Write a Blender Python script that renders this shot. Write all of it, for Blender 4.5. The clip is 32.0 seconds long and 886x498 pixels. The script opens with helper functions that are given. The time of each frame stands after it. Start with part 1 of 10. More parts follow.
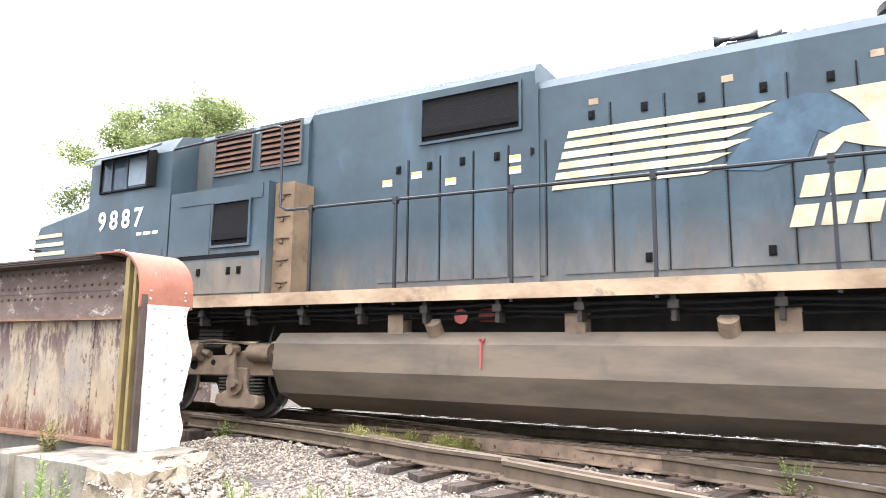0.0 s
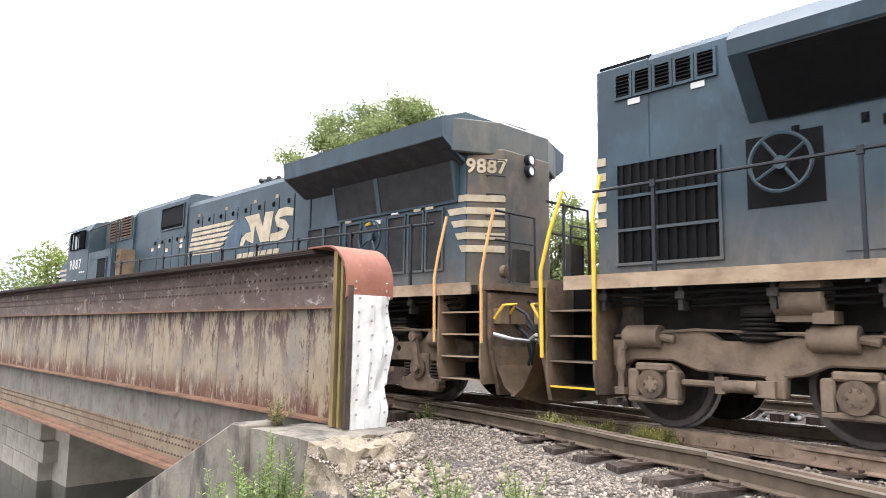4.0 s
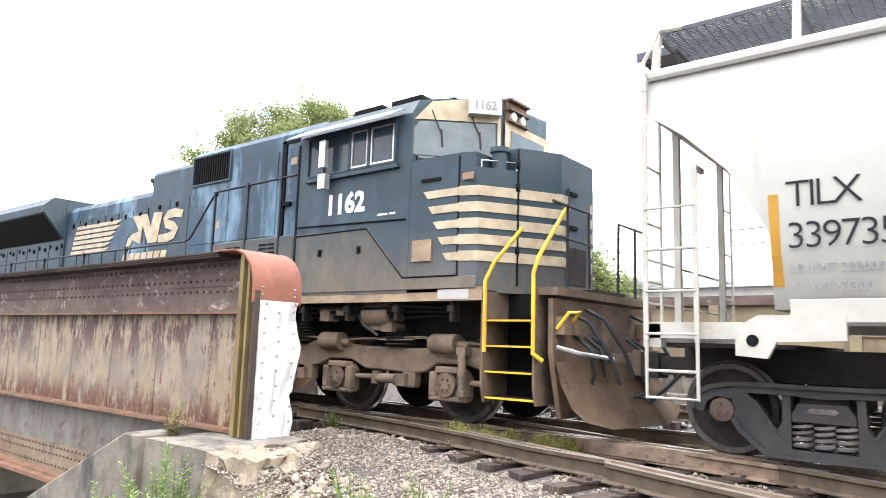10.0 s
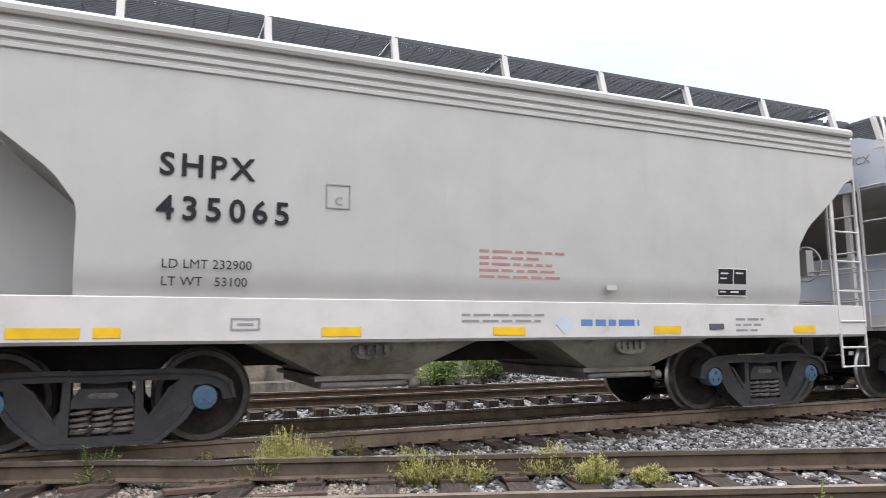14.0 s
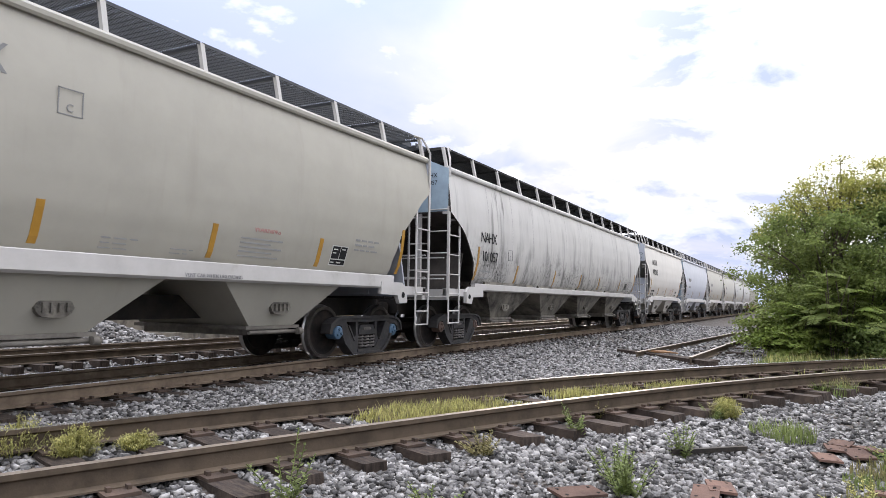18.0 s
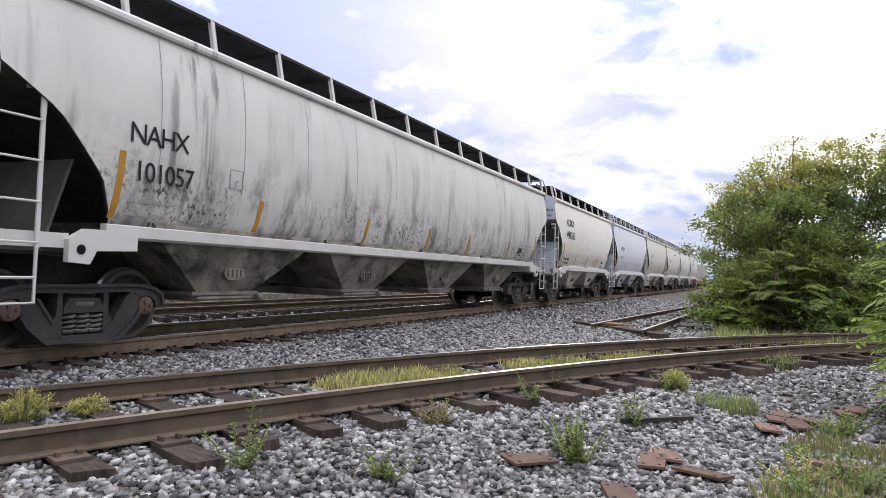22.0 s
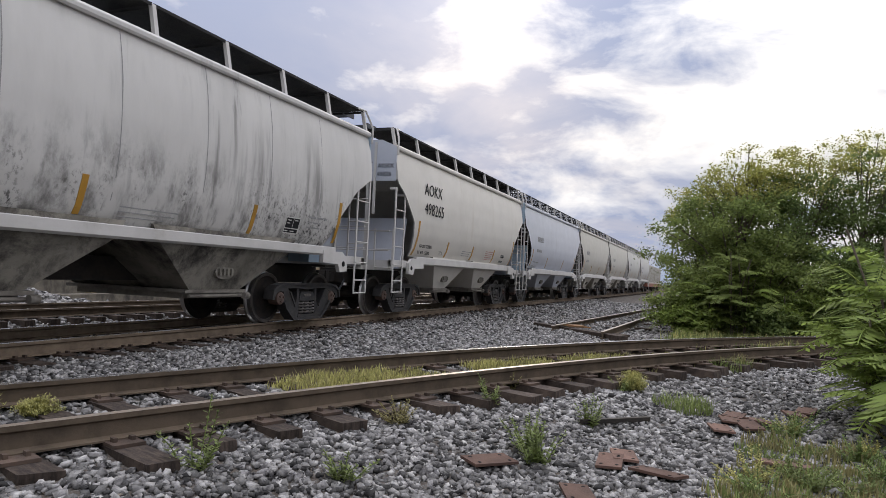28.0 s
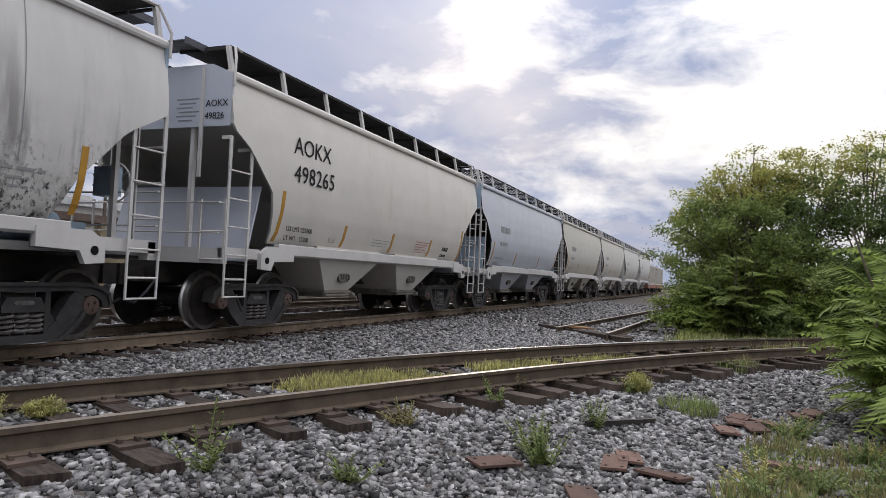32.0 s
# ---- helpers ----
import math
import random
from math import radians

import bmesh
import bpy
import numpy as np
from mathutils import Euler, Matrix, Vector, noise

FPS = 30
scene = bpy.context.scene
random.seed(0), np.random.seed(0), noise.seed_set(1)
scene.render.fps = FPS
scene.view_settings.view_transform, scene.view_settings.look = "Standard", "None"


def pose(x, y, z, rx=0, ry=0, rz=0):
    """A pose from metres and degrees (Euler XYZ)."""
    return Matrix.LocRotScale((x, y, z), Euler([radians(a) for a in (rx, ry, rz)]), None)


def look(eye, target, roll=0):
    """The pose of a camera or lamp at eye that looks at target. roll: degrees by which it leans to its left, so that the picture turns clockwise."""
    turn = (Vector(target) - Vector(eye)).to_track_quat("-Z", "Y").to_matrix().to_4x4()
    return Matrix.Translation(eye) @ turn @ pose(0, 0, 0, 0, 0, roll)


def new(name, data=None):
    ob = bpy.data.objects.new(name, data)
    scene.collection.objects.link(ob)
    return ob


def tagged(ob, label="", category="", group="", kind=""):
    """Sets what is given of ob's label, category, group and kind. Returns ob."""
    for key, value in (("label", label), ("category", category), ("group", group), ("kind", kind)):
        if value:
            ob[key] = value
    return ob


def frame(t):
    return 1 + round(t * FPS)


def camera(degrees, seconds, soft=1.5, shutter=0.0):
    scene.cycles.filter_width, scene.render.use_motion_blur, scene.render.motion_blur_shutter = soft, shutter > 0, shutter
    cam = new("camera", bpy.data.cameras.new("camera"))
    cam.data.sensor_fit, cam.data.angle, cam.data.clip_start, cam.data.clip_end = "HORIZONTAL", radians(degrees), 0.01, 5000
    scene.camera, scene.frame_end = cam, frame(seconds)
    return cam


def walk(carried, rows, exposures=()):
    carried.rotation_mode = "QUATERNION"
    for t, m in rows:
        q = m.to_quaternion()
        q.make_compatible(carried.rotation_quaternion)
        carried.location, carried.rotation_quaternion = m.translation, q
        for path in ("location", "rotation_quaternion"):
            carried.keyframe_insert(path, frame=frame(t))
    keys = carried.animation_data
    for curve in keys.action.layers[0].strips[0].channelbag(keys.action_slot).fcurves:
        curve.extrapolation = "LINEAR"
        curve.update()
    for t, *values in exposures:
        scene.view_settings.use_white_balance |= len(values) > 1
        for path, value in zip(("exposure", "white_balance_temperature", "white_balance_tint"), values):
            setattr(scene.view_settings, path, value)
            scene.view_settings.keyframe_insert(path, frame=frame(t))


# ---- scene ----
# The world: x runs along the main track, y away from the camera, z = 0 is the top of the main rails.
cam = camera(65.66, 32.0, soft=0.5, shutter=0.1)
PATH = [
    (0, pose(0, 0, 1.018, 98.22, -0.58, 29.90)),
    (0.5, pose(0, 0, 1.018, 98.26, -0.48, 32.56)),
    (1, pose(0, 0, 1.018, 97.64, -0.02, 34.87)),
    (1.5, pose(0, 0, 1.018, 96.98, 0.46, 36.58)),
    (2, pose(0, 0, 1.018, 96.70, 0.64, 40.29)),
    (2.5, pose(0, 0, 1.018, 97.15, -0.43, 44.55)),
    (3, pose(0, 0, 1.018, 97.05, -1.13, 46.49)),
    (3.5, pose(0, 0, 1.018, 96.67, -1.34, 46.43)),
    (4, pose(0, 0, 1.018, 97.01, -0.91, 45.73)),
    (4.5, pose(0, 0, 1.018, 97.65, -0.84, 43.85)),
    (6.5, pose(0, 0, 1.018, 97.05, -0.84, 43.33)),
    (7, pose(0, 0, 1.018, 97.75, -1.07, 41.91)),
    (7.5, pose(0, 0, 1.018, 97.80, -1.22, 41.24)),
    (8, pose(0, 0, 1.018, 97.66, -2.55, 41.51)),
    (8.5, pose(0, 0, 1.018, 97.09, -2.22, 41.94)),
    (9, pose(0, 0, 1.018, 97.07, -1.78, 42.52)),
    (9.5, pose(0, 0, 1.018, 97.58, -1.73, 41.21)),
    (10, pose(0, 0, 1.018, 97.87, -1.68, 38.19)),
    (10.5, pose(0, 0, 1.018, 97.65, -1.83, 33.68)),
    (11, pose(0, 0, 1.018, 98.01, -1.97, 27.72)),
    (11.5, pose(0, 0, 1.018, 98.61, -1.43, 20.97)),
    (12, pose(0, 0, 1.018, 98.48, -0.83, 11.42)),
    (12.5, pose(0, 0, 1.018, 98.23, -0.66, 3.05)),
    (13, pose(0, 0, 1.018, 97.69, -0.60, -5.66)),
    (13.5, pose(0, 0, 1.018, 97.16, -0.68, -15.30)),
    (14, pose(0, 0, 1.018, 97.28, 0.51, -22.75)),
    (14.5, pose(0, 0, 1.018, 97.09, -0.02, -30.99)),
    (15, pose(0, 0, 1.018, 96.91, -1.17, -39.23)),
    (15.5, pose(0, 0, 1.018, 96.73, -1.08, -46.85)),
    (17.5, pose(0, 0, 1.018, 95.12, -0.10, -61.87)),
    (18, pose(0, 0, 1.018, 94.37, -0.77, -62.33)),
    (18.5, pose(0, 0, 1.018, 93.47, -0.94, -61.83)),
    (19, pose(0, 0, 1.018, 93.34, -0.88, -62.65)),
    (19.5, pose(0, 0, 1.018, 93.29, -0.84, -63.11)),
    (20, pose(0, 0, 1.018, 93.15, -0.70, -64.03)),
    (20.5, pose(0, 0, 1.018, 92.77, -1.27, -64.76)),
    (21, pose(0, 0, 1.018, 92.17, -1.43, -65.11)),
    (21.5, pose(0, 0, 1.018, 91.99, -1.54, -65.29)),
    (22, pose(0, 0, 1.018, 91.92, -1.93, -65.71)),
    (22.5, pose(0, 0, 1.018, 92.32, -1.96, -66.04)),
    (23, pose(0, 0, 1.018, 92.39, -1.56, -65.70)),
    (23.5, pose(0, 0, 1.018, 92.27, -1.51, -65.28)),
    (24, pose(0, 0, 1.018, 91.55, -1.52, -65.19)),
    (24.5, pose(0, 0, 1.018, 91.47, -1.32, -65.76)),
    (25, pose(0, 0, 1.018, 91.60, -1.19, -66.76)),
    (25.5, pose(0, 0, 1.018, 92.10, -1.56, -67.33)),
    (27.5, pose(0, 0, 1.018, 92.33, -1.85, -68.39)),
    (28, pose(0, 0, 1.018, 92.11, -2.59, -68.83)),
    (28.5, pose(0, 0, 1.018, 92.61, -2.58, -68.71)),
    (29, pose(0, 0, 1.018, 92.87, -2.58, -68.89)),
    (29.5, pose(0, 0, 1.018, 92.33, -2.47, -68.97)),
    (30, pose(0, 0, 1.018, 92.14, -2.42, -68.95)),
    (30.5, pose(0, 0, 1.018, 91.96, -2.18, -68.51)),
    (31, pose(0, 0, 1.018, 92.25, -2.40, -68.33)),
    (31.5, pose(0, 0, 1.018, 92.17, -2.42, -68.25)),
    (32, pose(0, 0, 1.018, 92.22, -2.54, -68.46)),
]
EXPOSURES = [(0, 1.42, 6620, 11), (1, 0.75, 6620, 11), (2, 0.95, 6620, 11), (3, 0.8, 6620, 11), (4, 0.65, 6620, 11), (7, 0.7, 6620, 11), (8, 0.42, 6620, 11), (9, 1.2, 6620, 11), (10, 0.92, 6600, 11), (11, 0.3, 6600, 11), (12, 0.18, 6620, 11), (13, 0.13, 6600, 11), (14, 0.08, 6600, 11), (15.5, -0.13, 6550, 11), (18, -0.3, 6450, 12), (20, -0.4, 6450, 12), (23, -0.45, 6450, 12), (25, -0.45, 6450, 12), (28, -1.0, 6480, 12), (32, -1.0, 6480, 12)]
walk(cam, PATH, EXPOSURES)

# Distance run by the train, seconds and metres; it slows down all the way.
RUN = [(0, 0.86), (2, 7.77), (4, 14.60), (6.5, 23.08), (7, 24.78), (8, 28.11), (9, 31.15), (10, 34.08), (11, 37.05), (12.5, 41.40), (14, 45.48), (15.5, 49.24), (17.5, 53.98), (19.5, 58.57), (21.5, 62.94), (23, 65.90), (25, 69.58), (27.5, 73.82), (29, 76.12), (30.5, 78.37), (32, 80.52)]


def run(t):
    ks = RUN
    i = max(j for j in range(len(ks) - 1) if ks[j][0] <= t or j == 0)
    def slope(j):
        a, b = max(j - 1, 0), min(j + 1, len(ks) - 1)
        return (ks[b][1] - ks[a][1]) / (ks[b][0] - ks[a][0])
    (t0, s0), (t1, s1) = ks[i], ks[i + 1]
    h = t1 - t0
    k = (t - t0) / h
    return ((2 * k**3 - 3 * k**2 + 1) * s0 + (k**3 - 2 * k**2 + k) * h * slope(i)
            + (3 * k**2 - 2 * k**3) * s1 + (k**3 - k**2) * h * slope(i + 1))


# ---- daylight: a low sun behind broken cloud ----
SUN_AZ, SUN_EL = 71.5, 21.0
TO_SUN = Vector((math.sin(radians(SUN_AZ)) * math.cos(radians(SUN_EL)), math.cos(radians(SUN_AZ)) * math.cos(radians(SUN_EL)), math.sin(radians(SUN_EL))))


def build_world():
    world = bpy.data.worlds.new("overcast_evening")
    scene.world = world
    world.use_nodes = True
    nt = world.node_tree
    nt.nodes.clear()
    N, K = nt.nodes.new, nt.links.new
    out, bg = N("ShaderNodeOutputWorld"), N("ShaderNodeBackground")
    sky = N("ShaderNodeTexSky")
    sky.sky_type, sky.sun_disc = "NISHITA", False
    sky.sun_elevation, sky.sun_rotation = radians(SUN_EL), radians(SUN_AZ)
    sky.air_density, sky.dust_density = 1.0, 2.0
    co = N("ShaderNodeTexCoord")
    sep = N("ShaderNodeSeparateXYZ")
    K(co.outputs["Generated"], sep.inputs[0])
    lift = N("ShaderNodeMath"); lift.operation = "ADD"; lift.inputs[1].default_value = 0.16
    top = N("ShaderNodeMath"); top.operation = "MAXIMUM"; top.inputs[1].default_value = 0.0
    K(sep.outputs[2], top.inputs[0]); K(top.outputs[0], lift.inputs[0])
    com = N("ShaderNodeCombineXYZ")
    for n in (0, 1):
        d = N("ShaderNodeMath"); d.operation = "DIVIDE"
        K(sep.outputs[n], d.inputs[0]); K(lift.outputs[0], d.inputs[1]); K(d.outputs[0], com.inputs[n])
    n1 = N("ShaderNodeTexNoise"); n1.inputs["Scale"].default_value = 0.9; n1.inputs["Detail"].default_value = 9; n1.inputs["Roughness"].default_value = 0.55; n1.inputs["Distortion"].default_value = 0.4
    n2 = N("ShaderNodeTexNoise"); n2.inputs["Scale"].default_value = 1.2; n2.inputs["Detail"].default_value = 8; n2.inputs["Distortion"].default_value = 0.6
    K(com.outputs[0], n1.inputs["Vector"]); K(com.outputs[0], n2.inputs["Vector"])
    cover = N("ShaderNodeValToRGB")
    cover.color_ramp.elements[0].position, cover.color_ramp.elements[0].color = 0.34, (0.86, 0.86, 0.86, 1)
    cover.color_ramp.elements[1].position, cover.color_ramp.elements[1].color = 0.56, (1, 1, 1, 1)
    K(n1.outputs["Fac"], cover.inputs[0])
    tone = N("ShaderNodeValToRGB")
    tone.color_ramp.elements[0].position, tone.color_ramp.elements[0].color = 0.345, (0.90, 1.03, 1.40, 1)
    tone.color_ramp.elements[1].position, tone.color_ramp.elements[1].color = 0.67, (2.55, 2.5, 2.42, 1)
    # broad cloud masses: grey-blue low in the east, white further south, a grey band at the horizon
    unit = N("ShaderNodeVectorMath"); unit.operation = "NORMALIZE"
    K(co.outputs["Generated"], unit.inputs[0])
    calm = N("ShaderNodeMath"); calm.operation = "MULTIPLY_ADD"; calm.inputs[1].default_value, calm.inputs[2].default_value = 0.45, 0.285
    K(n2.outputs["Fac"], calm.inputs[0])
    # heaped cloud, a little flattened
    squash = N("ShaderNodeVectorMath"); squash.operation = "MULTIPLY"; squash.inputs[1].default_value = (1, 1, 2.3)
    K(unit.outputs[0], squash.inputs[0])
    n3 = N("ShaderNodeTexNoise"); n3.inputs["Scale"].default_value = 6.6; n3.inputs["Detail"].default_value = 10; n3.inputs["Roughness"].default_value = 0.58; n3.inputs["Distortion"].default_value = 0.25
    K(squash.outputs[0], n3.inputs["Vector"])
    heap = N("ShaderNodeMath"); heap.operation = "MULTIPLY_ADD"; heap.inputs[1].default_value = 1.3
    puff = N("ShaderNodeMath"); puff.operation = "ADD"; puff.inputs[1].default_value = -0.66
    K(n3.outputs["Fac"], heap.inputs[0]); K(calm.outputs[0], heap.inputs[2]); K(heap.outputs[0], puff.inputs[0])
    fac = puff.outputs[0]
    for az, el, tight, amount in ((66, 26, 16, -0.15), (46, 21, 22, -0.20), (109, 21, 18, 0.36), (124, 22, 60, 0.06), (101, 24, 220, 0.24), (71.2, 19.6, 500, 0.35), (79.8, 9.2, 3600, -0.17), (78.2, 9.3, 4200, -0.12), (81.6, 9.1, 4200, -0.13), (83.0, 9.0, 5200, -0.07), (85, 4.0, 400, -0.13), (68.5, 12.5, 150, -0.07)):
        dd = N("ShaderNodeVectorMath"); dd.operation = "DOT_PRODUCT"
        dd.inputs[1].default_value = (math.sin(radians(az)) * math.cos(radians(el)), math.cos(radians(az)) * math.cos(radians(el)), math.sin(radians(el)))
        K(unit.outputs[0], dd.inputs[0])
        mx = N("ShaderNodeMath"); mx.operation = "MAXIMUM"; mx.inputs[1].default_value = 0
        pw = N("ShaderNodeMath"); pw.operation = "POWER"; pw.inputs[1].default_value = tight
        ad = N("ShaderNodeMath"); ad.operation = "MULTIPLY_ADD"; ad.inputs[1].default_value = amount
        K(dd.outputs["Value"], mx.inputs[0]); K(mx.outputs[0], pw.inputs[0]); K(pw.outputs[0], ad.inputs[0]); K(fac, ad.inputs[2])
        fac = ad.outputs[0]
    band = N("ShaderNodeMapRange"); band.interpolation_type = "SMOOTHSTEP"
    band.inputs[1].default_value, band.inputs[2].default_value, band.inputs[3].default_value, band.inputs[4].default_value = 0.03, 0.11, -0.13, 0.0
    K(sep.outputs[2], band.inputs[0])
    tot = N("ShaderNodeMath"); tot.operation = "ADD"
    K(fac, tot.inputs[0]); K(band.outputs[0], tot.inputs[1])
    K(tot.outputs[0], tone.inputs[0])
    # the cloud is brightest round the sun
    dot = N("ShaderNodeVectorMath"); dot.operation = "DOT_PRODUCT"; dot.inputs[1].default_value = TO_SUN
    nor = N("ShaderNodeVectorMath"); nor.operation = "NORMALIZE"
    K(co.outputs["Generated"], nor.inputs[0]); K(nor.outputs[0], dot.inputs[0])
    clampd = N("ShaderNodeMath"); clampd.operation = "MAXIMUM"; clampd.inputs[1].default_value = 0
    powd = N("ShaderNodeMath"); powd.operation = "POWER"; powd.inputs[1].default_value = 160
    K(dot.outputs["Value"], clampd.inputs[0]); K(clampd.outputs[0], powd.inputs[0])
    glow = N("ShaderNodeMix"); glow.data_type = "RGBA"; glow.blend_type = "ADD"
    glow.inputs[7].default_value = (0.7, 0.58, 0.4, 1)
    K(powd.outputs[0], glow.inputs[0]); K(tone.outputs[0], glow.inputs[6])
    # an overcast sky is several times brighter overhead than at the horizon
    sq = N("ShaderNodeMath"); sq.operation = "POWER"; sq.inputs[1].default_value = 3.0
    K(top.outputs[0], sq.inputs[0])
    high = N("ShaderNodeMath"); high.operation = "MULTIPLY_ADD"; high.inputs[1].default_value, high.inputs[2].default_value = 3.4, 0.84
    K(sq.outputs[0], high.inputs[0])
    cloud = N("ShaderNodeVectorMath"); cloud.operation = "SCALE"
    K(high.outputs[0], cloud.inputs["Scale"])
    K(glow.outputs[2], cloud.inputs[0])
    dim = N("ShaderNodeVectorMath"); dim.operation = "SCALE"; dim.inputs["Scale"].default_value = 0.12
    K(sky.outputs[0], dim.inputs[0])
    mix = N("ShaderNodeMix"); mix.data_type = "RGBA"
    K(cover.outputs[0], mix.inputs[0]); K(dim.outputs[0], mix.inputs[6]); K(cloud.outputs[0], mix.inputs[7])
    K(mix.outputs[2], bg.inputs[0])
    bg.inputs[1].default_value = 1.0
    K(bg.outputs[0], out.inputs[0])


build_world()
sun_data = bpy.data.lights.new("sun", "SUN")
sun_data.energy, sun_data.angle, sun_data.color = 1.2, radians(12), (1.0, 0.88, 0.72)
sun = new("sun", sun_data)
sun.matrix_world = look(TO_SUN * 100, (0, 0, 0))
# ---- materials ----
def material(name, base, rough=0.6, metal=0.0, second=None, mix=(0.4, 0.65), scale=3.0, stretch=(1, 1, 1), grime=None, grime_mix=(0.5, 0.75),
             grime_scale=1.0, grime_stretch=(1, 1, 1), grime_rough=0.65, bump=0.1, bump_scale=40.0, vary=0.0, low=None, low_mix=(0.2, 0.7), low_scale=2.5, spec=0.22, trans=0.0):
    """A surface of two tones, a second layer of grime, fine relief, and a shift of value from piece to piece."""
    m = bpy.data.materials.new(name)
    m.use_nodes = True
    nt = m.node_tree
    N, K = nt.nodes.new, nt.links.new
    b = nt.nodes["Principled BSDF"]
    b.inputs["Roughness"].default_value, b.inputs["Metallic"].default_value = rough, metal
    b.inputs["Specular IOR Level"].default_value = spec
    co = N("ShaderNodeTexCoord")

    def noise_of(sc, st, det, dist=0.0, rgh=0.65):
        mp = N("ShaderNodeMapping")
        mp.inputs["Scale"].default_value = st
        K(co.outputs["Object"], mp.inputs[0])
        n = N("ShaderNodeTexNoise")
        n.inputs["Scale"].default_value, n.inputs["Detail"].default_value, n.inputs["Distortion"].default_value = sc, det, dist
        n.inputs["Roughness"].default_value = rgh
        K(mp.outputs[0], n.inputs["Vector"])
        return n.outputs["Fac"]

    def ramp(fac, lo, hi):
        r = N("ShaderNodeMapRange")
        r.inputs[1].default_value, r.inputs[2].default_value = lo, hi
        K(fac, r.inputs[0])
        return r.outputs[0]

    def blend(fac, a, c):
        x = N("ShaderNodeMix"); x.data_type = "RGBA"
        K(fac, x.inputs[0])
        if isinstance(a, tuple): x.inputs[6].default_value = (*a, 1)
        else: K(a, x.inputs[6])
        if isinstance(c, tuple): x.inputs[7].default_value = (*c, 1)
        else: K(c, x.inputs[7])
        return x.outputs[2]

    second = second or tuple(min(1, v * 0.82) for v in base)
    colour = blend(ramp(noise_of(scale, stretch, 6), *mix), base, second)
    if grime:
        colour = blend(ramp(noise_of(grime_scale, grime_stretch, 10, 0.3, grime_rough), *grime_mix), colour, grime)
    if low:  # dust thrown up from the track: (colour, height where it fades out, height where it is full)
        sep = N("ShaderNodeSeparateXYZ"); K(co.outputs["Object"], sep.inputs[0])
        k = ramp(sep.outputs[2], low[1], low[2])
        w = N("ShaderNodeMath"); w.operation = "MULTIPLY"
        K(k, w.inputs[0]); K(ramp(noise_of(low_scale, (1.2, 1.2, 0.5), 10, 0.3, 0.74), *low_mix), w.inputs[1])
        colour = blend(w.outputs[0], colour, low[0])
    if vary:
        info = N("ShaderNodeObjectInfo")
        hsv = N("ShaderNodeHueSaturation")
        K(ramp(info.outputs["Random"], 0, 1), hsv.inputs["Value"])
        hsv.inputs["Value"].links[0].from_node.inputs[3].default_value = 1 - vary
        hsv.inputs["Value"].links[0].from_node.inputs[4].default_value = 1 + vary
        K(colour, hsv.inputs["Color"])
        colour = hsv.outputs[0]
    K(colour, b.inputs["Base Color"])
    if bump:
        bp = N("ShaderNodeBump")
        bp.inputs["Strength"].default_value, bp.inputs["Distance"].default_value = bump, 0.02
        K(noise_of(bump_scale, (1, 1, 1), 5), bp.inputs["Height"])
        K(bp.outputs[0], b.inputs["Normal"])
    rr = N("ShaderNodeMapRange")
    rr.inputs[3].default_value, rr.inputs[4].default_value = max(0, rough - 0.08), min(1, rough + 0.1)
    K(noise_of(scale * 2.3, (1, 1, 1), 4), rr.inputs[0]); K(rr.outputs[0], b.inputs["Roughness"])
    if trans:
        b.inputs["Transmission Weight"].default_value = trans
    return m


def island_vary(m, amount):
    """Shifts the value from piece to piece of a joined mesh."""
    nt = m.node_tree
    b = nt.nodes["Principled BSDF"]
    src = b.inputs["Base Color"].links[0].from_socket
    geo, hsv, mr = nt.nodes.new("ShaderNodeNewGeometry"), nt.nodes.new("ShaderNodeHueSaturation"), nt.nodes.new("ShaderNodeMapRange")
    nt.links.new(geo.outputs["Random Per Island"], mr.inputs[0])
    mr.inputs[3].default_value, mr.inputs[4].default_value = 1 - amount, 1 + amount
    nt.links.new(mr.outputs[0], hsv.inputs["Value"]); nt.links.new(src, hsv.inputs["Color"]); nt.links.new(hsv.outputs[0], b.inputs["Base Color"])
    return m


DUST = (0.20, 0.15, 0.105)
M = {}
M["navy"] = material("navy_loco_paint", (0.024, 0.040, 0.051), 0.5, second=(0.034, 0.056, 0.070), scale=1.2, grime=(0.060, 0.105, 0.145), grime_mix=(0.53, 0.82), grime_scale=0.9, grime_stretch=(1, 1, 0.4), bump=0.03, bump_scale=9, low=(DUST, 2.5, 1.2), spec=0.28)
M["navy_faded"] = material("faded_blue_loco_paint", (0.030, 0.058, 0.085), 0.46, second=(0.020, 0.034, 0.046), scale=0.9, grime=(0.17, 0.275, 0.365), grime_mix=(0.48, 0.68), grime_scale=1.2, grime_stretch=(1, 1, 0.35), bump=0.03, bump_scale=9, low=(DUST, 2.5, 1.2))
M["loco_dark"] = material("dark_vent_mesh", (0.006, 0.006, 0.0065), 0.8, bump=0.4, bump_scale=60, spec=0.12)
M["cream"] = material("cream_lettering", (0.42, 0.355, 0.25), 0.55, second=(0.29, 0.24, 0.165), scale=4, bump=0.02)
M["white_letter"] = material("white_lettering", (0.55, 0.55, 0.52), 0.5, bump=0.02)
M["sill_tan"] = material("faded_tan_sill_stripe", (0.31, 0.235, 0.16), 0.7, second=(0.17, 0.115, 0.075), scale=2.5, stretch=(0.5, 1, 1), mix=(0.40, 0.64), grime=(0.05, 0.042, 0.036), grime_mix=(0.58, 0.72), grime_scale=2.2, bump=0.05)
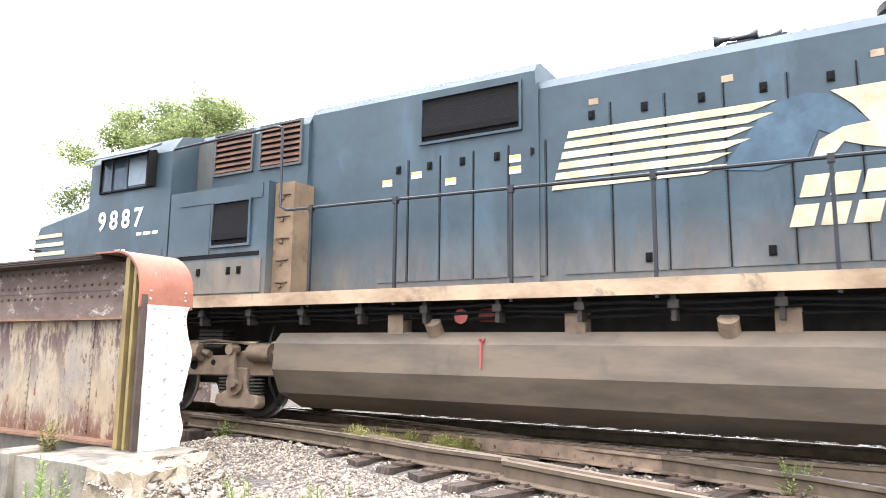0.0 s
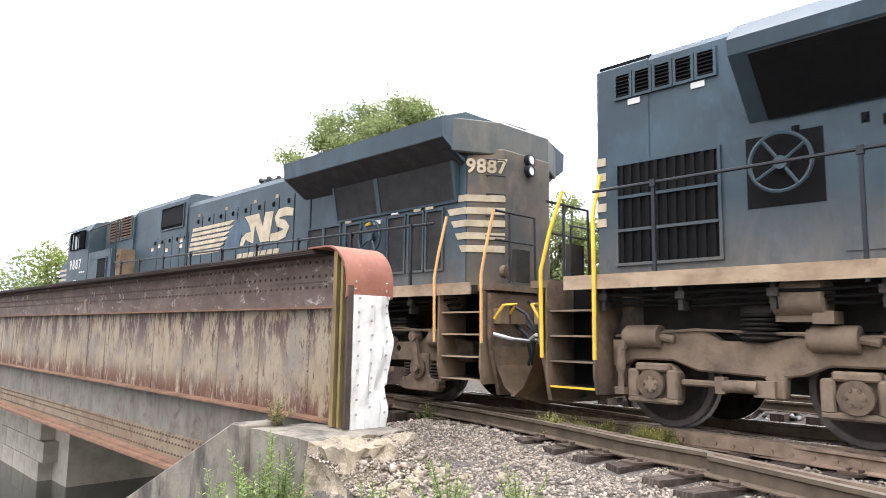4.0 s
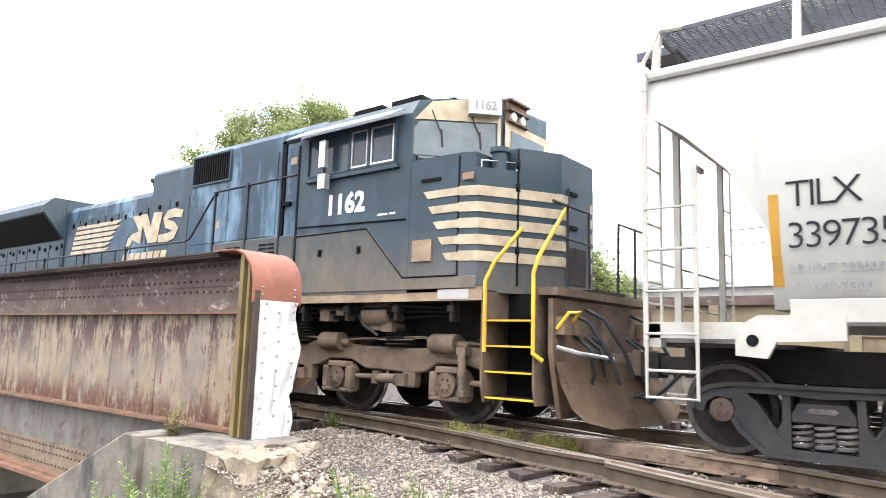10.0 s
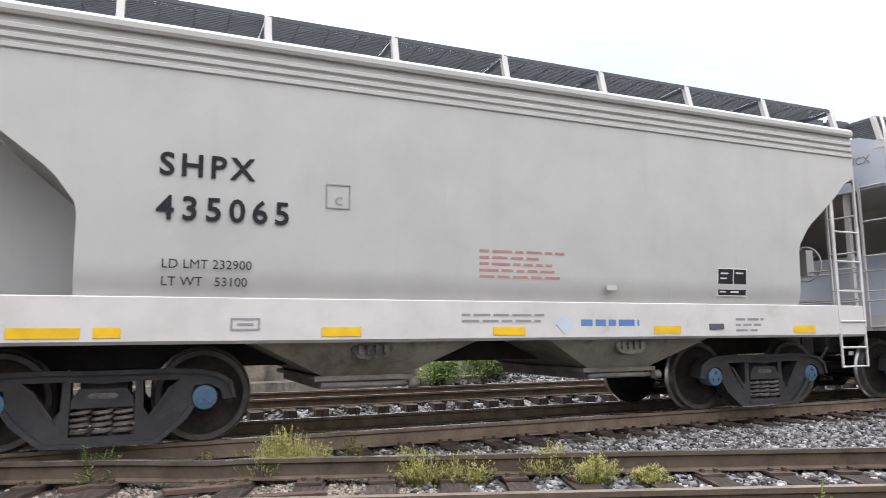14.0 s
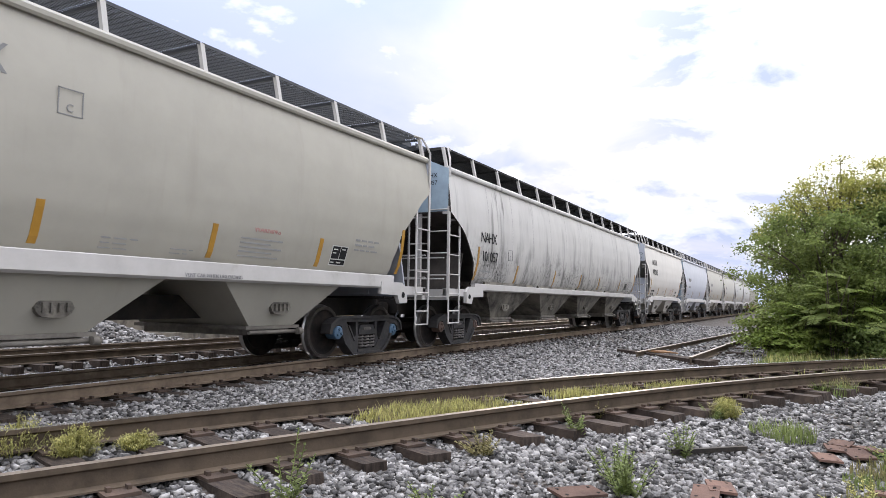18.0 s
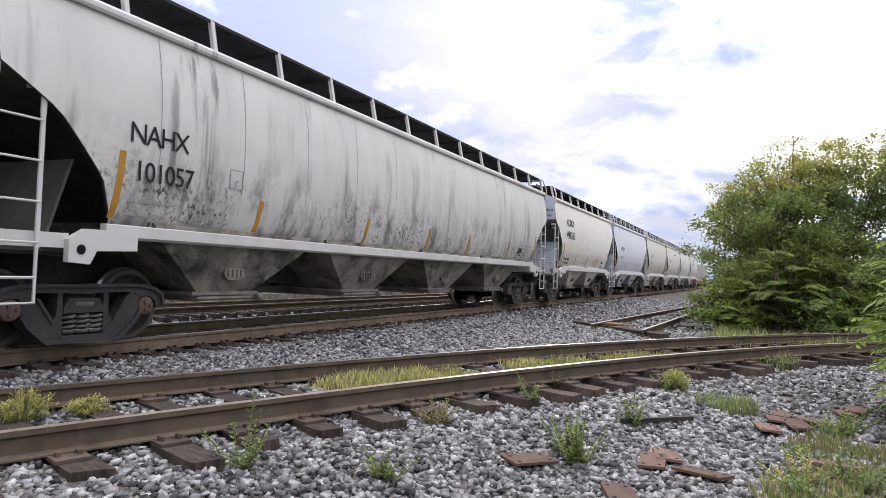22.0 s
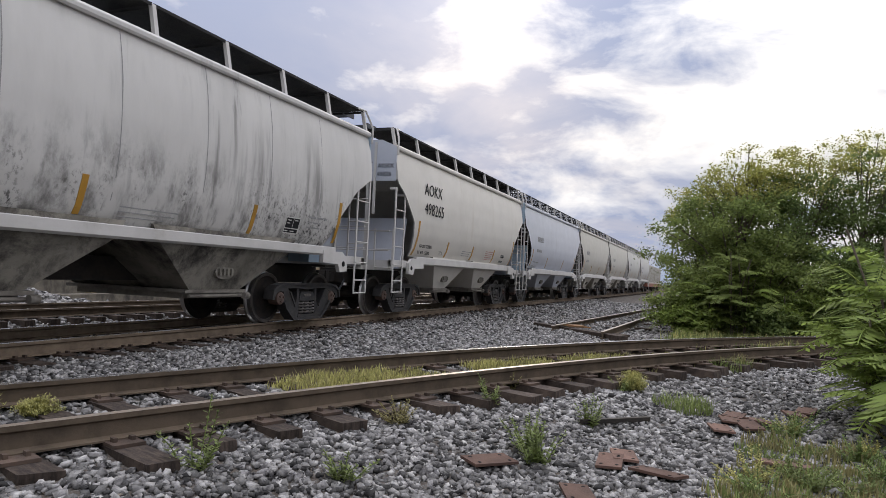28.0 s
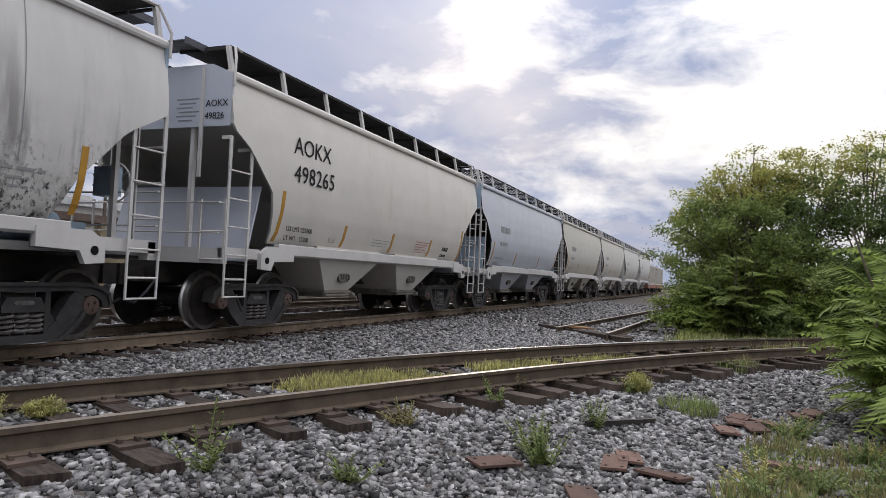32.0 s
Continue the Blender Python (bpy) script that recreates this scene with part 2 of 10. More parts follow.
M["dusty"] = material("dust_coated_running_gear", (0.185, 0.138, 0.098), 0.85, second=(0.11, 0.083, 0.062), scale=3, grime=(0.035, 0.029, 0.024), grime_mix=(0.56, 0.75), grime_scale=2.6, bump=0.25, bump_scale=25)
M["brown_grime"] = material("brown_grime_on_steel", (0.15, 0.105, 0.072), 0.85, second=(0.075, 0.055, 0.042), scale=2.2, grime=(0.03, 0.026, 0.023), grime_mix=(0.52, 0.7), grime_scale=2.0, bump=0.2)
# Dark tone: soot, plus the shade of the hopper end pockets painted in.
M["soot"] = material("soot_and_shade_recess_paint", (0.075, 0.066, 0.058), 0.75, second=(0.045, 0.040, 0.036), scale=2, bump=0.05)
M["tank"] = material("dust_coated_fuel_tank", (0.118, 0.094, 0.070), 0.6, second=(0.072, 0.060, 0.048), scale=1.5, stretch=(0.5, 1, 2), grime=(0.05, 0.045, 0.04), grime_mix=(0.6, 0.8), bump=0.05, bump_scale=15)
M["dark_steel"] = material("dark_oily_steel", (0.016, 0.0145, 0.0135), 0.7, 0.0, second=(0.032, 0.026, 0.021), scale=4, bump=0.2, spec=0.25)
M["wheel"] = material("worn_wheel_steel", (0.020, 0.0185, 0.018), 0.7, 0.0, second=(0.042, 0.033, 0.028), scale=5, bump=0.15, spec=0.12)
M["tread"] = material("polished_wheel_tread", (0.42, 0.41, 0.40), 0.3, 0.9, bump=0.02)
M["yellow"] = material("yellow_handrail_paint", (0.62, 0.40, 0.035), 0.45, second=(0.48, 0.29, 0.04), bump=0.02)
M["orange_rail"] = material("faded_orange_handrail", (0.58, 0.33, 0.13), 0.5, bump=0.03)
M["black_pipe"] = material("black_handrail_paint", (0.02, 0.022, 0.026), 0.45, bump=0.02)
M["glass"] = material("tinted_cab_glass", (0.075, 0.098, 0.112), 0.08, second=(0.10, 0.125, 0.14), bump=0.0, spec=0.5)
M["glass_dark"] = material("dark_cab_window_glass", (0.026, 0.040, 0.052), 0.08, second=(0.045, 0.066, 0.085), scale=1.5, bump=0.0, spec=0.3)
# Pale blue that paints in the sky's reflection on sun shade and pane.
M["shade_paint"] = material("sky_reflection_blue_paint", (0.16, 0.205, 0.24), 0.45, second=(0.11, 0.14, 0.165), bump=0.03)
M["tan_dirt"] = material("tan_dirt_on_steel", (0.185, 0.132, 0.085), 0.85, second=(0.115, 0.080, 0.054), scale=2.0, grime=(0.045, 0.036, 0.030), grime_mix=(0.58, 0.75), grime_scale=2.4, bump=0.2)
M["mesh_dark"] = material("dark_wire_mesh", (0.024, 0.024, 0.025), 0.8, second=(0.038, 0.036, 0.034), scale=3, bump=0.5, bump_scale=120, spec=0.15)
M["silver"] = material("bare_metal_trim", (0.55, 0.56, 0.57), 0.35, 0.7, bump=0.03)
M["red"] = material("red_marking", (0.27, 0.075, 0.065), 0.5, bump=0.02)
M["navy_dust"] = material("dust_dulled_loco_paint", (0.045, 0.056, 0.060), 0.6, second=(0.075, 0.078, 0.072), scale=1.6, grime=(0.12, 0.108, 0.088), grime_mix=(0.52, 0.75), grime_scale=1.8, grime_stretch=(1, 1, 0.4), bump=0.03, low=(DUST, 2.6, 1.5))
M["rear_dust"] = material("brown_dust_on_loco_end", (0.105, 0.086, 0.064), 0.7, second=(0.062, 0.062, 0.058), scale=1.5, grime=(0.20, 0.145, 0.095), grime_mix=(0.50, 0.72), grime_scale=1.6, grime_stretch=(1, 1, 0.4), bump=0.03)
M["rust_tan"] = material("orange_rusted_plate", (0.27, 0.155, 0.075), 0.8, second=(0.16, 0.09, 0.05), scale=3, bump=0.15)
M["rust_slat"] = material("rusty_louvre_slat", (0.115, 0.060, 0.038), 0.8, second=(0.06, 0.035, 0.026), bump=0.2)
M["lamp_glass"] = material("clear_lamp_lens", (0.75, 0.75, 0.72), 0.15, bump=0.0, spec=0.8)


def hopper_paint(name, base, streak, amount, low=None):
    return material(name, base, 0.36, second=tuple(v * 0.92 for v in base), scale=1.3, grime=streak, grime_mix=amount, grime_scale=1.6,
                    grime_stretch=(1.6, 1.6, 0.16), bump=0.03, bump_scale=6, low=low)


def coat(m):
    """Tools to lay stains over a surface: noise fields, bands of height, products, and a layer of colour."""
    nt = m.node_tree
    N, K = nt.nodes.new, nt.links.new
    b = nt.nodes["Principled BSDF"]
    co, sep = N("ShaderNodeTexCoord"), N("ShaderNodeSeparateXYZ")
    K(co.outputs["Object"], sep.inputs[0])

    def field(scale, stretch, detail, rough, lo, hi, shift=0.0):
        mp, n, r = N("ShaderNodeMapping"), N("ShaderNodeTexNoise"), N("ShaderNodeMapRange")
        mp.inputs["Scale"].default_value, mp.inputs["Location"].default_value = stretch, (shift, shift, shift)
        n.inputs["Scale"].default_value, n.inputs["Detail"].default_value, n.inputs["Roughness"].default_value = scale, detail, rough
        r.interpolation_type = "SMOOTHSTEP"
        r.inputs[1].default_value, r.inputs[2].default_value = lo, hi
        K(co.outputs["Object"], mp.inputs[0]); K(mp.outputs[0], n.inputs["Vector"]); K(n.outputs["Fac"], r.inputs[0])
        return r.outputs[0]

    def height(z0, z1):
        r = N("ShaderNodeMapRange"); r.interpolation_type = "SMOOTHSTEP"
        r.inputs[1].default_value, r.inputs[2].default_value = z0, z1
        K(sep.outputs[2], r.inputs[0])
        return r.outputs[0]

    def times(a, c, top=1.0):
        x, y = N("ShaderNodeMath"), N("ShaderNodeMath")
        x.operation = y.operation = "MULTIPLY"
        y.inputs[1].default_value = top
        K(a, x.inputs[0]); K(c, x.inputs[1]); K(x.outputs[0], y.inputs[0])
        return y.outputs[0]

    def over(fac, colour):
        x = N("ShaderNodeMix"); x.data_type = "RGBA"
        x.inputs[7].default_value = (*colour, 1)
        src = b.inputs["Base Color"].links[0].from_socket
        K(fac, x.inputs[0]); K(src, x.inputs[6]); K(x.outputs[2], b.inputs["Base Color"])
    return field, height, times, over


def soot_streaked(name, base):
    """Pale paint with long faint runs from the eave, broad soot runs here and there, and a speckled black crust low on the side."""
    m = material(name, base, 0.5, second=tuple(v * 0.84 for v in base), scale=1.3, stretch=(1.0, 1.0, 0.25), mix=(0.42, 0.74), bump=0.03, bump_scale=6)
    field, height, times, over = coat(m)
    runs = field(5.5, (1.0, 1.0, 0.035), 5, 0.6, 0.52, 0.70)
    zones = field(0.55, (1.0, 1.0, 0.18), 4, 0.6, 0.48, 0.66, 3.0)
    over(times(runs, zones, 0.8), (0.10, 0.096, 0.092))
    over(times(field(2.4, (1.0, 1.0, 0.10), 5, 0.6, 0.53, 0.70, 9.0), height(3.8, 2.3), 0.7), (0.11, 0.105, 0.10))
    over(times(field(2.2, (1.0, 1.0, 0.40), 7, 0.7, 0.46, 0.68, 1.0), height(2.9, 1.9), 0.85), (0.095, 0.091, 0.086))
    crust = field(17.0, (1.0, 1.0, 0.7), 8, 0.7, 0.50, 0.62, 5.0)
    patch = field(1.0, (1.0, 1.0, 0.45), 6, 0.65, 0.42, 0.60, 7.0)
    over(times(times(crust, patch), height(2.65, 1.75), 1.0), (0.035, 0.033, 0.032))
    return m


def flaking_web(name):
    """Ochre paint gone grey in places, with dark rust showing through in sharp-edged flakes and runs."""
    m = material(name, (0.240, 0.190, 0.128), 0.78, second=(0.27, 0.228, 0.168), scale=2.2, stretch=(1.4, 1.4, 0.3), bump=0.25, bump_scale=18)
    field, height, times, over = coat(m)
    over(field(0.75, (1.0, 1.0, 0.9), 5, 0.65, 0.46, 0.60, 2.0), (0.185, 0.160, 0.135))
    over(times(field(1.7, (1.5, 1.5, 0.5), 10, 0.78, 0.47, 0.56, 4.0), height(0.35, 1.15)), (0.080, 0.052, 0.050))
    over(field(2.4, (1.7, 1.7, 0.5), 12, 0.80, 0.545, 0.60, 8.0), (0.070, 0.043, 0.042))
    over(field(5.0, (1.5, 1.5, 0.6), 10, 0.80, 0.57, 0.62, 11.0), (0.13, 0.072, 0.045))
    over(times(field(2.0, (1.6, 1.6, 0.6), 10, 0.78, 0.40, 0.52, 6.0), height(0.55, 0.05)), (0.095, 0.045, 0.030))
    over(field(7.0, (1.3, 1.3, 0.7), 8, 0.8, 0.66, 0.70, 13.0), (0.40, 0.37, 0.32))
    return m


M["tan_grey"] = hopper_paint("warm_grey_hopper_paint", (0.375, 0.372, 0.340), (0.30, 0.29, 0.255), (0.50, 0.85))
M["light_grey"] = hopper_paint("light_grey_hopper_paint", (0.37, 0.365, 0.345), (0.31, 0.303, 0.283), (0.55, 0.9))
M["cream_grey"] = hopper_paint("cream_grey_hopper_paint", (0.352, 0.336, 0.288), (0.285, 0.268, 0.225), (0.55, 0.9))
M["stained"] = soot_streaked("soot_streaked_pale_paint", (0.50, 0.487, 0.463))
M["stained_chute"] = material("soot_stained_chute_paint", (0.235, 0.218, 0.185), 0.55, second=(0.13, 0.12, 0.10), scale=2, grime=(0.030, 0.027, 0.025), grime_mix=(0.46, 0.62), grime_scale=1.6, grime_rough=0.75, bump=0.05)
M["chute_tan"] = material("dusty_tan_chute_paint", (0.235, 0.215, 0.18), 0.6, second=(0.15, 0.13, 0.105), scale=2, grime=(0.075, 0.066, 0.055), grime_mix=(0.52, 0.7), grime_scale=2.2, grime_rough=0.7, bump=0.05)
M["pale_warm"] = hopper_paint("pale_cream_hopper_paint", (0.53, 0.505, 0.46), (0.42, 0.37, 0.30), (0.55, 0.9))
M["blue_grey"] = hopper_paint("blue_grey_hopper_paint", (0.40, 0.45, 0.50), (0.30, 0.33, 0.36), (0.55, 0.9))
M["white_sill"] = material("white_sill_paint", (0.47, 0.455, 0.435), 0.5, second=(0.41, 0.395, 0.375), scale=2, grime=(0.30, 0.27, 0.23), grime_mix=(0.6, 0.85), grime_scale=2, bump=0.03)
M["tan_sill"] = material("warm_grey_sill_paint", (0.40, 0.39, 0.345), 0.5, second=(0.33, 0.315, 0.275), scale=2, grime=(0.22, 0.19, 0.15), grime_mix=(0.58, 0.8), grime_scale=2, bump=0.03)
M["end_blue"] = material("pale_blue_end_paint", (0.30, 0.385, 0.455), 0.5, second=(0.25, 0.32, 0.38), grime=(0.12, 0.12, 0.12), grime_mix=(0.55, 0.85), grime_scale=1.4, bump=0.04)
# Brown that paints in the shade and bounce under the first car's slope sheets.
M["slope"] = material("shaded_slope_sheet_paint", (0.27, 0.22, 0.165), 0.6, second=(0.18, 0.14, 0.10), scale=1.6, bump=0.04)
M["outlet_grey"] = material("dirty_grey_outlet_steel", (0.20, 0.185, 0.16), 0.6, second=(0.11, 0.098, 0.085), scale=3, grime=(0.05, 0.045, 0.04), grime_mix=(0.55, 0.75), bump=0.1)
M["grating"] = material("galvanised_grating", (0.085, 0.09, 0.10), 0.55, 0.3, bump=0.1)
M["lilac_grey"] = hopper_paint("pale_lilac_grey_hopper_paint", (0.40, 0.42, 0.47), (0.31, 0.32, 0.35), (0.55, 0.9))
M["truck"] = material("grey_cast_truck", (0.030, 0.030, 0.032), 0.65, second=(0.050, 0.047, 0.046), scale=4, grime=(0.04, 0.035, 0.03), grime_mix=(0.5, 0.75), grime_scale=5, bump=0.3, bump_scale=30)
M["wheel_rim"] = material("bare_wheel_rim", (0.085, 0.075, 0.068), 0.4, 0.3, second=(0.05, 0.042, 0.038), scale=6, bump=0.05)
M["spring_rust"] = material("worn_truck_springs", (0.135, 0.125, 0.118), 0.55, second=(0.06, 0.053, 0.048), scale=8, bump=0.1)
M["rail_rust"] = material("rust_coated_rail", (0.225, 0.162, 0.118), 0.85, second=(0.135, 0.096, 0.07), scale=5, bump=0.2)
M["cap_blue"] = material("blue_bearing_cap", (0.085, 0.15, 0.225), 0.5, bump=0.05)
M["cap_rust"] = material("rusty_bearing_cap", (0.11, 0.075, 0.062), 0.7, bump=0.1)
M["reflector"] = material("amber_reflector_stripe", (0.40, 0.215, 0.035), 0.45, bump=0.02)
M["reflector_y"] = material("yellow_reflector_stripe", (0.64, 0.39, 0.015), 0.4, bump=0.02)
M["black_letter"] = material("black_lettering", (0.022, 0.022, 0.024), 0.7, bump=0.02, spec=0.08)
M["grey_letter"] = material("grey_stencil", (0.22, 0.22, 0.22), 0.55, bump=0.02)
M["red_letter"] = material("red_stencil", (0.34, 0.165, 0.15), 0.55, bump=0.02)
M["blue_letter"] = material("blue_stencil", (0.08, 0.17, 0.36), 0.5, bump=0.02)
M["ballast"] = island_vary(material("crushed_stone_ballast", (0.218, 0.211, 0.203), 0.85, second=(0.050, 0.047, 0.048), scale=9, bump=0.3, bump_scale=60), 0.88)
M["ballast_tan"] = island_vary(material("tan_crushed_stone", (0.255, 0.215, 0.175), 0.85, second=(0.15, 0.124, 0.10), scale=9, bump=0.3, bump_scale=60), 0.5)
M["ground"] = material("gravelly_dirt_ground", (0.088, 0.073, 0.061), 0.95, second=(0.040, 0.033, 0.028), scale=6, grime=(0.115, 0.108, 0.102), grime_mix=(0.48, 0.6), grime_scale=26, bump=0.9, bump_scale=28)
M["rail"] = material("weathered_rail_side", (0.104, 0.080, 0.058), 0.85, second=(0.064, 0.050, 0.037), scale=4, bump=0.2, spec=0.1)
M["rail_main"] = material("dusty_main_rail_side", (0.185, 0.143, 0.104), 0.85, second=(0.115, 0.088, 0.066), scale=4, bump=0.2, spec=0.1)
M["rail_top"] = material("polished_rail_head", (0.78, 0.77, 0.76), 0.24, 0.9, second=(0.48, 0.46, 0.44), bump=0.02)
M["rail_top_worn"] = material("dull_rail_head", (0.34, 0.29, 0.24), 0.35, 0.6, second=(0.24, 0.19, 0.15), bump=0.05)
M["tie"] = material("weathered_creosote_tie", (0.026, 0.020, 0.017), 0.9, second=(0.072, 0.054, 0.043), scale=5, stretch=(6, 1, 1), bump=0.5, bump_scale=18, vary=0.3)
M["loose_plate"] = material("red_rusted_loose_plate", (0.115, 0.068, 0.052), 0.85, second=(0.075, 0.046, 0.037), bump=0.2, vary=0.3)
M["tie_plate"] = material("rusty_tie_plate", (0.088, 0.060, 0.045), 0.85, second=(0.052, 0.038, 0.030), bump=0.2, vary=0.25)
M["girder"] = flaking_web("rust_and_ochre_girder_paint")
M["girder_dark"] = material("dark_brown_girder_steel", (0.088, 0.064, 0.056), 0.78, second=(0.145, 0.108, 0.09), scale=2.0, stretch=(0.8, 1, 1.5), grime=(0.33, 0.30, 0.27), grime_mix=(0.56, 0.64), grime_scale=3.6, grime_stretch=(0.8, 1, 1.5), grime_rough=0.8, bump=0.25, bump_scale=22)
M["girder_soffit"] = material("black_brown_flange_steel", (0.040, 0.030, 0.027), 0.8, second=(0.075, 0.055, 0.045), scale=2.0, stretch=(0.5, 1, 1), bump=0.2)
M["girder_low"] = material("ochre_brown_riveted_band", (0.205, 0.165, 0.115), 0.8, second=(0.15, 0.105, 0.070), scale=1.6, grime=(0.075, 0.052, 0.042), grime_mix=(0.52, 0.66), grime_scale=2.4, grime_rough=0.75, bump=0.25, bump_scale=20)
M["girder_grey"] = material("grey_weathered_girder_steel", (0.165, 0.155, 0.135), 0.8, second=(0.115, 0.10, 0.085), scale=2.5, stretch=(1.5, 1.5, 0.5), grime=(0.10, 0.07, 0.055), grime_mix=(0.52, 0.66), grime_scale=3, grime_rough=0.75, bump=0.2)
M["girder_edge"] = material("rust_brown_flange", (0.19, 0.105, 0.065), 0.8, second=(0.11, 0.065, 0.045), scale=3, bump=0.2)
M["olive"] = material("olive_rusted_stiffener", (0.20, 0.155, 0.065), 0.75, second=(0.12, 0.085, 0.04), scale=2.5, stretch=(1, 1, 0.5), bump=0.2)
M["white_plate"] = material("flaking_white_paint", (0.60, 0.60, 0.585), 0.6, second=(0.47, 0.465, 0.45), scale=6, grime=(0.30, 0.27, 0.25), grime_mix=(0.68, 0.76), grime_scale=5, bump=0.5, bump_scale=9)
M["rust_plate"] = material("red_oxide_plate", (0.225, 0.095, 0.065), 0.7, second=(0.17, 0.07, 0.05), scale=3, grime=(0.50, 0.32, 0.24), grime_mix=(0.64, 0.70), grime_scale=4, bump=0.25, bump_scale=20)
M["rivet"] = material("rivet_head", (0.10, 0.068, 0.052), 0.7, bump=0.1)
M["rivet_pale"] = material("chipped_rivet_head", (0.16, 0.145, 0.135), 0.7, second=(0.40, 0.39, 0.37), scale=14, bump=0.1)
M["aggregate"] = material("broken_concrete_aggregate", (0.27, 0.225, 0.165), 0.95, second=(0.17, 0.14, 0.10), scale=7, grime=(0.36, 0.33, 0.29), grime_mix=(0.56, 0.64), grime_scale=16, grime_rough=0.8, bump=1.0, bump_scale=26)
M["concrete"] = material("weathered_concrete", (0.20, 0.178, 0.145), 0.92, second=(0.125, 0.112, 0.092), scale=3.2, grime=(0.062, 0.057, 0.050), grime_mix=(0.47, 0.62), grime_scale=2.2, grime_stretch=(1, 1, 0.4), bump=0.6, bump_scale=14)
M["block_wall"] = material("pale_block_wall", (0.40, 0.37, 0.31), 0.9, second=(0.30, 0.275, 0.23), scale=2, bump=0.3, vary=0.1)
M["water"] = material("still_dark_water", (0.03, 0.035, 0.032), 0.12, bump=0.15, bump_scale=3, spec=0.6)
M["bark"] = material("rough_tree_bark", (0.11, 0.09, 0.07), 0.95, second=(0.06, 0.05, 0.04), scale=6, stretch=(2, 2, 0.4), bump=0.8, bump_scale=14)


def leaf_material(name, a, b):
    m = island_vary(material(name, a, 0.6, second=b, scale=0.9, bump=0.0), 0.45)
    bs = m.node_tree.nodes["Principled BSDF"]
    bs.inputs["Subsurface Weight"].default_value = 0.0
    nt = m.node_tree
    tr, mx, out = nt.nodes.new("ShaderNodeBsdfTranslucent"), nt.nodes.new("ShaderNodeMixShader"), nt.nodes["Material Output"]
    nt.links.new(bs.inputs["Base Color"].links[0].from_socket, tr.inputs[0])
    mx.inputs[0].default_value = 0.48
    nt.links.new(bs.outputs[0], mx.inputs[1]); nt.links.new(tr.outputs[0], mx.inputs[2]); nt.links.new(mx.outputs[0], out.inputs[0])
    return m


M["leaf"] = leaf_material("green_leaves", (0.185, 0.225, 0.066), (0.125, 0.165, 0.046))
M["leaf_light"] = leaf_material("sunlit_cottonwood_leaves", (0.20, 0.235, 0.095), (0.13, 0.17, 0.065))
M["leaf_dark"] = leaf_material("deep_green_leaves", (0.128, 0.170, 0.054), (0.085, 0.122, 0.039))
M["sumac"] = leaf_material("sumac_leaflets", (0.215, 0.275, 0.065), (0.14, 0.195, 0.046))
# Low sun through the tree tops, put into the leaf colour.
M["leaf_backlit"] = leaf_material("gold_for_backlight_top_leaves", (0.36, 0.35, 0.10), (0.25, 0.26, 0.075))
M["weed"] = leaf_material("yellow_green_weeds", (0.39, 0.37, 0.14), (0.27, 0.265, 0.095))
M["weed_tall"] = leaf_material("bright_tall_weed_leaves", (0.19, 0.25, 0.085), (0.13, 0.19, 0.06))
M["weed_dry"] = leaf_material("dry_grass_blades", (0.25, 0.22, 0.10), (0.17, 0.16, 0.07))
M["weed_green"] = leaf_material("fresh_weed_leaves", (0.18, 0.22, 0.075), (0.13, 0.165, 0.055))


# ---- shapes ----
def box(bm, x0, x1, y0, y1, z0, z1, mi=0):
    v = [bm.verts.new(p) for p in ((x0, y0, z0), (x1, y0, z0), (x1, y1, z0), (x0, y1, z0), (x0, y0, z1), (x1, y0, z1), (x1, y1, z1), (x0, y1, z1))]
    for f in ((3, 2, 1, 0), (4, 5, 6, 7), (0, 1, 5, 4), (1, 2, 6, 5), (2, 3, 7, 6), (3, 0, 4, 7)):
        bm.faces.new([v[i] for i in f]).material_index = mi
    return bm


def prism(bm, pts, a0, a1, axis="y", mi=0):
    """A polygon of (x, z), (y, z) or (x, y) points pushed along an axis."""
    def at(p, a):
        return (p[0], a, p[1]) if axis == "y" else (a, p[0], p[1]) if axis == "x" else (p[0], p[1], a)
    lo, hi = [bm.verts.new(at(p, a0)) for p in pts], [bm.verts.new(at(p, a1)) for p in pts]
    n = len(pts)
    fs = [bm.faces.new(lo), bm.faces.new(hi[::-1])]
    for i in range(n):
        fs.append(bm.faces.new((lo[i], hi[i], hi[(i + 1) % n], lo[(i + 1) % n])))
    for f in fs:
        f.material_index = mi
    return bm


def rod(bm, p, q, r, n=8, r2=None, caps=True, mi=0):
    p, q = Vector(p), Vector(q)
    d = (q - p).normalized()
    a = d.orthogonal().normalized()
    b = d.cross(a)
    r2 = r if r2 is None else r2
    lo = [bm.verts.new(p + (a * math.cos(6.2832 * i / n) + b * math.sin(6.2832 * i / n)) * r) for i in range(n)]
    hi = [bm.verts.new(q + (a * math.cos(6.2832 * i / n) + b * math.sin(6.2832 * i / n)) * r2) for i in range(n)]
    for i in range(n):
        f = bm.faces.new((lo[i], lo[(i + 1) % n], hi[(i + 1) % n], hi[i]))
        f.smooth, f.material_index = n > 6, mi
    if caps:
        bm.faces.new(lo[::-1]).material_index = mi
        bm.faces.new(hi).material_index = mi
    return bm


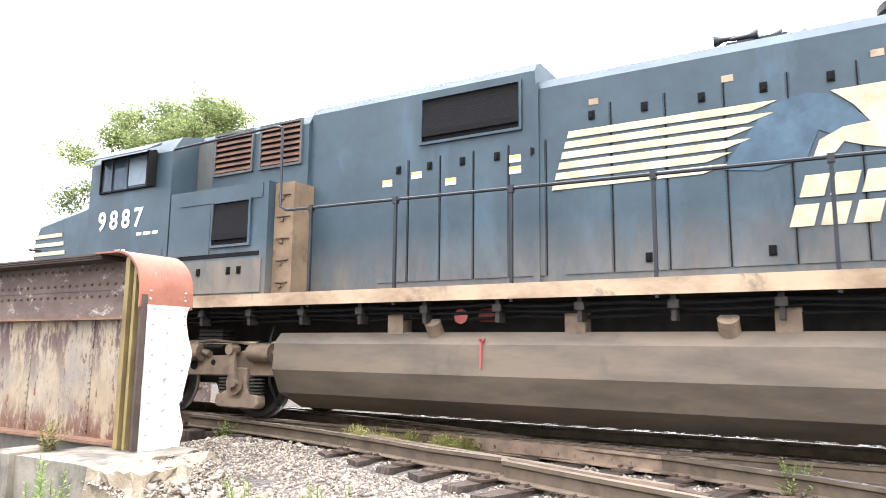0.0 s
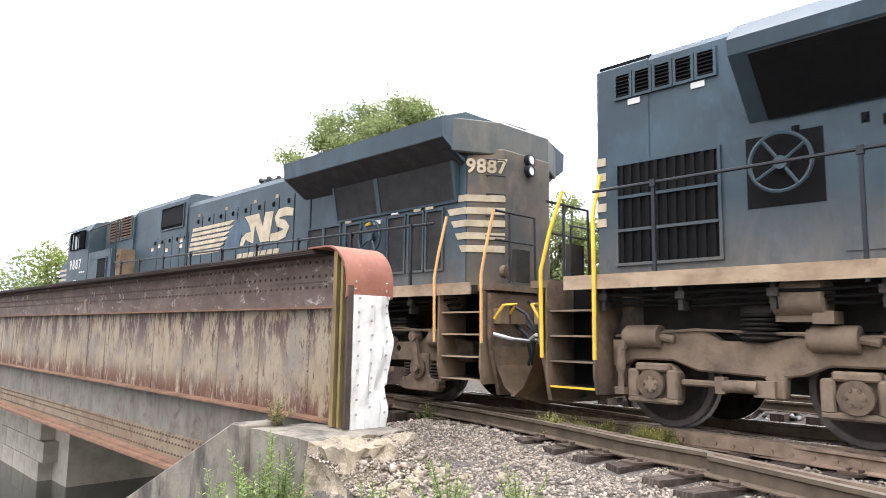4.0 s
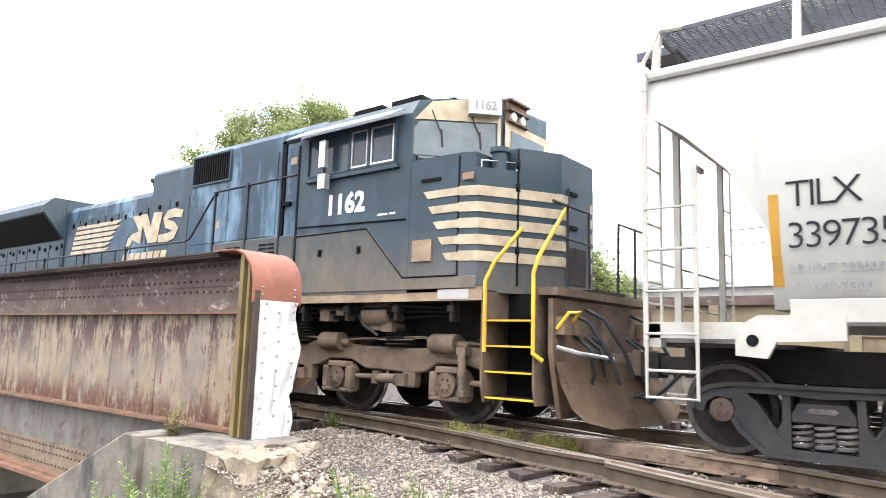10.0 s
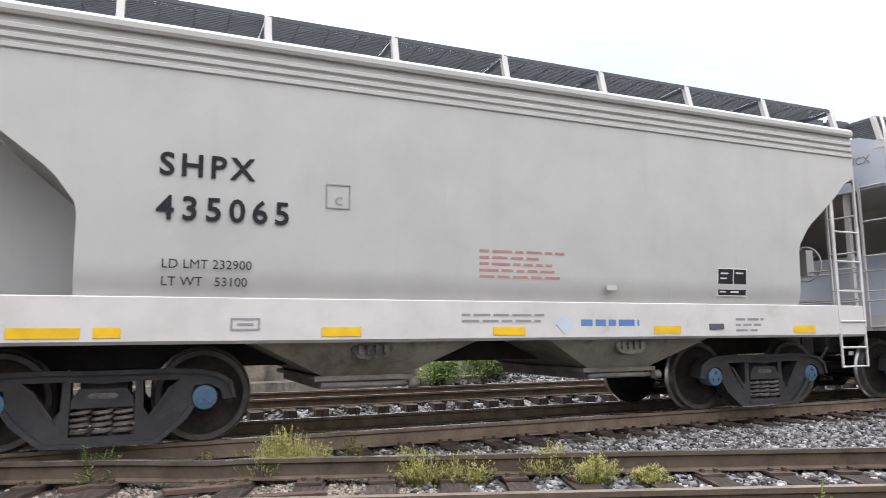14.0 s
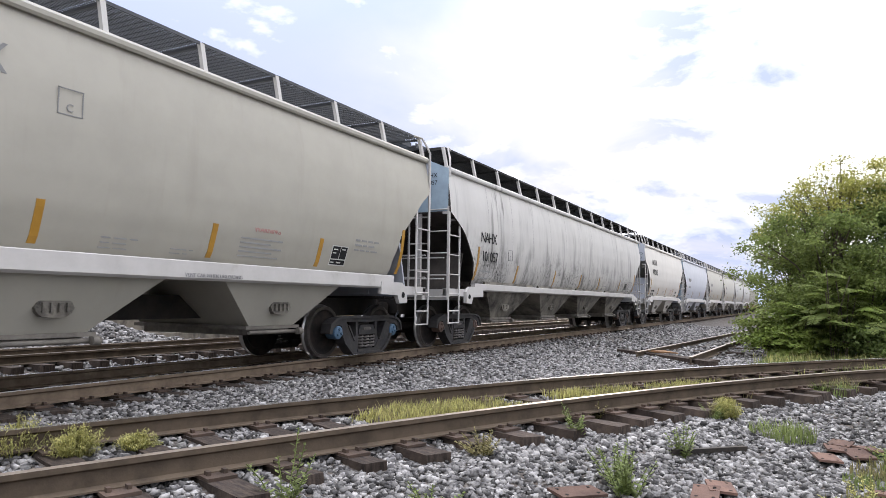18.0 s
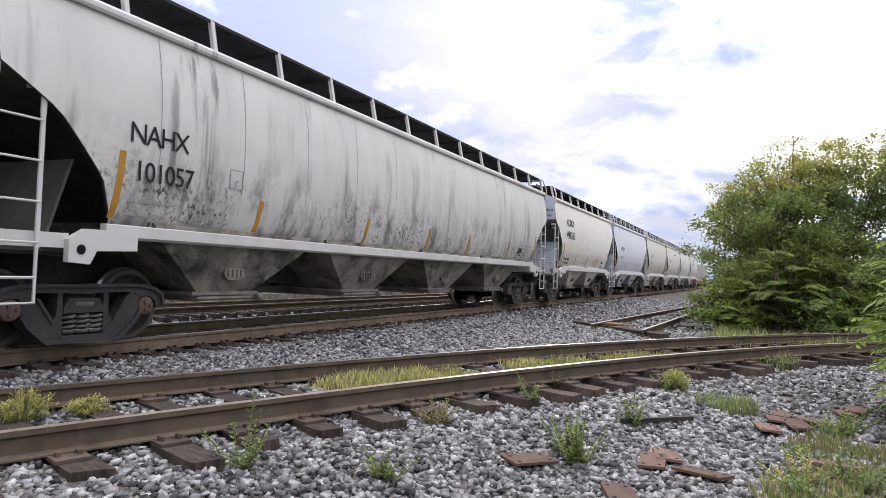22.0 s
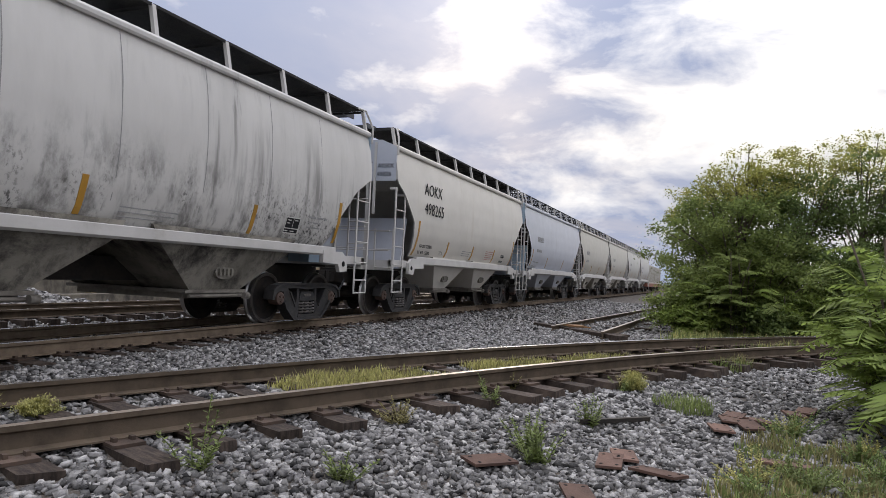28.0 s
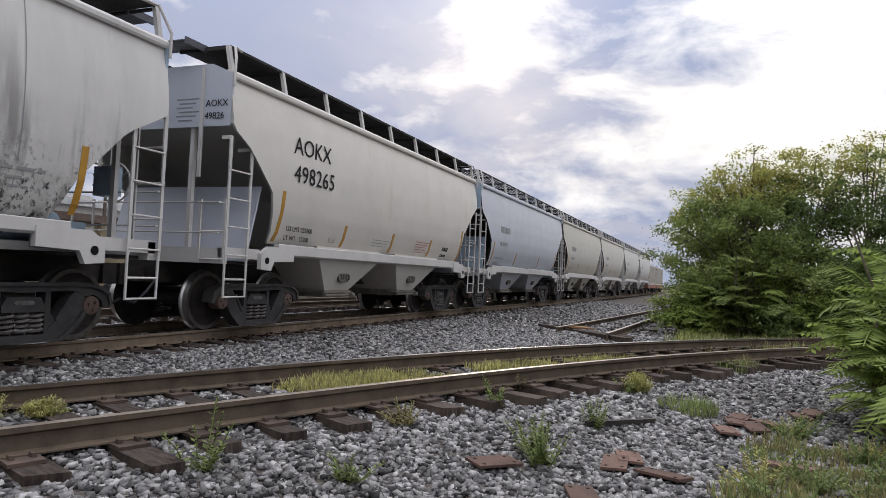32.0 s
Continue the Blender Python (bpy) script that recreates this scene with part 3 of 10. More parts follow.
def pipe(bm, pts, r, n=7):
    pts = [Vector(p) for p in pts]
    rings = []
    for i, p in enumerate(pts):
        d = ((pts[min(i + 1, len(pts) - 1)] - p).normalized() + (p - pts[max(i - 1, 0)]).normalized())
        d = d.normalized() if d.length > 1e-6 else Vector((1, 0, 0))
        if i == 0:
            a = d.orthogonal().normalized()
        else:
            a = (a - d * a.dot(d)).normalized()
        b = d.cross(a)
        rings.append([bm.verts.new(p + (a * math.cos(6.2832 * k / n) + b * math.sin(6.2832 * k / n)) * r) for k in range(n)])
    for lo, hi in zip(rings, rings[1:]):
        for k in range(n):
            bm.faces.new((lo[k], lo[(k + 1) % n], hi[(k + 1) % n], hi[k])).smooth = True
    bm.faces.new(rings[0][::-1]); bm.faces.new(rings[-1])
    return bm


def coil(bm, x, y, z0, z1, r, wire, turns):
    n = int(turns * 10)
    pts = [(x + r * math.cos(i * 0.6283), y + r * math.sin(i * 0.6283), z0 + (z1 - z0) * i / n) for i in range(n + 1)]
    return pipe(bm, pts, wire, 5)


def lathe(bm, prof, n=24, axis="y", centre=(0, 0, 0), mi=0, caps=True):
    """A profile of (radius, along) points turned round an axis."""
    rings = []
    c = Vector(centre)
    for r, a in prof:
        ring = []
        for k in range(n):
            t = 6.28318 * k / n
            u, v = r * math.cos(t), r * math.sin(t)
            ring.append(bm.verts.new(c + Vector((u, a, v) if axis == "y" else (a, u, v) if axis == "x" else (u, v, a))))
        rings.append(ring)
    for lo, hi in zip(rings, rings[1:]):
        for k in range(n):
            f = bm.faces.new((lo[k], lo[(k + 1) % n], hi[(k + 1) % n], hi[k]))
            f.smooth, f.material_index = True, mi
    if caps and prof[0][0] > 1e-4: bm.faces.new(rings[0][::-1]).material_index = mi
    if caps and prof[-1][0] > 1e-4: bm.faces.new(rings[-1]).material_index = mi
    return bm


def mesh_of(bm, name, mats, bevel=0.0, sharp=40):
    if bevel:
        edges = [e for e in bm.edges if len(e.link_faces) == 2 and e.calc_face_angle(0) > 0.6]
        bmesh.ops.bevel(bm, geom=edges, offset=bevel, segments=1, affect="EDGES", clamp_overlap=True)
    bmesh.ops.recalc_face_normals(bm, faces=bm.faces)
    for e in bm.edges:
        if len(e.link_faces) == 2 and e.calc_face_angle(0) > radians(sharp):
            e.smooth = False
    me = bpy.data.meshes.new(name)
    bm.to_mesh(me)
    bm.free()
    for m in mats if isinstance(mats, (list, tuple)) else [mats]:
        me.materials.append(M[m] if isinstance(m, str) else m)
    return me


def part(name, bm, mat, parent=None, label="", bevel=0.0, at=None):
    """Links a bmesh, or a mesh that is shared, as one object under its thing."""
    me = bm if isinstance(bm, bpy.types.Mesh) else mesh_of(bm, name, mat, bevel)
    ob = new(name, me)
    ob.parent = parent
    if at is not None:
        ob.matrix_basis = at if isinstance(at, Matrix) else Matrix.Translation(at)
    return tagged(ob, label) if label else ob


def thing(name, label, category, at=(0, 0, 0), group="", kind=""):
    e = new(name)
    e.empty_display_size = 0.2
    e.matrix_basis = at if isinstance(at, Matrix) else Matrix.Translation(at)
    return tagged(e, label, category, group, kind)


def B():
    return bmesh.new()


def lettering(name, text, size, x, y, z, mat, parent, bold=0.0, spacing=1.0, slant=0.0, face=1):
    """Raised letters on the side that looks towards -y (face 1) or on an end that looks towards -x (face 0)."""
    cu = bpy.data.curves.new(name, "FONT")
    cu.body, cu.size, cu.extrude, cu.offset, cu.space_character, cu.shear = text, size, 0.002, bold, spacing, slant
    cu.resolution_u = 3
    ob = bpy.data.objects.new(name, cu)
    scene.collection.objects.link(ob)
    me = bpy.data.meshes.new_from_object(ob.evaluated_get(bpy.context.evaluated_depsgraph_get()))
    bpy.data.objects.remove(ob)
    me.materials.clear()
    me.materials.append(M[mat])
    o = new(name, me)
    o.parent = parent
    o.matrix_basis = pose(x, y, z, 90, 0, 0) if face else pose(x, y, z, 90, 0, -90)
    return o


def bars(name, x0, x1, z0, rows, height, gap, y, mat, parent, seed=1, broken=True):
    """Stencilled lines too small to read, as plain bars."""
    rnd = random.Random(seed)
    bm = B()
    flush = [q for q in sorted(("flat", "curved"), key=lambda q: abs(on_side(q, z0) - y)) if parent.name.startswith("hopper_car") and abs(on_side(q, z0) - y) < 0.03 and z0 > 1.45]
    for k in range(rows):
        z, x = z0 - k * (height + gap), x0
        if flush:
            y = on_side(flush[0], z - height / 2)
        end = x1 - (rnd.random() * 0.3 * (x1 - x0) if k else 0)
        while x < end - 0.02:
            w = min(end - x, rnd.uniform(0.08, 0.25) if broken else end - x)
            box(bm, x, x + w, y + 0.0025, y + 0.004, z - height * 0.82, z)
            x += w + 0.04
    return part(name, bm, mat, parent)


# ---- ground, water, tracks ----
YC = 8.25          # middle of the main track
GAUGE = 0.75       # middle of a rail from the middle of its track
BRIDGE_END = -6.0


def branch(x):
    """Middle of the track that leaves the main line at the turnout."""
    if x < -14:
        return YC
    if x < -3:
        return YC - 1.45 * ((x + 14) / 11) ** 2.96
    if x > 16:
        return branch(16) - 0.78 * (x - 16)
    return 5.70 - 0.352 * x + 0.00292 * x * x - 0.000682 * x**3 + (0.06 if x < 0 else 0)


def branch_turn(x):
    return math.atan((branch(x + 0.05) - branch(x - 0.05)) / 0.1)


def smooth(a, b, x):
    k = min(1, max(0, (x - a) / (b - a)))
    return k * k * (3 - 2 * k)


def ground_z(x, y):
    z = -0.222
    off = abs(y - branch(x)) if -9 < x < 30 else 9
    if y < YC - 1.6:
        z -= 0.11 * smooth(1.5, 2.9, min(off, abs(y - YC)))
        z -= 0.10 * smooth(3.5, 0.0, y)
        if -6 < x < 8.5 and y < branch(x):
            z -= 0.034 * smooth(0.78, 1.15, off) * smooth(-6, -5, x) * smooth(8.5, 5.5, x)
    if y > YC + 1.5:
        z -= 0.25 * smooth(YC + 1.5, YC + 3, y) - 0.22 * smooth(YC + 3.2, YC + 4.4, y)
    z += 0.03 * noise.noise((x * 0.7, y * 0.7, 0)) + 0.012 * noise.noise((x * 3, y * 3, 4))
    z += 0.75 * math.exp(-((x - 10.6) / 2.2) ** 2 - ((y - 15.9) / 0.9) ** 2)
    # the cutting under the bridge
    cut = smooth(-7.3, -10.5, x) * smooth(-46, -40, x)
    near = smooth(-5.2, -10.0, x + 0.55 * min(0, y - 3.9)) * smooth(-46, -40, x)
    k = cut * smooth(15.5, 13.0, y) if y > 3.9 else near
    z -= 3.6 * k
    if y < 3.7 and x < -1.5:
        z -= 0.55 * smooth(-2.0, -5.0, x) * smooth(4.0, 3.0, y)
    d = math.hypot(x, y)
    if d > 120:
        z -= 0.6 * smooth(120, 400, d)
    return z


def grid_lines(lo, hi, core_lo, core_hi, step):
    out = list(np.arange(core_lo, core_hi + 1e-6, step))
    s, v = step, core_hi
    while v < hi:
        s *= 1.28
        v += s
        out.append(min(v, hi))
    s, v = step, core_lo
    while v > lo:
        s *= 1.28
        v -= s
        out.insert(0, max(v, lo))
    return out


def build_ground():
    xs, ys = grid_lines(-900, 1200, -14, 22, 0.22), grid_lines(-900, 1200, -3, 13, 0.22)
    verts = [(x, y, ground_z(x, y)) for y in ys for x in xs]
    n = len(xs)
    faces = [(j * n + i, j * n + i + 1, (j + 1) * n + i + 1, (j + 1) * n + i) for j in range(len(ys) - 1) for i in range(n - 1)]
    me = bpy.data.meshes.new("ground")
    me.from_pydata(verts, [], faces)
    me.materials.append(M["ground"])
    me.polygons.foreach_set("use_smooth", [True] * len(me.polygons))
    tagged(new("ground", me), "grey stone ballast and dirt ground beside the tracks", "ground", kind="structure")
    bm = B()
    box(bm, -44, -9, -40, 16, -3.62, -3.52)
    tagged(part("water", bm, "water"), "still dark water under the bridge", "water", kind="structure")


RAIL = [(-0.0365, 0.0), (0.0365, 0.0), (0.0365, -0.035), (0.010, -0.052), (0.010, -0.145), (0.07, -0.160), (0.07, -0.172), (-0.07, -0.172), (-0.07, -0.160), (-0.010, -0.145), (-0.010, -0.052), (-0.0365, -0.035)]


def rail_along(path, mats, parent, name="rail", label=""):
    """A rail of flat-bottomed section along a path of (x, y, z of its top); its running face takes the second material."""
    bm = B()
    rings = []
    for i, p in enumerate(path):
        a, b = path[max(i - 1, 0)], path[min(i + 1, len(path) - 1)]
        d = Vector((b[0] - a[0], b[1] - a[1], 0)).normalized()
        n = Vector((-d.y, d.x, 0))
        rings.append([bm.verts.new(Vector(p) + n * q[0] + Vector((0, 0, q[1]))) for q in RAIL])
    m = len(RAIL)
    for lo, hi in zip(rings, rings[1:]):
        for k in range(m):
            bm.faces.new((lo[k], lo[(k + 1) % m], hi[(k + 1) % m], hi[k])).material_index = 1 if k == 0 else 0
    bm.faces.new(rings[0]); bm.faces.new(rings[-1][::-1])
    return part(name, bm, mats, parent, label)


def build_rails():
    main = thing("main_track", "main railway track with polished rails", "railway track", kind="structure")
    for s in (-1, 1):
        rail_along([(x, YC + s * GAUGE, 0) for x in (-80, -20, 0, 40, 120, 260)], ["rail_main", "rail_top"], main)
    side = thing("branch_track", "rusty branch track curving away from the main line", "railway track", kind="structure")
    xs = [-9 + 0.5 * k for k in range(80)]

    def edge(s, x0, x1):
        out = []
        for x in xs:
            if x0 <= x <= x1:
                a = branch_turn(x)
                out.append((x - s * GAUGE * math.sin(a), branch(x) + s * GAUGE * math.cos(a), 0.0))
        return out
    rail_along(edge(-1, -8.5, 29), ["rail", "rail_top_worn"], side)
    rail_along(edge(1, -2.4, 29), ["rail", "rail_top"], side)
    rail_along(edge(1, -9.0, -3.4), ["rail_rust", "rail_top_worn"], side, "closure_rail")
    # the frog where the branch crosses the main rail: wing rails, bolted filler, guard rail
    frog = thing("turnout_frog", "rusty bolted turnout frog between the rails", "railway frog", (-2.9, 7.36, 0))
    bm = B()
    prism(bm, [(-1.0, 0.10), (0.1, 0.03), (1.7, -0.10), (1.7, -0.16), (0.0, -0.06), (-1.0, 0.02)], -0.15, -0.012, "z")
    part("filler", bm, "rail_rust", frog, bevel=0.006)
    for s in (-1, 1):
        wing = [(-4.4, YC - GAUGE + 0.02 - 0.11 * s, -0.004), (-3.0, YC - GAUGE - 0.10 * s, -0.004), (-1.6, YC - GAUGE - 0.24 - 0.13 * s, -0.004)]
        o = rail_along([(x + 2.9, y - 7.36, z) for x, y, z in wing], ["rail_rust", "rail_top_worn"], frog, "wing_rail")
    bolt = B()
    rod(bolt, (0, -0.035, 0), (0, 0.0, 0), 0.024, 6)
    bolt_mesh = mesh_of(bolt, "bolt", "rail_rust")
    for k in range(10):
        part("bolt", bolt_mesh, "", frog, at=(-0.8 + 0.2 * k, -0.055 - 0.028 * k, -0.085))
    guard = thing("guard_rail", "rusty guard rail laid inside the branch rail", "guard rail", (0, 0, 0))
    rail_along([(x, branch(x) - GAUGE * math.cos(branch_turn(x)) + 0.13 + 0.06 * abs(x + 3.2) / 2.0 * (abs(x + 3.2) > 1.6), -0.01) for x in (-5.2, -4.6, -3.6, -2.6, -1.8, -1.2)], ["rail_rust", "rail_top_worn"], guard)
    # a third track behind the train
    back = thing("far_track", "third track on pale ballast behind the train", "railway track", kind="structure")
    for s in (-1, 1):
        rail_along([(x, 13.2 + s * GAUGE, -0.035) for x in (-8, 0, 40, 120, 240)], ["rail", "rail_top_worn"], back)
    # a loose panel of track lying ahead
    spur = thing("track_panel", "loose panel of rails on dark timbers lying on the ballast", "track panel")
    rail_along([(17.6, 3.74, -0.175), (24, 3.32, -0.175), (31, 2.86, -0.175), (40, 2.2, -0.175)], ["rail", "rail_top_worn"], spur)
    rail_along([(16.7, 2.34, -0.175), (24, 2.10, -0.175), (32, 1.80, -0.175), (40, 1.3, -0.175)], ["rail", "rail_top_worn"], spur)
    for x, y, long, turn in ((17.95, 3.18, 1.95, 44), (18.75, 3.05, 1.45, 52), (21.3, 2.9, 1.35, 84), (23.4, 2.75, 1.35, 88)):
        bm = B()
        box(bm, -long, long, -0.13, 0.13, -0.40, -0.235 if long > 1.5 else -0.30)
        part("timber", bm, "tie", spur, bevel=0.01, at=pose(x, y, 0, 0, 0, turn))
    for x, y, turn in ((18.5, 3.45, 20), (18.75, 3.30, -30), (18.3, 3.15, 60)):
        part("rusty_plate", box(B(), -0.26, 0.26, -0.15, 0.15, -0.225, -0.195), "rust_tan", spur, bevel=0.006, at=pose(x, y, 0, 4, 3, turn))


def tie_rows():
    """Places of the ties: (x, jitter across, turn) of the main and of the branch track."""
    rnd = random.Random(4)
    main = [(k * 0.52 + rnd.uniform(-0.04, 0.04), rnd.uniform(-0.06, 0.06), rnd.uniform(-1.0, 1.0)) for k in range(-24, 150)]
    side = [(k * 0.54 + rnd.uniform(-0.04, 0.04), rnd.uniform(-0.10, 0.18), rnd.uniform(-2.2, 2.2)) for k in range(-9, 52)]
    return main, side


TIES_MAIN, TIES_SIDE = tie_rows()


def over_tie(x, y):
    if abs(y - YC) < 1.36:
        k = round(x / 0.52) + 24
        if 0 <= k < len(TIES_MAIN) and abs(x - TIES_MAIN[k][0]) < 0.135:
            return True
    if -5.2 < x < 28:
        a = branch_turn(x)
        d = (y - branch(x)) * math.cos(a)
        if abs(d) < 1.26:
            f = x + d * math.sin(a)
            k = round(f / 0.54) + 9
            if 0 <= k < len(TIES_SIDE):
                g = f - TIES_SIDE[k][0] - d * radians(TIES_SIDE[k][2]) * -1
                return abs(g) / max(0.5, math.cos(a)) < 0.145
    return False


def build_ties():
    """Ties, tie plates and spikes of the main and the branch track."""
    rnd = random.Random(4)
    meshes = []
    for k in range(6):
        bm = B()
        w, l = rnd.uniform(0.105, 0.12), 1.24
        box(bm, -w, w, -l, l, -0.17, 0)
        bmesh.ops.subdivide_edges(bm, edges=[e for e in bm.edges if abs(e.verts[0].co.y - e.verts[1].co.y) > 1], cuts=5)
        for v in bm.verts:
            v.co += Vector((rnd.uniform(-0.008, 0.008), rnd.uniform(-0.03, 0.03) if abs(v.co.y) > 1.2 else 0, rnd.uniform(-0.012, 0.0)))
        meshes.append(mesh_of(bm, "tie", "tie"))
    plate = B()
    box(plate, -0.105, 0.105, -0.215, 0.215, 0, 0.022)
    for x in (-0.06, 0.06):
        for y in (-0.105, 0.105):
            box(plate, x - 0.014, x + 0.014, y - 0.03, y + 0.02, 0.022, 0.050)
    plate_mesh = mesh_of(plate, "tie_plate", "tie_plate")
    main, side = bpy.data.objects["main_track"], bpy.data.objects["branch_track"]
    for x, dy, turn in TIES_MAIN:
        part("tie", rnd.choice(meshes), "", main, at=pose(x, YC + dy, -0.186, 0, 0, turn))
        if -14 < x < 30:
            part("tie_plate", plate_mesh, "", main, at=(x, YC - GAUGE, -0.188))
    for x, out, turn in TIES_SIDE:
        a = branch_turn(x)
        shift = -0.15 * smooth(1, -7, x)
        part("tie", rnd.choice(meshes), "", side, at=Matrix.Translation((x + (out - shift) * math.sin(a), branch(x) - (out + shift) * math.cos(a), -0.188)) @ pose(0, 0, 0, 0, rnd.uniform(-0.6, 0.6), math.degrees(a) + turn))
        for s in (-1, 1):
            part("tie_plate", plate_mesh, "", side, at=Matrix.Translation((x - s * GAUGE * math.sin(a), branch(x) + s * GAUGE * math.cos(a), -0.190)) @ pose(0, 0, 0, 0, 0, math.degrees(a)))
    # far ties, joined
    bm = B()
    for k in range(150, 420):
        box(bm, k * 0.52 - 0.11, k * 0.52 + 0.11, YC - 1.3, YC + 1.3, -0.34, -0.19)
    for k in range(-14, 300):
        box(bm, k * 0.55 - 0.11, k * 0.55 + 0.11, 13.2 - 1.25, 13.2 + 1.25, -0.36, -0.205)
    me = mesh_of(bm, "far_ties", "tie")
    o = new("far_ties", me)
    o.parent = main
    tagged(o, "distant weathered ties", kind="stuff")


build_ground()
build_rails()
# ---- the plate girder bridge ----
GY0, GY1, GTOP, GBOT = 4.40, 5.04, 1.97, -1.05
WEB = 4.70


def build_bridge():
    br = thing("girder_bridge", "rusty riveted plate girder bridge with flaking paint", "bridge", (BRIDGE_END, 0, 0))
    x1, x0 = 0.0, -32.0
    bm = B()
    box(bm, x0, x1 - 0.30, WEB, WEB + 0.03, GBOT, GTOP - 0.05)
    part("web", bm, "girder", br, "ochre web plate streaked with rust")
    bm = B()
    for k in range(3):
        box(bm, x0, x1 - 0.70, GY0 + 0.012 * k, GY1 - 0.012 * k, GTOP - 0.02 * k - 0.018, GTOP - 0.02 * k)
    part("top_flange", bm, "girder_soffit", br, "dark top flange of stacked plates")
    bm = B()
    box(bm, x0, x1 - 0.2, GY0, GY1, GBOT, GBOT + 0.05)
    box(bm, x0, x1 - 0.2, WEB - 0.19, WEB, GBOT + 0.05, GBOT + 0.08)
    part("bottom_flange", bm, "girder_edge", br)
    # flange angles and cover bands on the web
    bm = B()
    box(bm, x0, x1 - 0.30, WEB - 0.022, WEB, GTOP - 0.36, GTOP - 0.06)
    part("upper_band", bm, "girder_dark", br, "dark riveted upper band")
    bm = B()
    box(bm, x0, x1 - 0.30, WEB - 0.012, WEB, GTOP - 0.66, GTOP - 0.36)
    part("cover_band", bm, "girder_dark", br)
    bm = B()
    box(bm, x0, x1 - 0.30, WEB - 0.10, WEB, GTOP - 0.685, GTOP - 0.66)
    part("upper_ledge", bm, "girder_edge", br)
    bm = B()
    box(bm, x0, x1 - 0.30, WEB - 0.17, WEB, 0.0, 0.03)
    part("lower_ledge", bm, "girder_edge", br)
    bm = B()
    box(bm, x0, x1 - 0.4, WEB - 0.022, WEB, GBOT + 0.08, GBOT + 0.45)
    part("lower_band", bm, "girder_low", br, "ochre brown riveted lower band of the web")
    bm = B()
    box(bm, x0, x1 - 0.4, WEB - 0.008, WEB, GBOT + 0.45, -0.004)
    part("lower_panel", bm, "girder_grey", br, "grey weathered panel under the ledge")
    # stiffeners
    bm = B()
    box(bm, -0.30, -0.235, GY0 + 0.03, WEB, 0.0, GTOP - 0.06)
    box(bm, -0.30, -0.12, WEB - 0.03, WEB, 0.0, 1.80)
    part("end_stiffener", bm, "olive", br, "olive painted end stiffener", 0.004)
    bm = B()
    box(bm, -0.16, -0.12, GY0 + 0.03, WEB, 0.0, 1.80)
    part("end_stiffener", bm, "olive", br, "", 0.004)
    splice = B()
    box(splice, -0.20, 0.20, WEB - 0.02, WEB, 0.03, GTOP - 0.36)
    for k in range(24):
        for s in (-0.13, 0.13):
            lathe(splice, [(0.018, WEB - 0.020), (0.016, WEB - 0.03), (0.006, WEB - 0.037)], 6, "y", (s, 0, 0.08 + k * 0.062))
    splice_mesh = mesh_of(splice, "splice_plate", "girder")
    for x in (-9.4, -19.0, -28.0):
        part("splice_plate", splice_mesh, "", br, at=(x, 0, 0))
    seam = B()
    box(seam, -0.012, 0.012, WEB - 0.006, WEB, 0.03, GTOP - 0.685)
    for k in range(16):
        lathe(seam, [(0.015, WEB - 0.004), (0.013, WEB - 0.015), (0.005, WEB - 0.02)], 6, "y", (0, 0, 0.09 + k * 0.075))
    seam_mesh = mesh_of(seam, "web_seam", "girder")
    for k in range(18):
        part("web_seam", seam_mesh, "", br, at=(-1.15 - 1.18 * k, 0, 0))
    # rivet rows
    bm = B()
    for z, y, step, n in ((GTOP - 0.12, WEB - 0.022, 0.14, 150), (GTOP - 0.29, WEB - 0.022, 0.14, 150), (GTOP - 0.42, WEB - 0.012, 0.14, 120)):
        for k in range(n):
            lathe(bm, [(0.020, y), (0.017, y - 0.012), (0.007, y - 0.02)], 6, "y", (-0.45 - k * step + (0.07 if z < GTOP - 0.2 else 0), 0, z))
    for k in range(170):
        for z in (GBOT + 0.14, GBOT + 0.30, GBOT + 0.40):
            lathe(bm, [(0.020, WEB - 0.022), (0.017, WEB - 0.034), (0.007, WEB - 0.042)], 6, "y", (-0.6 - k * 0.12, 0, z))
    tagged(part("rivets", bm, "rivet", br), "rows of small rivet heads", kind="stuff")
    # the rounded end cover: red oxide above, buckled white below
    bm = B()
    ring = []
    R = 0.42
    outline = [(-R - 0.35, GTOP + 0.012), (-R, GTOP + 0.012)] + [(-R + R * math.sin(a), GTOP + 0.012 - R + R * math.cos(a)) for a in [radians(d) for d in range(10, 91, 10)]] + [(0.0, 1.40)]
    for (xa, za), (xb, zb) in zip(outline, outline[1:]):
        pa = [(xa, GY0 - 0.005, za), (xa, GY1 + 0.005, za), (xb, GY1 + 0.005, zb), (xb, GY0 - 0.005, zb)]
        vs = [bm.verts.new(p) for p in pa]
        bm.faces.new(vs).smooth = True
    bmesh.ops.remove_doubles(bm, verts=bm.verts, dist=1e-4)
    ex = bmesh.ops.extrude_face_region(bm, geom=bm.faces[:])
    for v in [g for g in ex["geom"] if isinstance(g, bmesh.types.BMVert)]:
        v.co += Vector((-0.018, 0, -0.018))
    part("end_cap", bm, "rust_plate", br, "rounded red oxide end cap")
    bm = B()
    n, m = 26, 10
    rnd = random.Random(7)
    vs = []
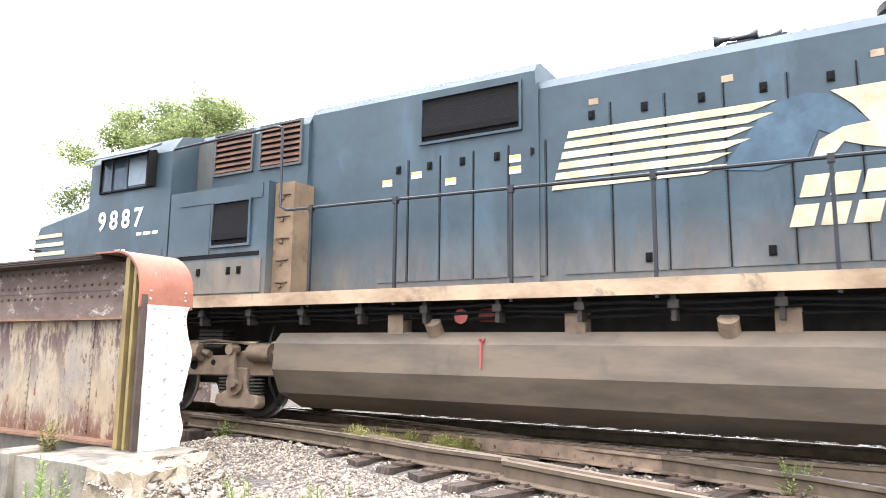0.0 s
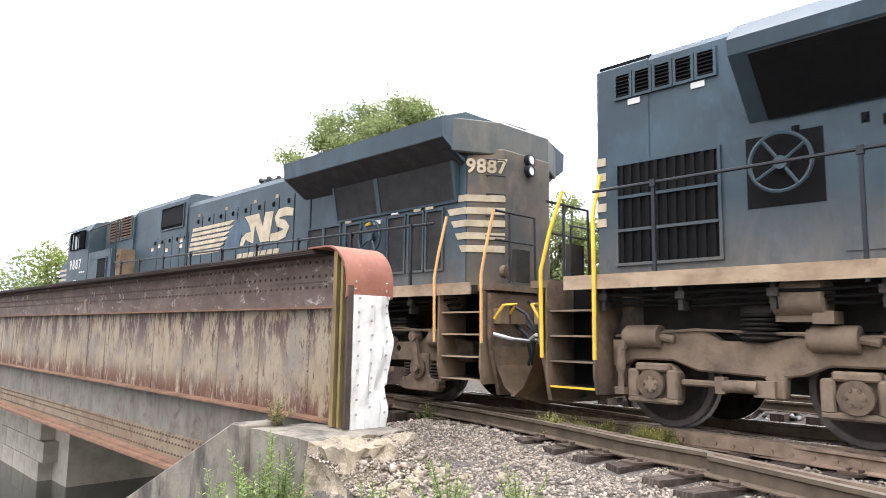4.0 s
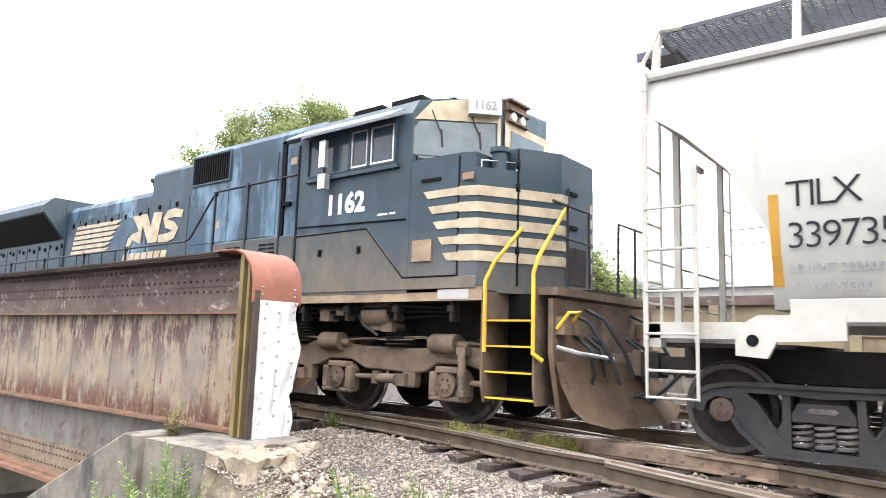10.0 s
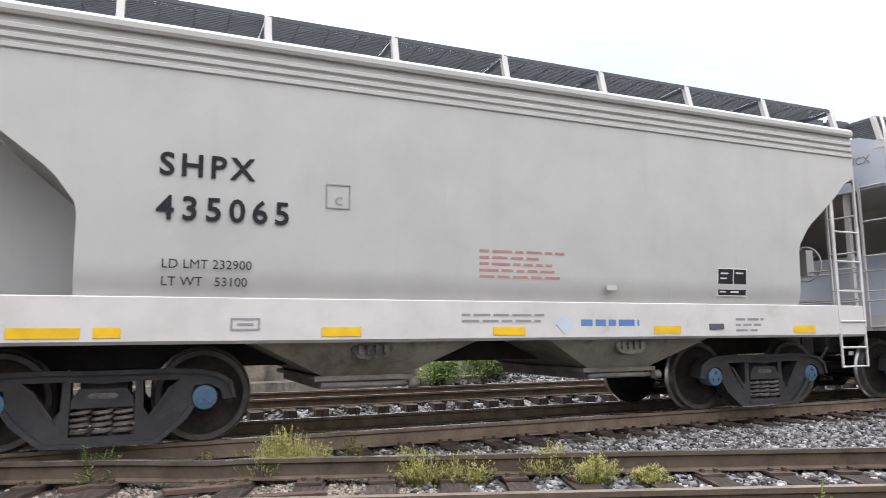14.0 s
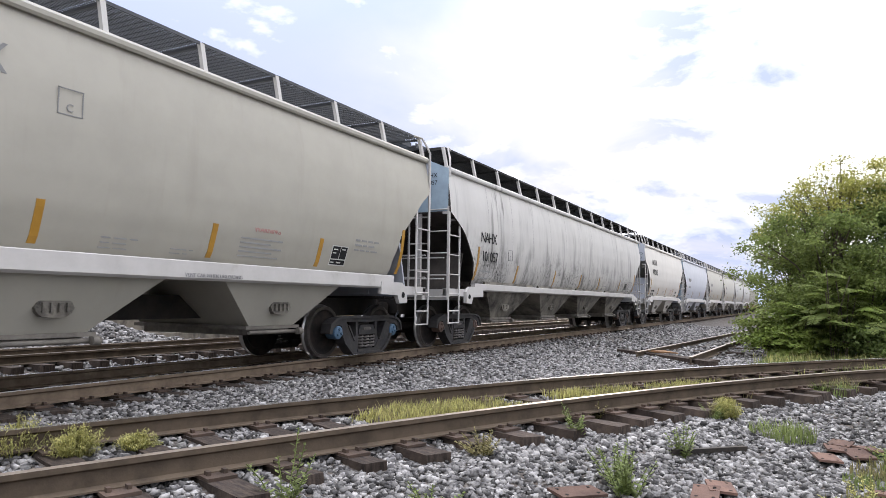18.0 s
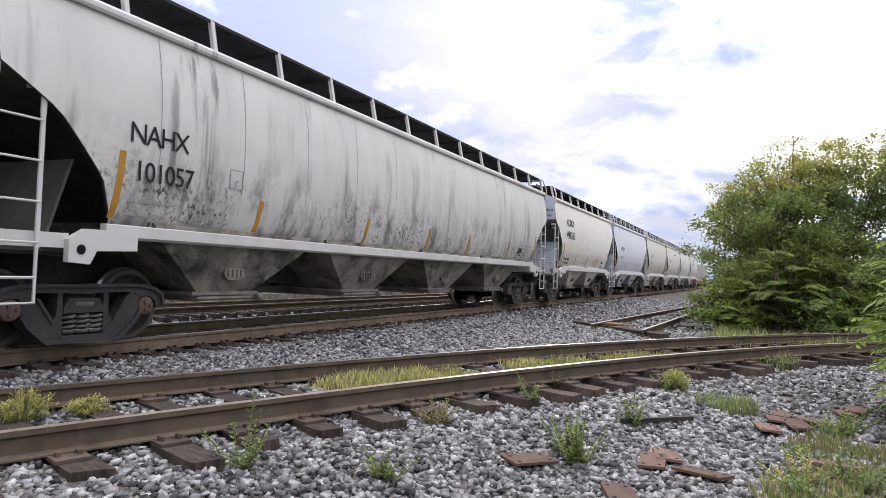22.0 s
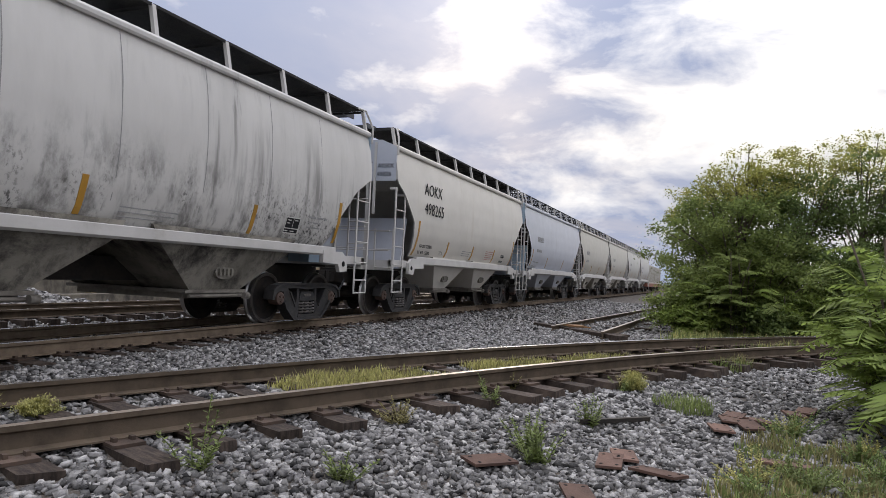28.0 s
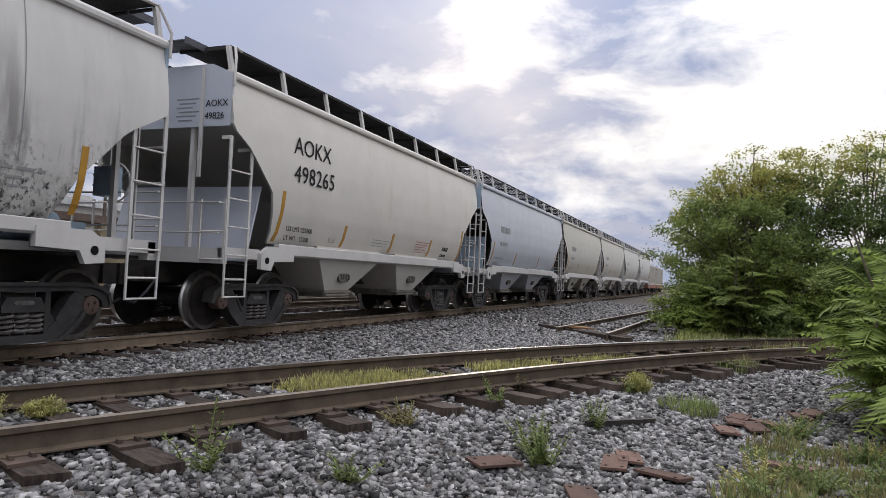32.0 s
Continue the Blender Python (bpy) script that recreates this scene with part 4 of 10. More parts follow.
    for i in range(n + 1):
        z = 1.42 - (1.42 + 0.02) * i / n
        row = []
        for j in range(m + 1):
            k = j / m
            bulge = 0.020 * math.sin(i * 0.5 + j * 0.3) * k + 0.014 * math.sin(j * 1.9 + i * 0.08) + 0.028 * noise.noise((i * 0.3, j * 0.9, 3))
            edge = -0.05 * k**3 * (0.5 + 0.5 * math.sin(i * 0.42 + 0.6)) - 0.05 * k**4 * (i > 17)
            row.append(bm.verts.new((0.006 + bulge, GY0 + 0.09 + (GY1 - GY0 - 0.09) * k + edge, z)))
        vs.append(row)
    for i in range(n):
        for j in range(m):
            bm.faces.new((vs[i][j], vs[i + 1][j], vs[i + 1][j + 1], vs[i][j + 1])).smooth = True
    ex = bmesh.ops.extrude_face_region(bm, geom=bm.faces[:])
    for v in [g for g in ex["geom"] if isinstance(g, bmesh.types.BMVert)]:
        v.co.x -= 0.03
    part("end_plate", bm, "white_plate", br, "buckled end plate with flaking white paint")
    bm = B()
    box(bm, -0.03, 0.008, GY0 + 0.02, GY0 + 0.085, 0.0, 1.52)
    part("end_angle", bm, "girder_soffit", br, "", 0.004)
    bolt_mesh = mesh_of(lathe(B(), [(0.015, 0.0), (0.012, 0.010), (0.005, 0.015)], 7, "x"), "end_rivet", "rivet_pale")
    for k in range(12):
        for y in (GY0 + 0.15, GY0 + 0.33, GY1 - 0.10):
            z = 1.85 - 0.155 * k + (0.07 if GY0 + 0.2 < y < GY1 - 0.2 else 0)
            if z < 1.45:
                part("end_rivet", bolt_mesh, "", br, at=(0.012 + (0.012 if k % 3 else 0.028), y, z))
    for k in range(4):
        for y in (GY0 + 0.12, GY1 - 0.09):
            part("end_rivet", bolt_mesh, "", br, at=(0.0, y, 1.56 - 0.08 * k))
    # the far girder and the deck
    bm = B()
    box(bm, x0, x1 - 7, 11.6, 11.63, GBOT, GTOP)
    box(bm, x0, x1 - 7, 11.35, 11.9, GTOP - 0.04, GTOP)
    part("far_girder", bm, "girder_dark", br)
    bm = B()
    for k in range(13):
        box(bm, -1.5 - 2.4 * k, -1.2 - 2.4 * k, WEB + 0.03, 11.6, GBOT + 0.05, -0.5)
    part("floor_beams", bm, "girder_dark", br)
    bm = B()
    box(bm, x0, x1 - 0.4, WEB + 0.03, 11.6, -0.50, -0.38)
    part("deck", bm, "girder_dark", br)
    # abutment
    ab = thing("abutment", "weathered cracked concrete bridge abutment with a sloping wing wall", "abutment", (0, 0, 0), kind="structure")
    rnd = random.Random(11)
    bm = B()
    box(bm, -6.75, -4.80, 3.76, 4.98, -2.4, -0.012)
    bmesh.ops.subdivide_edges(bm, edges=bm.edges[:], cuts=23, use_grid_fill=True)
    for v in bm.verts:
        p = v.co.copy()
        # sound cast face towards the wing wall, broken away round the outer end
        k = smooth(-5.95, -5.35, p.x + 0.16 * noise.noise(p * 2.2))
        low = smooth(0.0, -0.7, p.z)
        if p.z > -1.6:
            v.co.z -= k * smooth(-0.5, 0, p.z) * (0.02 + 0.10 * abs(noise.noise(p * 2.4)) + 0.06 * noise.noise(p * 7) + 0.03 * noise.noise(p * 15))
        if p.x > -5.9:
            v.co.x += k * smooth(-5.9, -4.9, p.x) * (-0.42 + 0.42 * low - 0.22 * smooth(4.2, 4.95, p.y) + 0.13 * noise.noise(p * 2.1) + 0.07 * noise.noise(p * 5.5) + 0.03 * noise.noise(p * 12))
        if p.y < 4.2:
            v.co.y += k * (0.10 - 0.16 * low + 0.11 * noise.noise(p * 2.3 + Vector((5, 0, 0))) + 0.06 * noise.noise(p * 6) + 0.03 * noise.noise(p * 13)) + (1 - k) * 0.015 * noise.noise(p * 3)
    for f in bm.faces:
        c = f.calc_center_median()
        f.material_index = 1 if c.x + 0.14 * noise.noise(c * 2.2) > -5.72 else 0
    part("bearing_block", bm, ["concrete", "aggregate"], ab, "bearing block with a crumbling broken end")
    rub = random.Random(31)
    for k in range(26):
        x, y = rub.uniform(-5.1, -4.2), rub.uniform(3.5, 4.9)
        r = rub.uniform(0.03, 0.085)
        bm = B()
        bmesh.ops.create_icosphere(bm, subdivisions=1, radius=r)
        for v in bm.verts:
            v.co *= rub.uniform(0.65, 1.25)
        ch = thing("concrete_chunk", "broken tan chunk of concrete fallen beside the abutment", "rubble", pose(x, y, ground_z(x, y) + r * 0.4, rub.uniform(0, 90), 0, rub.uniform(0, 360)), group="rubble beside the abutment")
        part("lump", bm, "aggregate", ch)
    bm = B()
    prism(bm, [(-6.752, 0.03), (-7.02, 0.025), (-11.6, -2.02), (-11.6, -2.6), (-6.752, -2.6)], 3.68, 4.12, "y")
    bmesh.ops.subdivide_edges(bm, edges=[e for e in bm.edges if e.calc_length() > 1], cuts=5, use_grid_fill=True)
    part("wing_wall", bm, "concrete", ab, "sloping concrete wing wall", 0.02)
    bm = B()
    box(bm, -8.6, -6.76, 4.13, 12.4, -4.2, -1.08)
    part("back_wall", bm, "concrete", ab)
    # far pier of pale blocks
    pier = thing("block_pier", "pale block pier standing in the water under the bridge", "bridge pier", (-27.0, 0, 0), kind="structure")
    blk = mesh_of(box(B(), -0.72, 0.72, -0.3, 0.3, -0.29, 0.29), "block", "block_wall", 0.02)
    for r in range(5):
        for c in range(6):
            part("block", blk, "", pier, at=(0.0 + (c - 3) * 1.46 + (0.4 if r % 2 else 0), 6.4, -3.25 + r * 0.6))
    bm = B()
    box(bm, -5.2, 5.0, 6.5, 9.9, -4.2, -1.1)
    part("core", bm, "block_wall", pier)


build_bridge()
# ---- the train ----
ROLLING = []   # (thing, place of its middle along the train at the clip's start)
WHEELS = []    # (wheelset, its place on its car, radius)
SHARED = {}


def shared(key, make):
    if key not in SHARED:
        SHARED[key] = make()
    return SHARED[key]


def axle_mesh():
    return mesh_of(lathe(B(), [(0.075, -0.80), (0.085, -0.74), (0.085, 0.74), (0.075, 0.80)], 12), "wheelset", "wheel")


def wheel_mesh(r):
    """One wheel with its plate, rim, tread and flange; its outer face looks towards -y."""
    bm = B()
    for mi, prof in ((0, [(0.09, -0.085), (0.16, -0.075), (r * 0.45, -0.045), (r * 0.72, -0.03), (r * 0.85, -0.06)]), (2, [(r * 0.85, -0.06), (r * 0.87, -0.07), (r - 0.012, -0.072), (r - 0.004, -0.064)]),
                     (1, [(r - 0.004, -0.064), (r + 0.001, 0.01), (r + 0.028, 0.035), (r + 0.024, 0.06)]), (0, [(r + 0.024, 0.06), (r * 0.83, 0.06), (r * 0.72, 0.01), (0.16, 0.06), (0.085, 0.07)])):
        lathe(bm, prof, 40, "y", mi=mi, caps=False)
    bmesh.ops.remove_doubles(bm, verts=bm.verts, dist=1e-5)
    return mesh_of(bm, "wheel", ["wheel", "tread", "wheel_rim"])


def wheelset(parent, at, r):
    """An axle with two wheels, which turns with the distance run."""
    axle = part("wheelset", shared("axle", axle_mesh), "", parent, at=at)
    for turn in (0, 180):
        part("wheel", shared(f"wheel{r}", lambda: wheel_mesh(r)), "", axle, at=pose(0, 0, 0, 0, 0, turn) @ pose(0, -0.72, 0))
    WHEELS.append((axle, at, r))
    return axle


def bearing_mesh(mat):
    bm = B()
    lathe(bm, [(0.0, -1.12), (0.085, -1.115), (0.115, -1.10), (0.125, -1.02), (0.115, -0.90)], 16)
    for k in range(3):
        a = 2.094 * k + 0.5
        rod(bm, (0.055 * math.cos(a), -1.11, 0.055 * math.sin(a)), (0.055 * math.cos(a), -1.14, 0.055 * math.sin(a)), 0.022, 6)
    return mesh_of(bm, "bearing_cap", mat)


def sideframe_mesh():
    """The cast side of a two-axle freight truck: a heavy top chord, sloping arms, small triangular openings and the spring pocket."""
    bm = B()
    y0, y1 = -1.10, -0.92
    for s in (-1, 1):
        f = lambda pts: [(s * x, z) for x, z in pts]
        prism(bm, f([(0.0, 0.73), (0.55, 0.735), (0.82, 0.725), (1.0, 0.69), (1.13, 0.61), (1.17, 0.45), (1.065, 0.43), (1.03, 0.53), (0.93, 0.585), (0.80, 0.575), (0.66, 0.635), (0.30, 0.635), (0.0, 0.615)]), y0, y1)
        prism(bm, f([(0.80, 0.60), (0.765, 0.47), (0.79, 0.37), (0.72, 0.27), (0.60, 0.16), (0.47, 0.055), (0.27, 0.055), (0.27, 0.15), (0.40, 0.29), (0.59, 0.575), (0.66, 0.64)]), y0 + 0.01, y1)
        prism(bm, f([(0.27, 0.14), (0.41, 0.29), (0.345, 0.38), (0.335, 0.65), (0.27, 0.65)]), y0 + 0.02, y1)
        # raised rims: over the top, down the outer arm, round the jaw
        prism(bm, f([(0.0, 0.735), (0.55, 0.742), (0.83, 0.732), (1.01, 0.695), (0.99, 0.655), (0.81, 0.690), (0.55, 0.70), (0.0, 0.695)]), y0 - 0.035, y0 + 0.02)
        prism(bm, f([(1.01, 0.695), (1.14, 0.612), (1.18, 0.45), (1.145, 0.45), (1.105, 0.59), (0.99, 0.655)]), y0 - 0.035, y0 + 0.02)
        prism(bm, f([(0.80, 0.38), (0.73, 0.265), (0.605, 0.155), (0.475, 0.05), (0.445, 0.085), (0.575, 0.19), (0.69, 0.30), (0.755, 0.40)]), y0 - 0.035, y0 + 0.03)
        prism(bm, f([(0.57, 0.575), (0.395, 0.315), (0.41, 0.285), (0.615, 0.575)]), y0 - 0.012, y0 + 0.03)
    prism(bm, [(-0.30, 0.055), (0.30, 0.055), (0.30, 0.145), (-0.30, 0.145)], y0, y1)
    prism(bm, [(-0.475, 0.055), (0.475, 0.055), (0.445, 0.09), (-0.445, 0.09)], y0 - 0.035, y0 + 0.02)
    return mesh_of(bm, "sideframe", "truck", 0.012)


def spring_nest_mesh():
    bm = B()
    for x in (-0.18, 0.0, 0.18):
        coil(bm, x, -1.03, 0.15, 0.40, 0.080, 0.019, 4.5)
    return mesh_of(bm, "spring_nest", "spring_rust")


def bolster_end_mesh():
    bm = B()
    prism(bm, [(-0.26, 0.40), (0.26, 0.40), (0.26, 0.47), (0.20, 0.57), (-0.20, 0.57), (-0.26, 0.47)], -1.09, -0.95)
    prism(bm, [(-0.13, 0.505), (-0.10, 0.48), (0.10, 0.48), (0.13, 0.505), (0.10, 0.53), (-0.10, 0.53)], -1.10, -1.08, mi=1)
    return mesh_of(bm, "bolster_end", ["truck", "spring_rust"], 0.006)


def freight_truck(car, x, caps):
    """Two wheelsets and the frame round them; the frame is one part, the wheelsets turn."""
    frame_mesh, nest = shared("sideframe", sideframe_mesh), shared("nest", spring_nest_mesh)
    near = part("truck_frame", frame_mesh, "", car, at=(x, 0, 0))
    part("spring_nest", nest, "", near)
    part("bolster_end", shared("bolster_end", bolster_end_mesh), "", near)
    far = part("truck_frame", frame_mesh, "", car, at=pose(x, 0, 0, 0, 0, 180))
    part("spring_nest", nest, "", far)
    part("bolster", shared("bolster", lambda: mesh_of(box(box(B(), -0.2, 0.2, -1.0, 1.0, 0.42, 0.62), -0.06, 0.06, -0.9, 0.9, 0.25, 0.40), "bolster", "dark_steel", 0.01)), "", car, at=(x, 0, 0))
    for dx in (-0.889, 0.889):
        w = wheelset(car, (x + dx, 0, 0.457), 0.457)
        for turn in (0, 180):
            part("bearing_cap", shared("cap" + caps, lambda: bearing_mesh(caps)), "", w, at=pose(0, 0, 0, 0, 0, turn))


def coupler(car, x, s, z=0.84, mat="dark_steel"):
    bm = B()
    box(bm, min(x, x + s * 0.45), max(x, x + s * 0.45), -0.09, 0.09, z - 0.11, z + 0.11)
    prism(bm, [(x + s * 0.42, -0.16), (x + s * 0.62, -0.20), (x + s * 0.66, -0.05), (x + s * 0.52, 0.0), (x + s * 0.66, 0.10), (x + s * 0.60, 0.20), (x + s * 0.42, 0.15)], z - 0.15, z + 0.15, "z")
    part("coupler", bm, mat, car, "", 0.012)
    bm = B()
    pipe(bm, [(x + s * 0.05, -0.35, z - 0.05), (x + s * 0.25, -0.36, z - 0.25), (x + s * 0.45, -0.33, z - 0.42), (x + s * 0.62, -0.30, z - 0.36)], 0.022)
    part("air_hose", bm, "black_pipe", car)


def ladder(car, x, y, z0, z1, wide, mat, axis="x", rungs=6, stile=0.023, lean=0.0):
    """Two flat stiles with separate rungs, on a side (axis x) or across an end (axis y)."""
    bm = B()
    for k in (0, 1):
        d = k * wide
        if axis == "x":
            box(bm, x + d - stile, x + d + stile, y - 0.012, y + 0.012, z0, z1)
        else:
            box(bm, x - 0.012, x + 0.012, y + d - stile, y + d + stile, z0, z1)
    lad = part("ladder", bm, mat, car, "", 0.004)
    key = f"rung{wide:.2f}{axis}{mat}"
    mesh = shared(key, lambda: mesh_of(rod(B(), (0, 0, 0), (wide, 0, 0) if axis == "x" else (0, wide, 0), 0.013, 6), "rung", mat))
    for k in range(rungs):
        part("rung", mesh, "", lad, at=(x, y - (0.012 if axis == "x" else 0), z0 + 0.06 + (z1 - z0 - 0.12) * k / max(1, rungs - 1)))
    return lad


def side_profile(kind):
    """Half widths of the body by height, from the sill to the eave."""
    if kind == "flat":
        return [(1.40, 1.50), (1.60, 1.555), (2.3, 1.58), (3.0, 1.585), (3.55, 1.58), (3.86, 1.56)]
    return [(1.42, 1.36), (1.62, 1.47), (1.95, 1.56), (2.35, 1.60), (2.8, 1.605), (3.2, 1.58), (3.55, 1.53), (3.84, 1.47)]


def hopper_car(u0, u1, label, paint, end_paint, sill_paint, bays, kind="curved", caps="cap_rust", roof=4.05, sill=(1.10, 1.42), walk_z=4.34, detail=True, cut=1.17, chute_paint=None, ends=((3.46, 0), (3.16, 0.4), (2.71, 0.85), (2.26, 1.1), (2.04, 1.2), (1.42, 1.15)), slope_paint="", chute=0.72, shift=0.0, pocket=0.0, ribs=True, board="grating", low_ladder=False):
    """A covered hopper between u0 and u1 along the train. Its own zero is on the rails at its middle."""
    L = (u1 - u0) / 2
    car = thing("hopper_car", label, "hopper car", group="covered hopper cars of the train")
    ROLLING.append((car, (u0 + u1) / 2))
    prof = side_profile(kind)
    def widths(z):
        return float(np.interp(z, [p[0] for p in prof], [p[1] for p in prof]))

    def inset(z):
        return float(np.interp(z, [p[0] for p in ends[::-1]], [p[1] for p in ends[::-1]]))
    # shell
    bm = B()
    zs = [prof[0][0] + (prof[-1][0] - prof[0][0]) * k / 24 for k in range(25)]
    rings = []
    for z in zs:
        e, w = L - inset(z), widths(z)
        d = e - pocket * (z < ends[0][0] - 0.04)
        v = w - 0.04 if pocket else w
        pts = ((-e, -w), (e, -w), (e, -v), (d, -v), (d, v), (e, v), (e, w), (-e, w), (-e, v), (-d, v), (-d, -v), (-e, -v)) if pocket else ((-e, -w), (e, -w), (e, w), (-e, w))
        rings.append([bm.verts.new((x, y, z)) for x, y in pts])
    n = len(rings[0])
    for lo, hi in zip(rings, rings[1:]):
        for k in range(n):
            f = bm.faces.new((lo[k], lo[(k + 1) % n], hi[(k + 1) % n], hi[k]))
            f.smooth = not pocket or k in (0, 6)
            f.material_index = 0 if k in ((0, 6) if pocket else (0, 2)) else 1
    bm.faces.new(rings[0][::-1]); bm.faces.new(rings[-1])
    # by default the pocket walls get a dark paint that carries their shade
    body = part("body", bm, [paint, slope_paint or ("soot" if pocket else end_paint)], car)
    # the end wall above the slope sheet and the eave rail
    for s in (-1, 1):
        bm = B()
        box(bm, min(s * (L + 0.012), s * (L - 0.03)), max(s * (L + 0.012), s * (L - 0.03)), -widths(3.5) + 0.01, widths(3.5) - 0.01, ends[0][0] + 0.02, 3.90)
        prism(bm, [(-1.5, 3.90), (1.5, 3.90), (1.15, roof), (-1.15, roof)], s * (L - 0.03), s * (L + 0.012), "x")
        part("end_wall", bm, end_paint, car)
        # the long car's plate is coloured dark for soot and pocket shade
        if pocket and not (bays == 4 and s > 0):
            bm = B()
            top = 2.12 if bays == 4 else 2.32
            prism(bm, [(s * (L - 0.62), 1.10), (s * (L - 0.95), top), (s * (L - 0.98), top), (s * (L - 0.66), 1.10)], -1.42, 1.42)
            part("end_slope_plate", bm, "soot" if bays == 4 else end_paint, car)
    bm = B()
    z1 = prof[-1][0]
    w1 = widths(z1)
    prism(bm, [(-w1, z1), (w1, z1), (1.2, roof - 0.04), (0.75, roof), (-0.75, roof), (-1.2, roof - 0.04)], -L + 0.02, L - 0.02, "x")
    part("roof", bm, paint, car)
    for s in (-1, 1):
        bm = B()
        prism(bm, [(s * (w1 - 0.01), z1 - 0.02), (s * (w1 + 0.045), z1 - 0.02), (s * (w1 + 0.062), z1 + 0.01), (s * (w1 + 0.062), z1 + 0.06), (s * (w1 + 0.03), z1 + 0.10), (s * (w1 - 0.06), z1 + 0.115)], -L, L, "x")
        part("eave_rail", bm, paint, car, "", 0.008)
        bm = B()
        prism(bm, [(s * 1.46, sill[0]), (s * 1.53, sill[0]), (s * 1.565, sill[0] + 0.03), (s * 1.565, sill[1] - 0.010), (s * 1.557, sill[1]), (s * 1.46, sill[1])], -L + (0.0 if kind == "flat" else cut + 0.15), L - (0.0 if kind == "flat" else cut + 0.15), "x")
        part("side_sill", bm, sill_paint, car)
    # hatch coaming and running boards
    bm = B()
    box(bm, -L + 0.5, L - 0.5, -0.3, 0.3, roof, roof + 0.16)
    for k in range(max(3, int(L * 0.9))):
        x = -L + 0.9 + k * (2 * L - 1.8) / max(2, int(L * 0.9) - 1)
        box(bm, x - 0.05, x + 0.05, -0.36, 0.36, roof + 0.16, roof + 0.22)
    part("hatch", bm, end_paint, car)
    npan = max(5, round(2 * L / 1.45))
    for s in (-1, 1):
        y0, y1 = s * 0.40, s * 1.36
        for k in range(npan):
            xa, xb = -L + 0.08 + k * (2 * L - 0.16) / npan, -L + 0.08 + (k + 1) * (2 * L - 0.16) / npan - 0.03
            key = f"board{xb - xa:.3f}{s}{detail}{board}{kind}"
            def grate():
                g = B()
                n, m = (24, 5 if kind == "flat" else 15) if detail else (8, 3)
                t, deep = (0.007, 0.006) if detail and board == "grating" else (0.024, 0.012)
                for i in range(n):
                    y = y0 + (y1 - y0) * (i + 0.5) / n
                    box(g, 0, xb - xa, y - t, y + t, -deep, deep)
                for i in range(m):
                    x = (xb - xa) * i / (m - 1)
                    box(g, x - 0.006, x + 0.006, min(y0, y1), max(y0, y1), -0.014, -deep - 0.001)
                box(g, 0, xb - xa, y1 - 0.008, y1 + 0.008, -0.03, 0.012)
                return mesh_of(g, "running_board", board)
            tagged(part("running_board", shared(key, grate), "", car, at=(xa, 0, walk_z)), "fine steel bar grating", kind="stuff")
        post = shared(f"post{s}{walk_z}{roof}{sill_paint}{board}", lambda: mesh_of(prism(prism(B(), [(s * 1.48, 3.86), (s * 1.42, 3.86), (s * 1.31, walk_z), (s * 1.37, walk_z)], -0.035, 0.035, "x"), [(s * 1.37, walk_z - 0.055), (s * 0.42, walk_z - 0.055), (s * 0.42, walk_z - 0.016), (s * 1.37, walk_z - 0.016)], -0.02, 0.02, "x", 1), "board_post", [sill_paint, board]))
        for k in range(npan + 1):
            part("board_post", post, "", car, at=(-L + 0.08 + k * (2 * L - 0.16) / npan, 0, 0))
    for s in (-1, 1):
        bm = B()
        for i in range(8):
            xx = s * (L - 0.1 + 0.06 * i)
            box(bm, xx - 0.027, xx + 0.027, -0.88, -0.08, walk_z - 0.015, walk_z)
        box(bm, min(s * (L - 0.12), s * (L + 0.34)), max(s * (L - 0.12), s * (L + 0.34)), -0.91, -0.88, walk_z - 0.06, walk_z + 0.04)
        tagged(part("crossover_board", bm, "grating", car), "narrow steel grating at the car end", kind="stuff")
    # centre sill, end sill, bays
    bm = B()
    box(bm, -L - 0.05, L + 0.05, -0.32, 0.32, 0.72, 1.06)
    part("centre_sill", bm, "dark_steel", car)
    for s in (-1, 1):
        bm = B()
        box(bm, min(s * (L - 0.12), s * L), max(s * (L - 0.12), s * L), -1.5, 1.5, 1.05, 1.28)
        box(bm, min(s * (L - 0.9), s * L), max(s * (L - 0.9), s * L), -1.5, -1.42, 1.14, 1.30)
        part("end_sill", bm, sill_paint, car, "", 0.01)
        bm = B()
        if kind == "flat":
            box(bm, min(s * (L - 0.5), s * (L - 0.1)), max(s * (L - 0.5), s * (L - 0.1)), -1.45, -1.30, 0.98, 1.2)
        else:
          prism(bm, [(s * (L - 1.75), 1.36), (s * (L - 1.05), 1.36), (s * (L - 0.85), 1.24), (s * (L - 0.85), 0.99), (s * (L - 1.12), 0.97), (s * (L - 1.2), 1.12), (s * (L - 1.75), 1.14)], -1.578, -1.50)
        part("jacking_pad", bm, sill_paint, car, "", 0.006)
        if kind != "flat":
            part("pad_hole", lathe(B(), [(0.0, -1.584), (0.055, -1.584), (0.055, -1.55)], 12, "y", (s * (L - 1.0), 0, 1.13)), "loco_dark", car)
        bm = B()
        box(bm, min(s * (L - 1.3), s * (L - 0.1)), max(s * (L - 1.3), s * (L - 0.1)), -1.35, 1.35, 1.06, 1.10)
        part("end_platform", bm, "dark_steel", car)
        # slope sheet ribs and the brake gear on the end
        for y in () if ribs else (-0.80, 0.80):
            part("end_post", box(B(), min(s * (L - 0.10), s * (L - 0.03)), max(s * (L - 0.10), s * (L - 0.03)), y - 0.035, y + 0.035, 1.28, ends[0][0] + 0.03), sill_paint, car, "", 0.006)
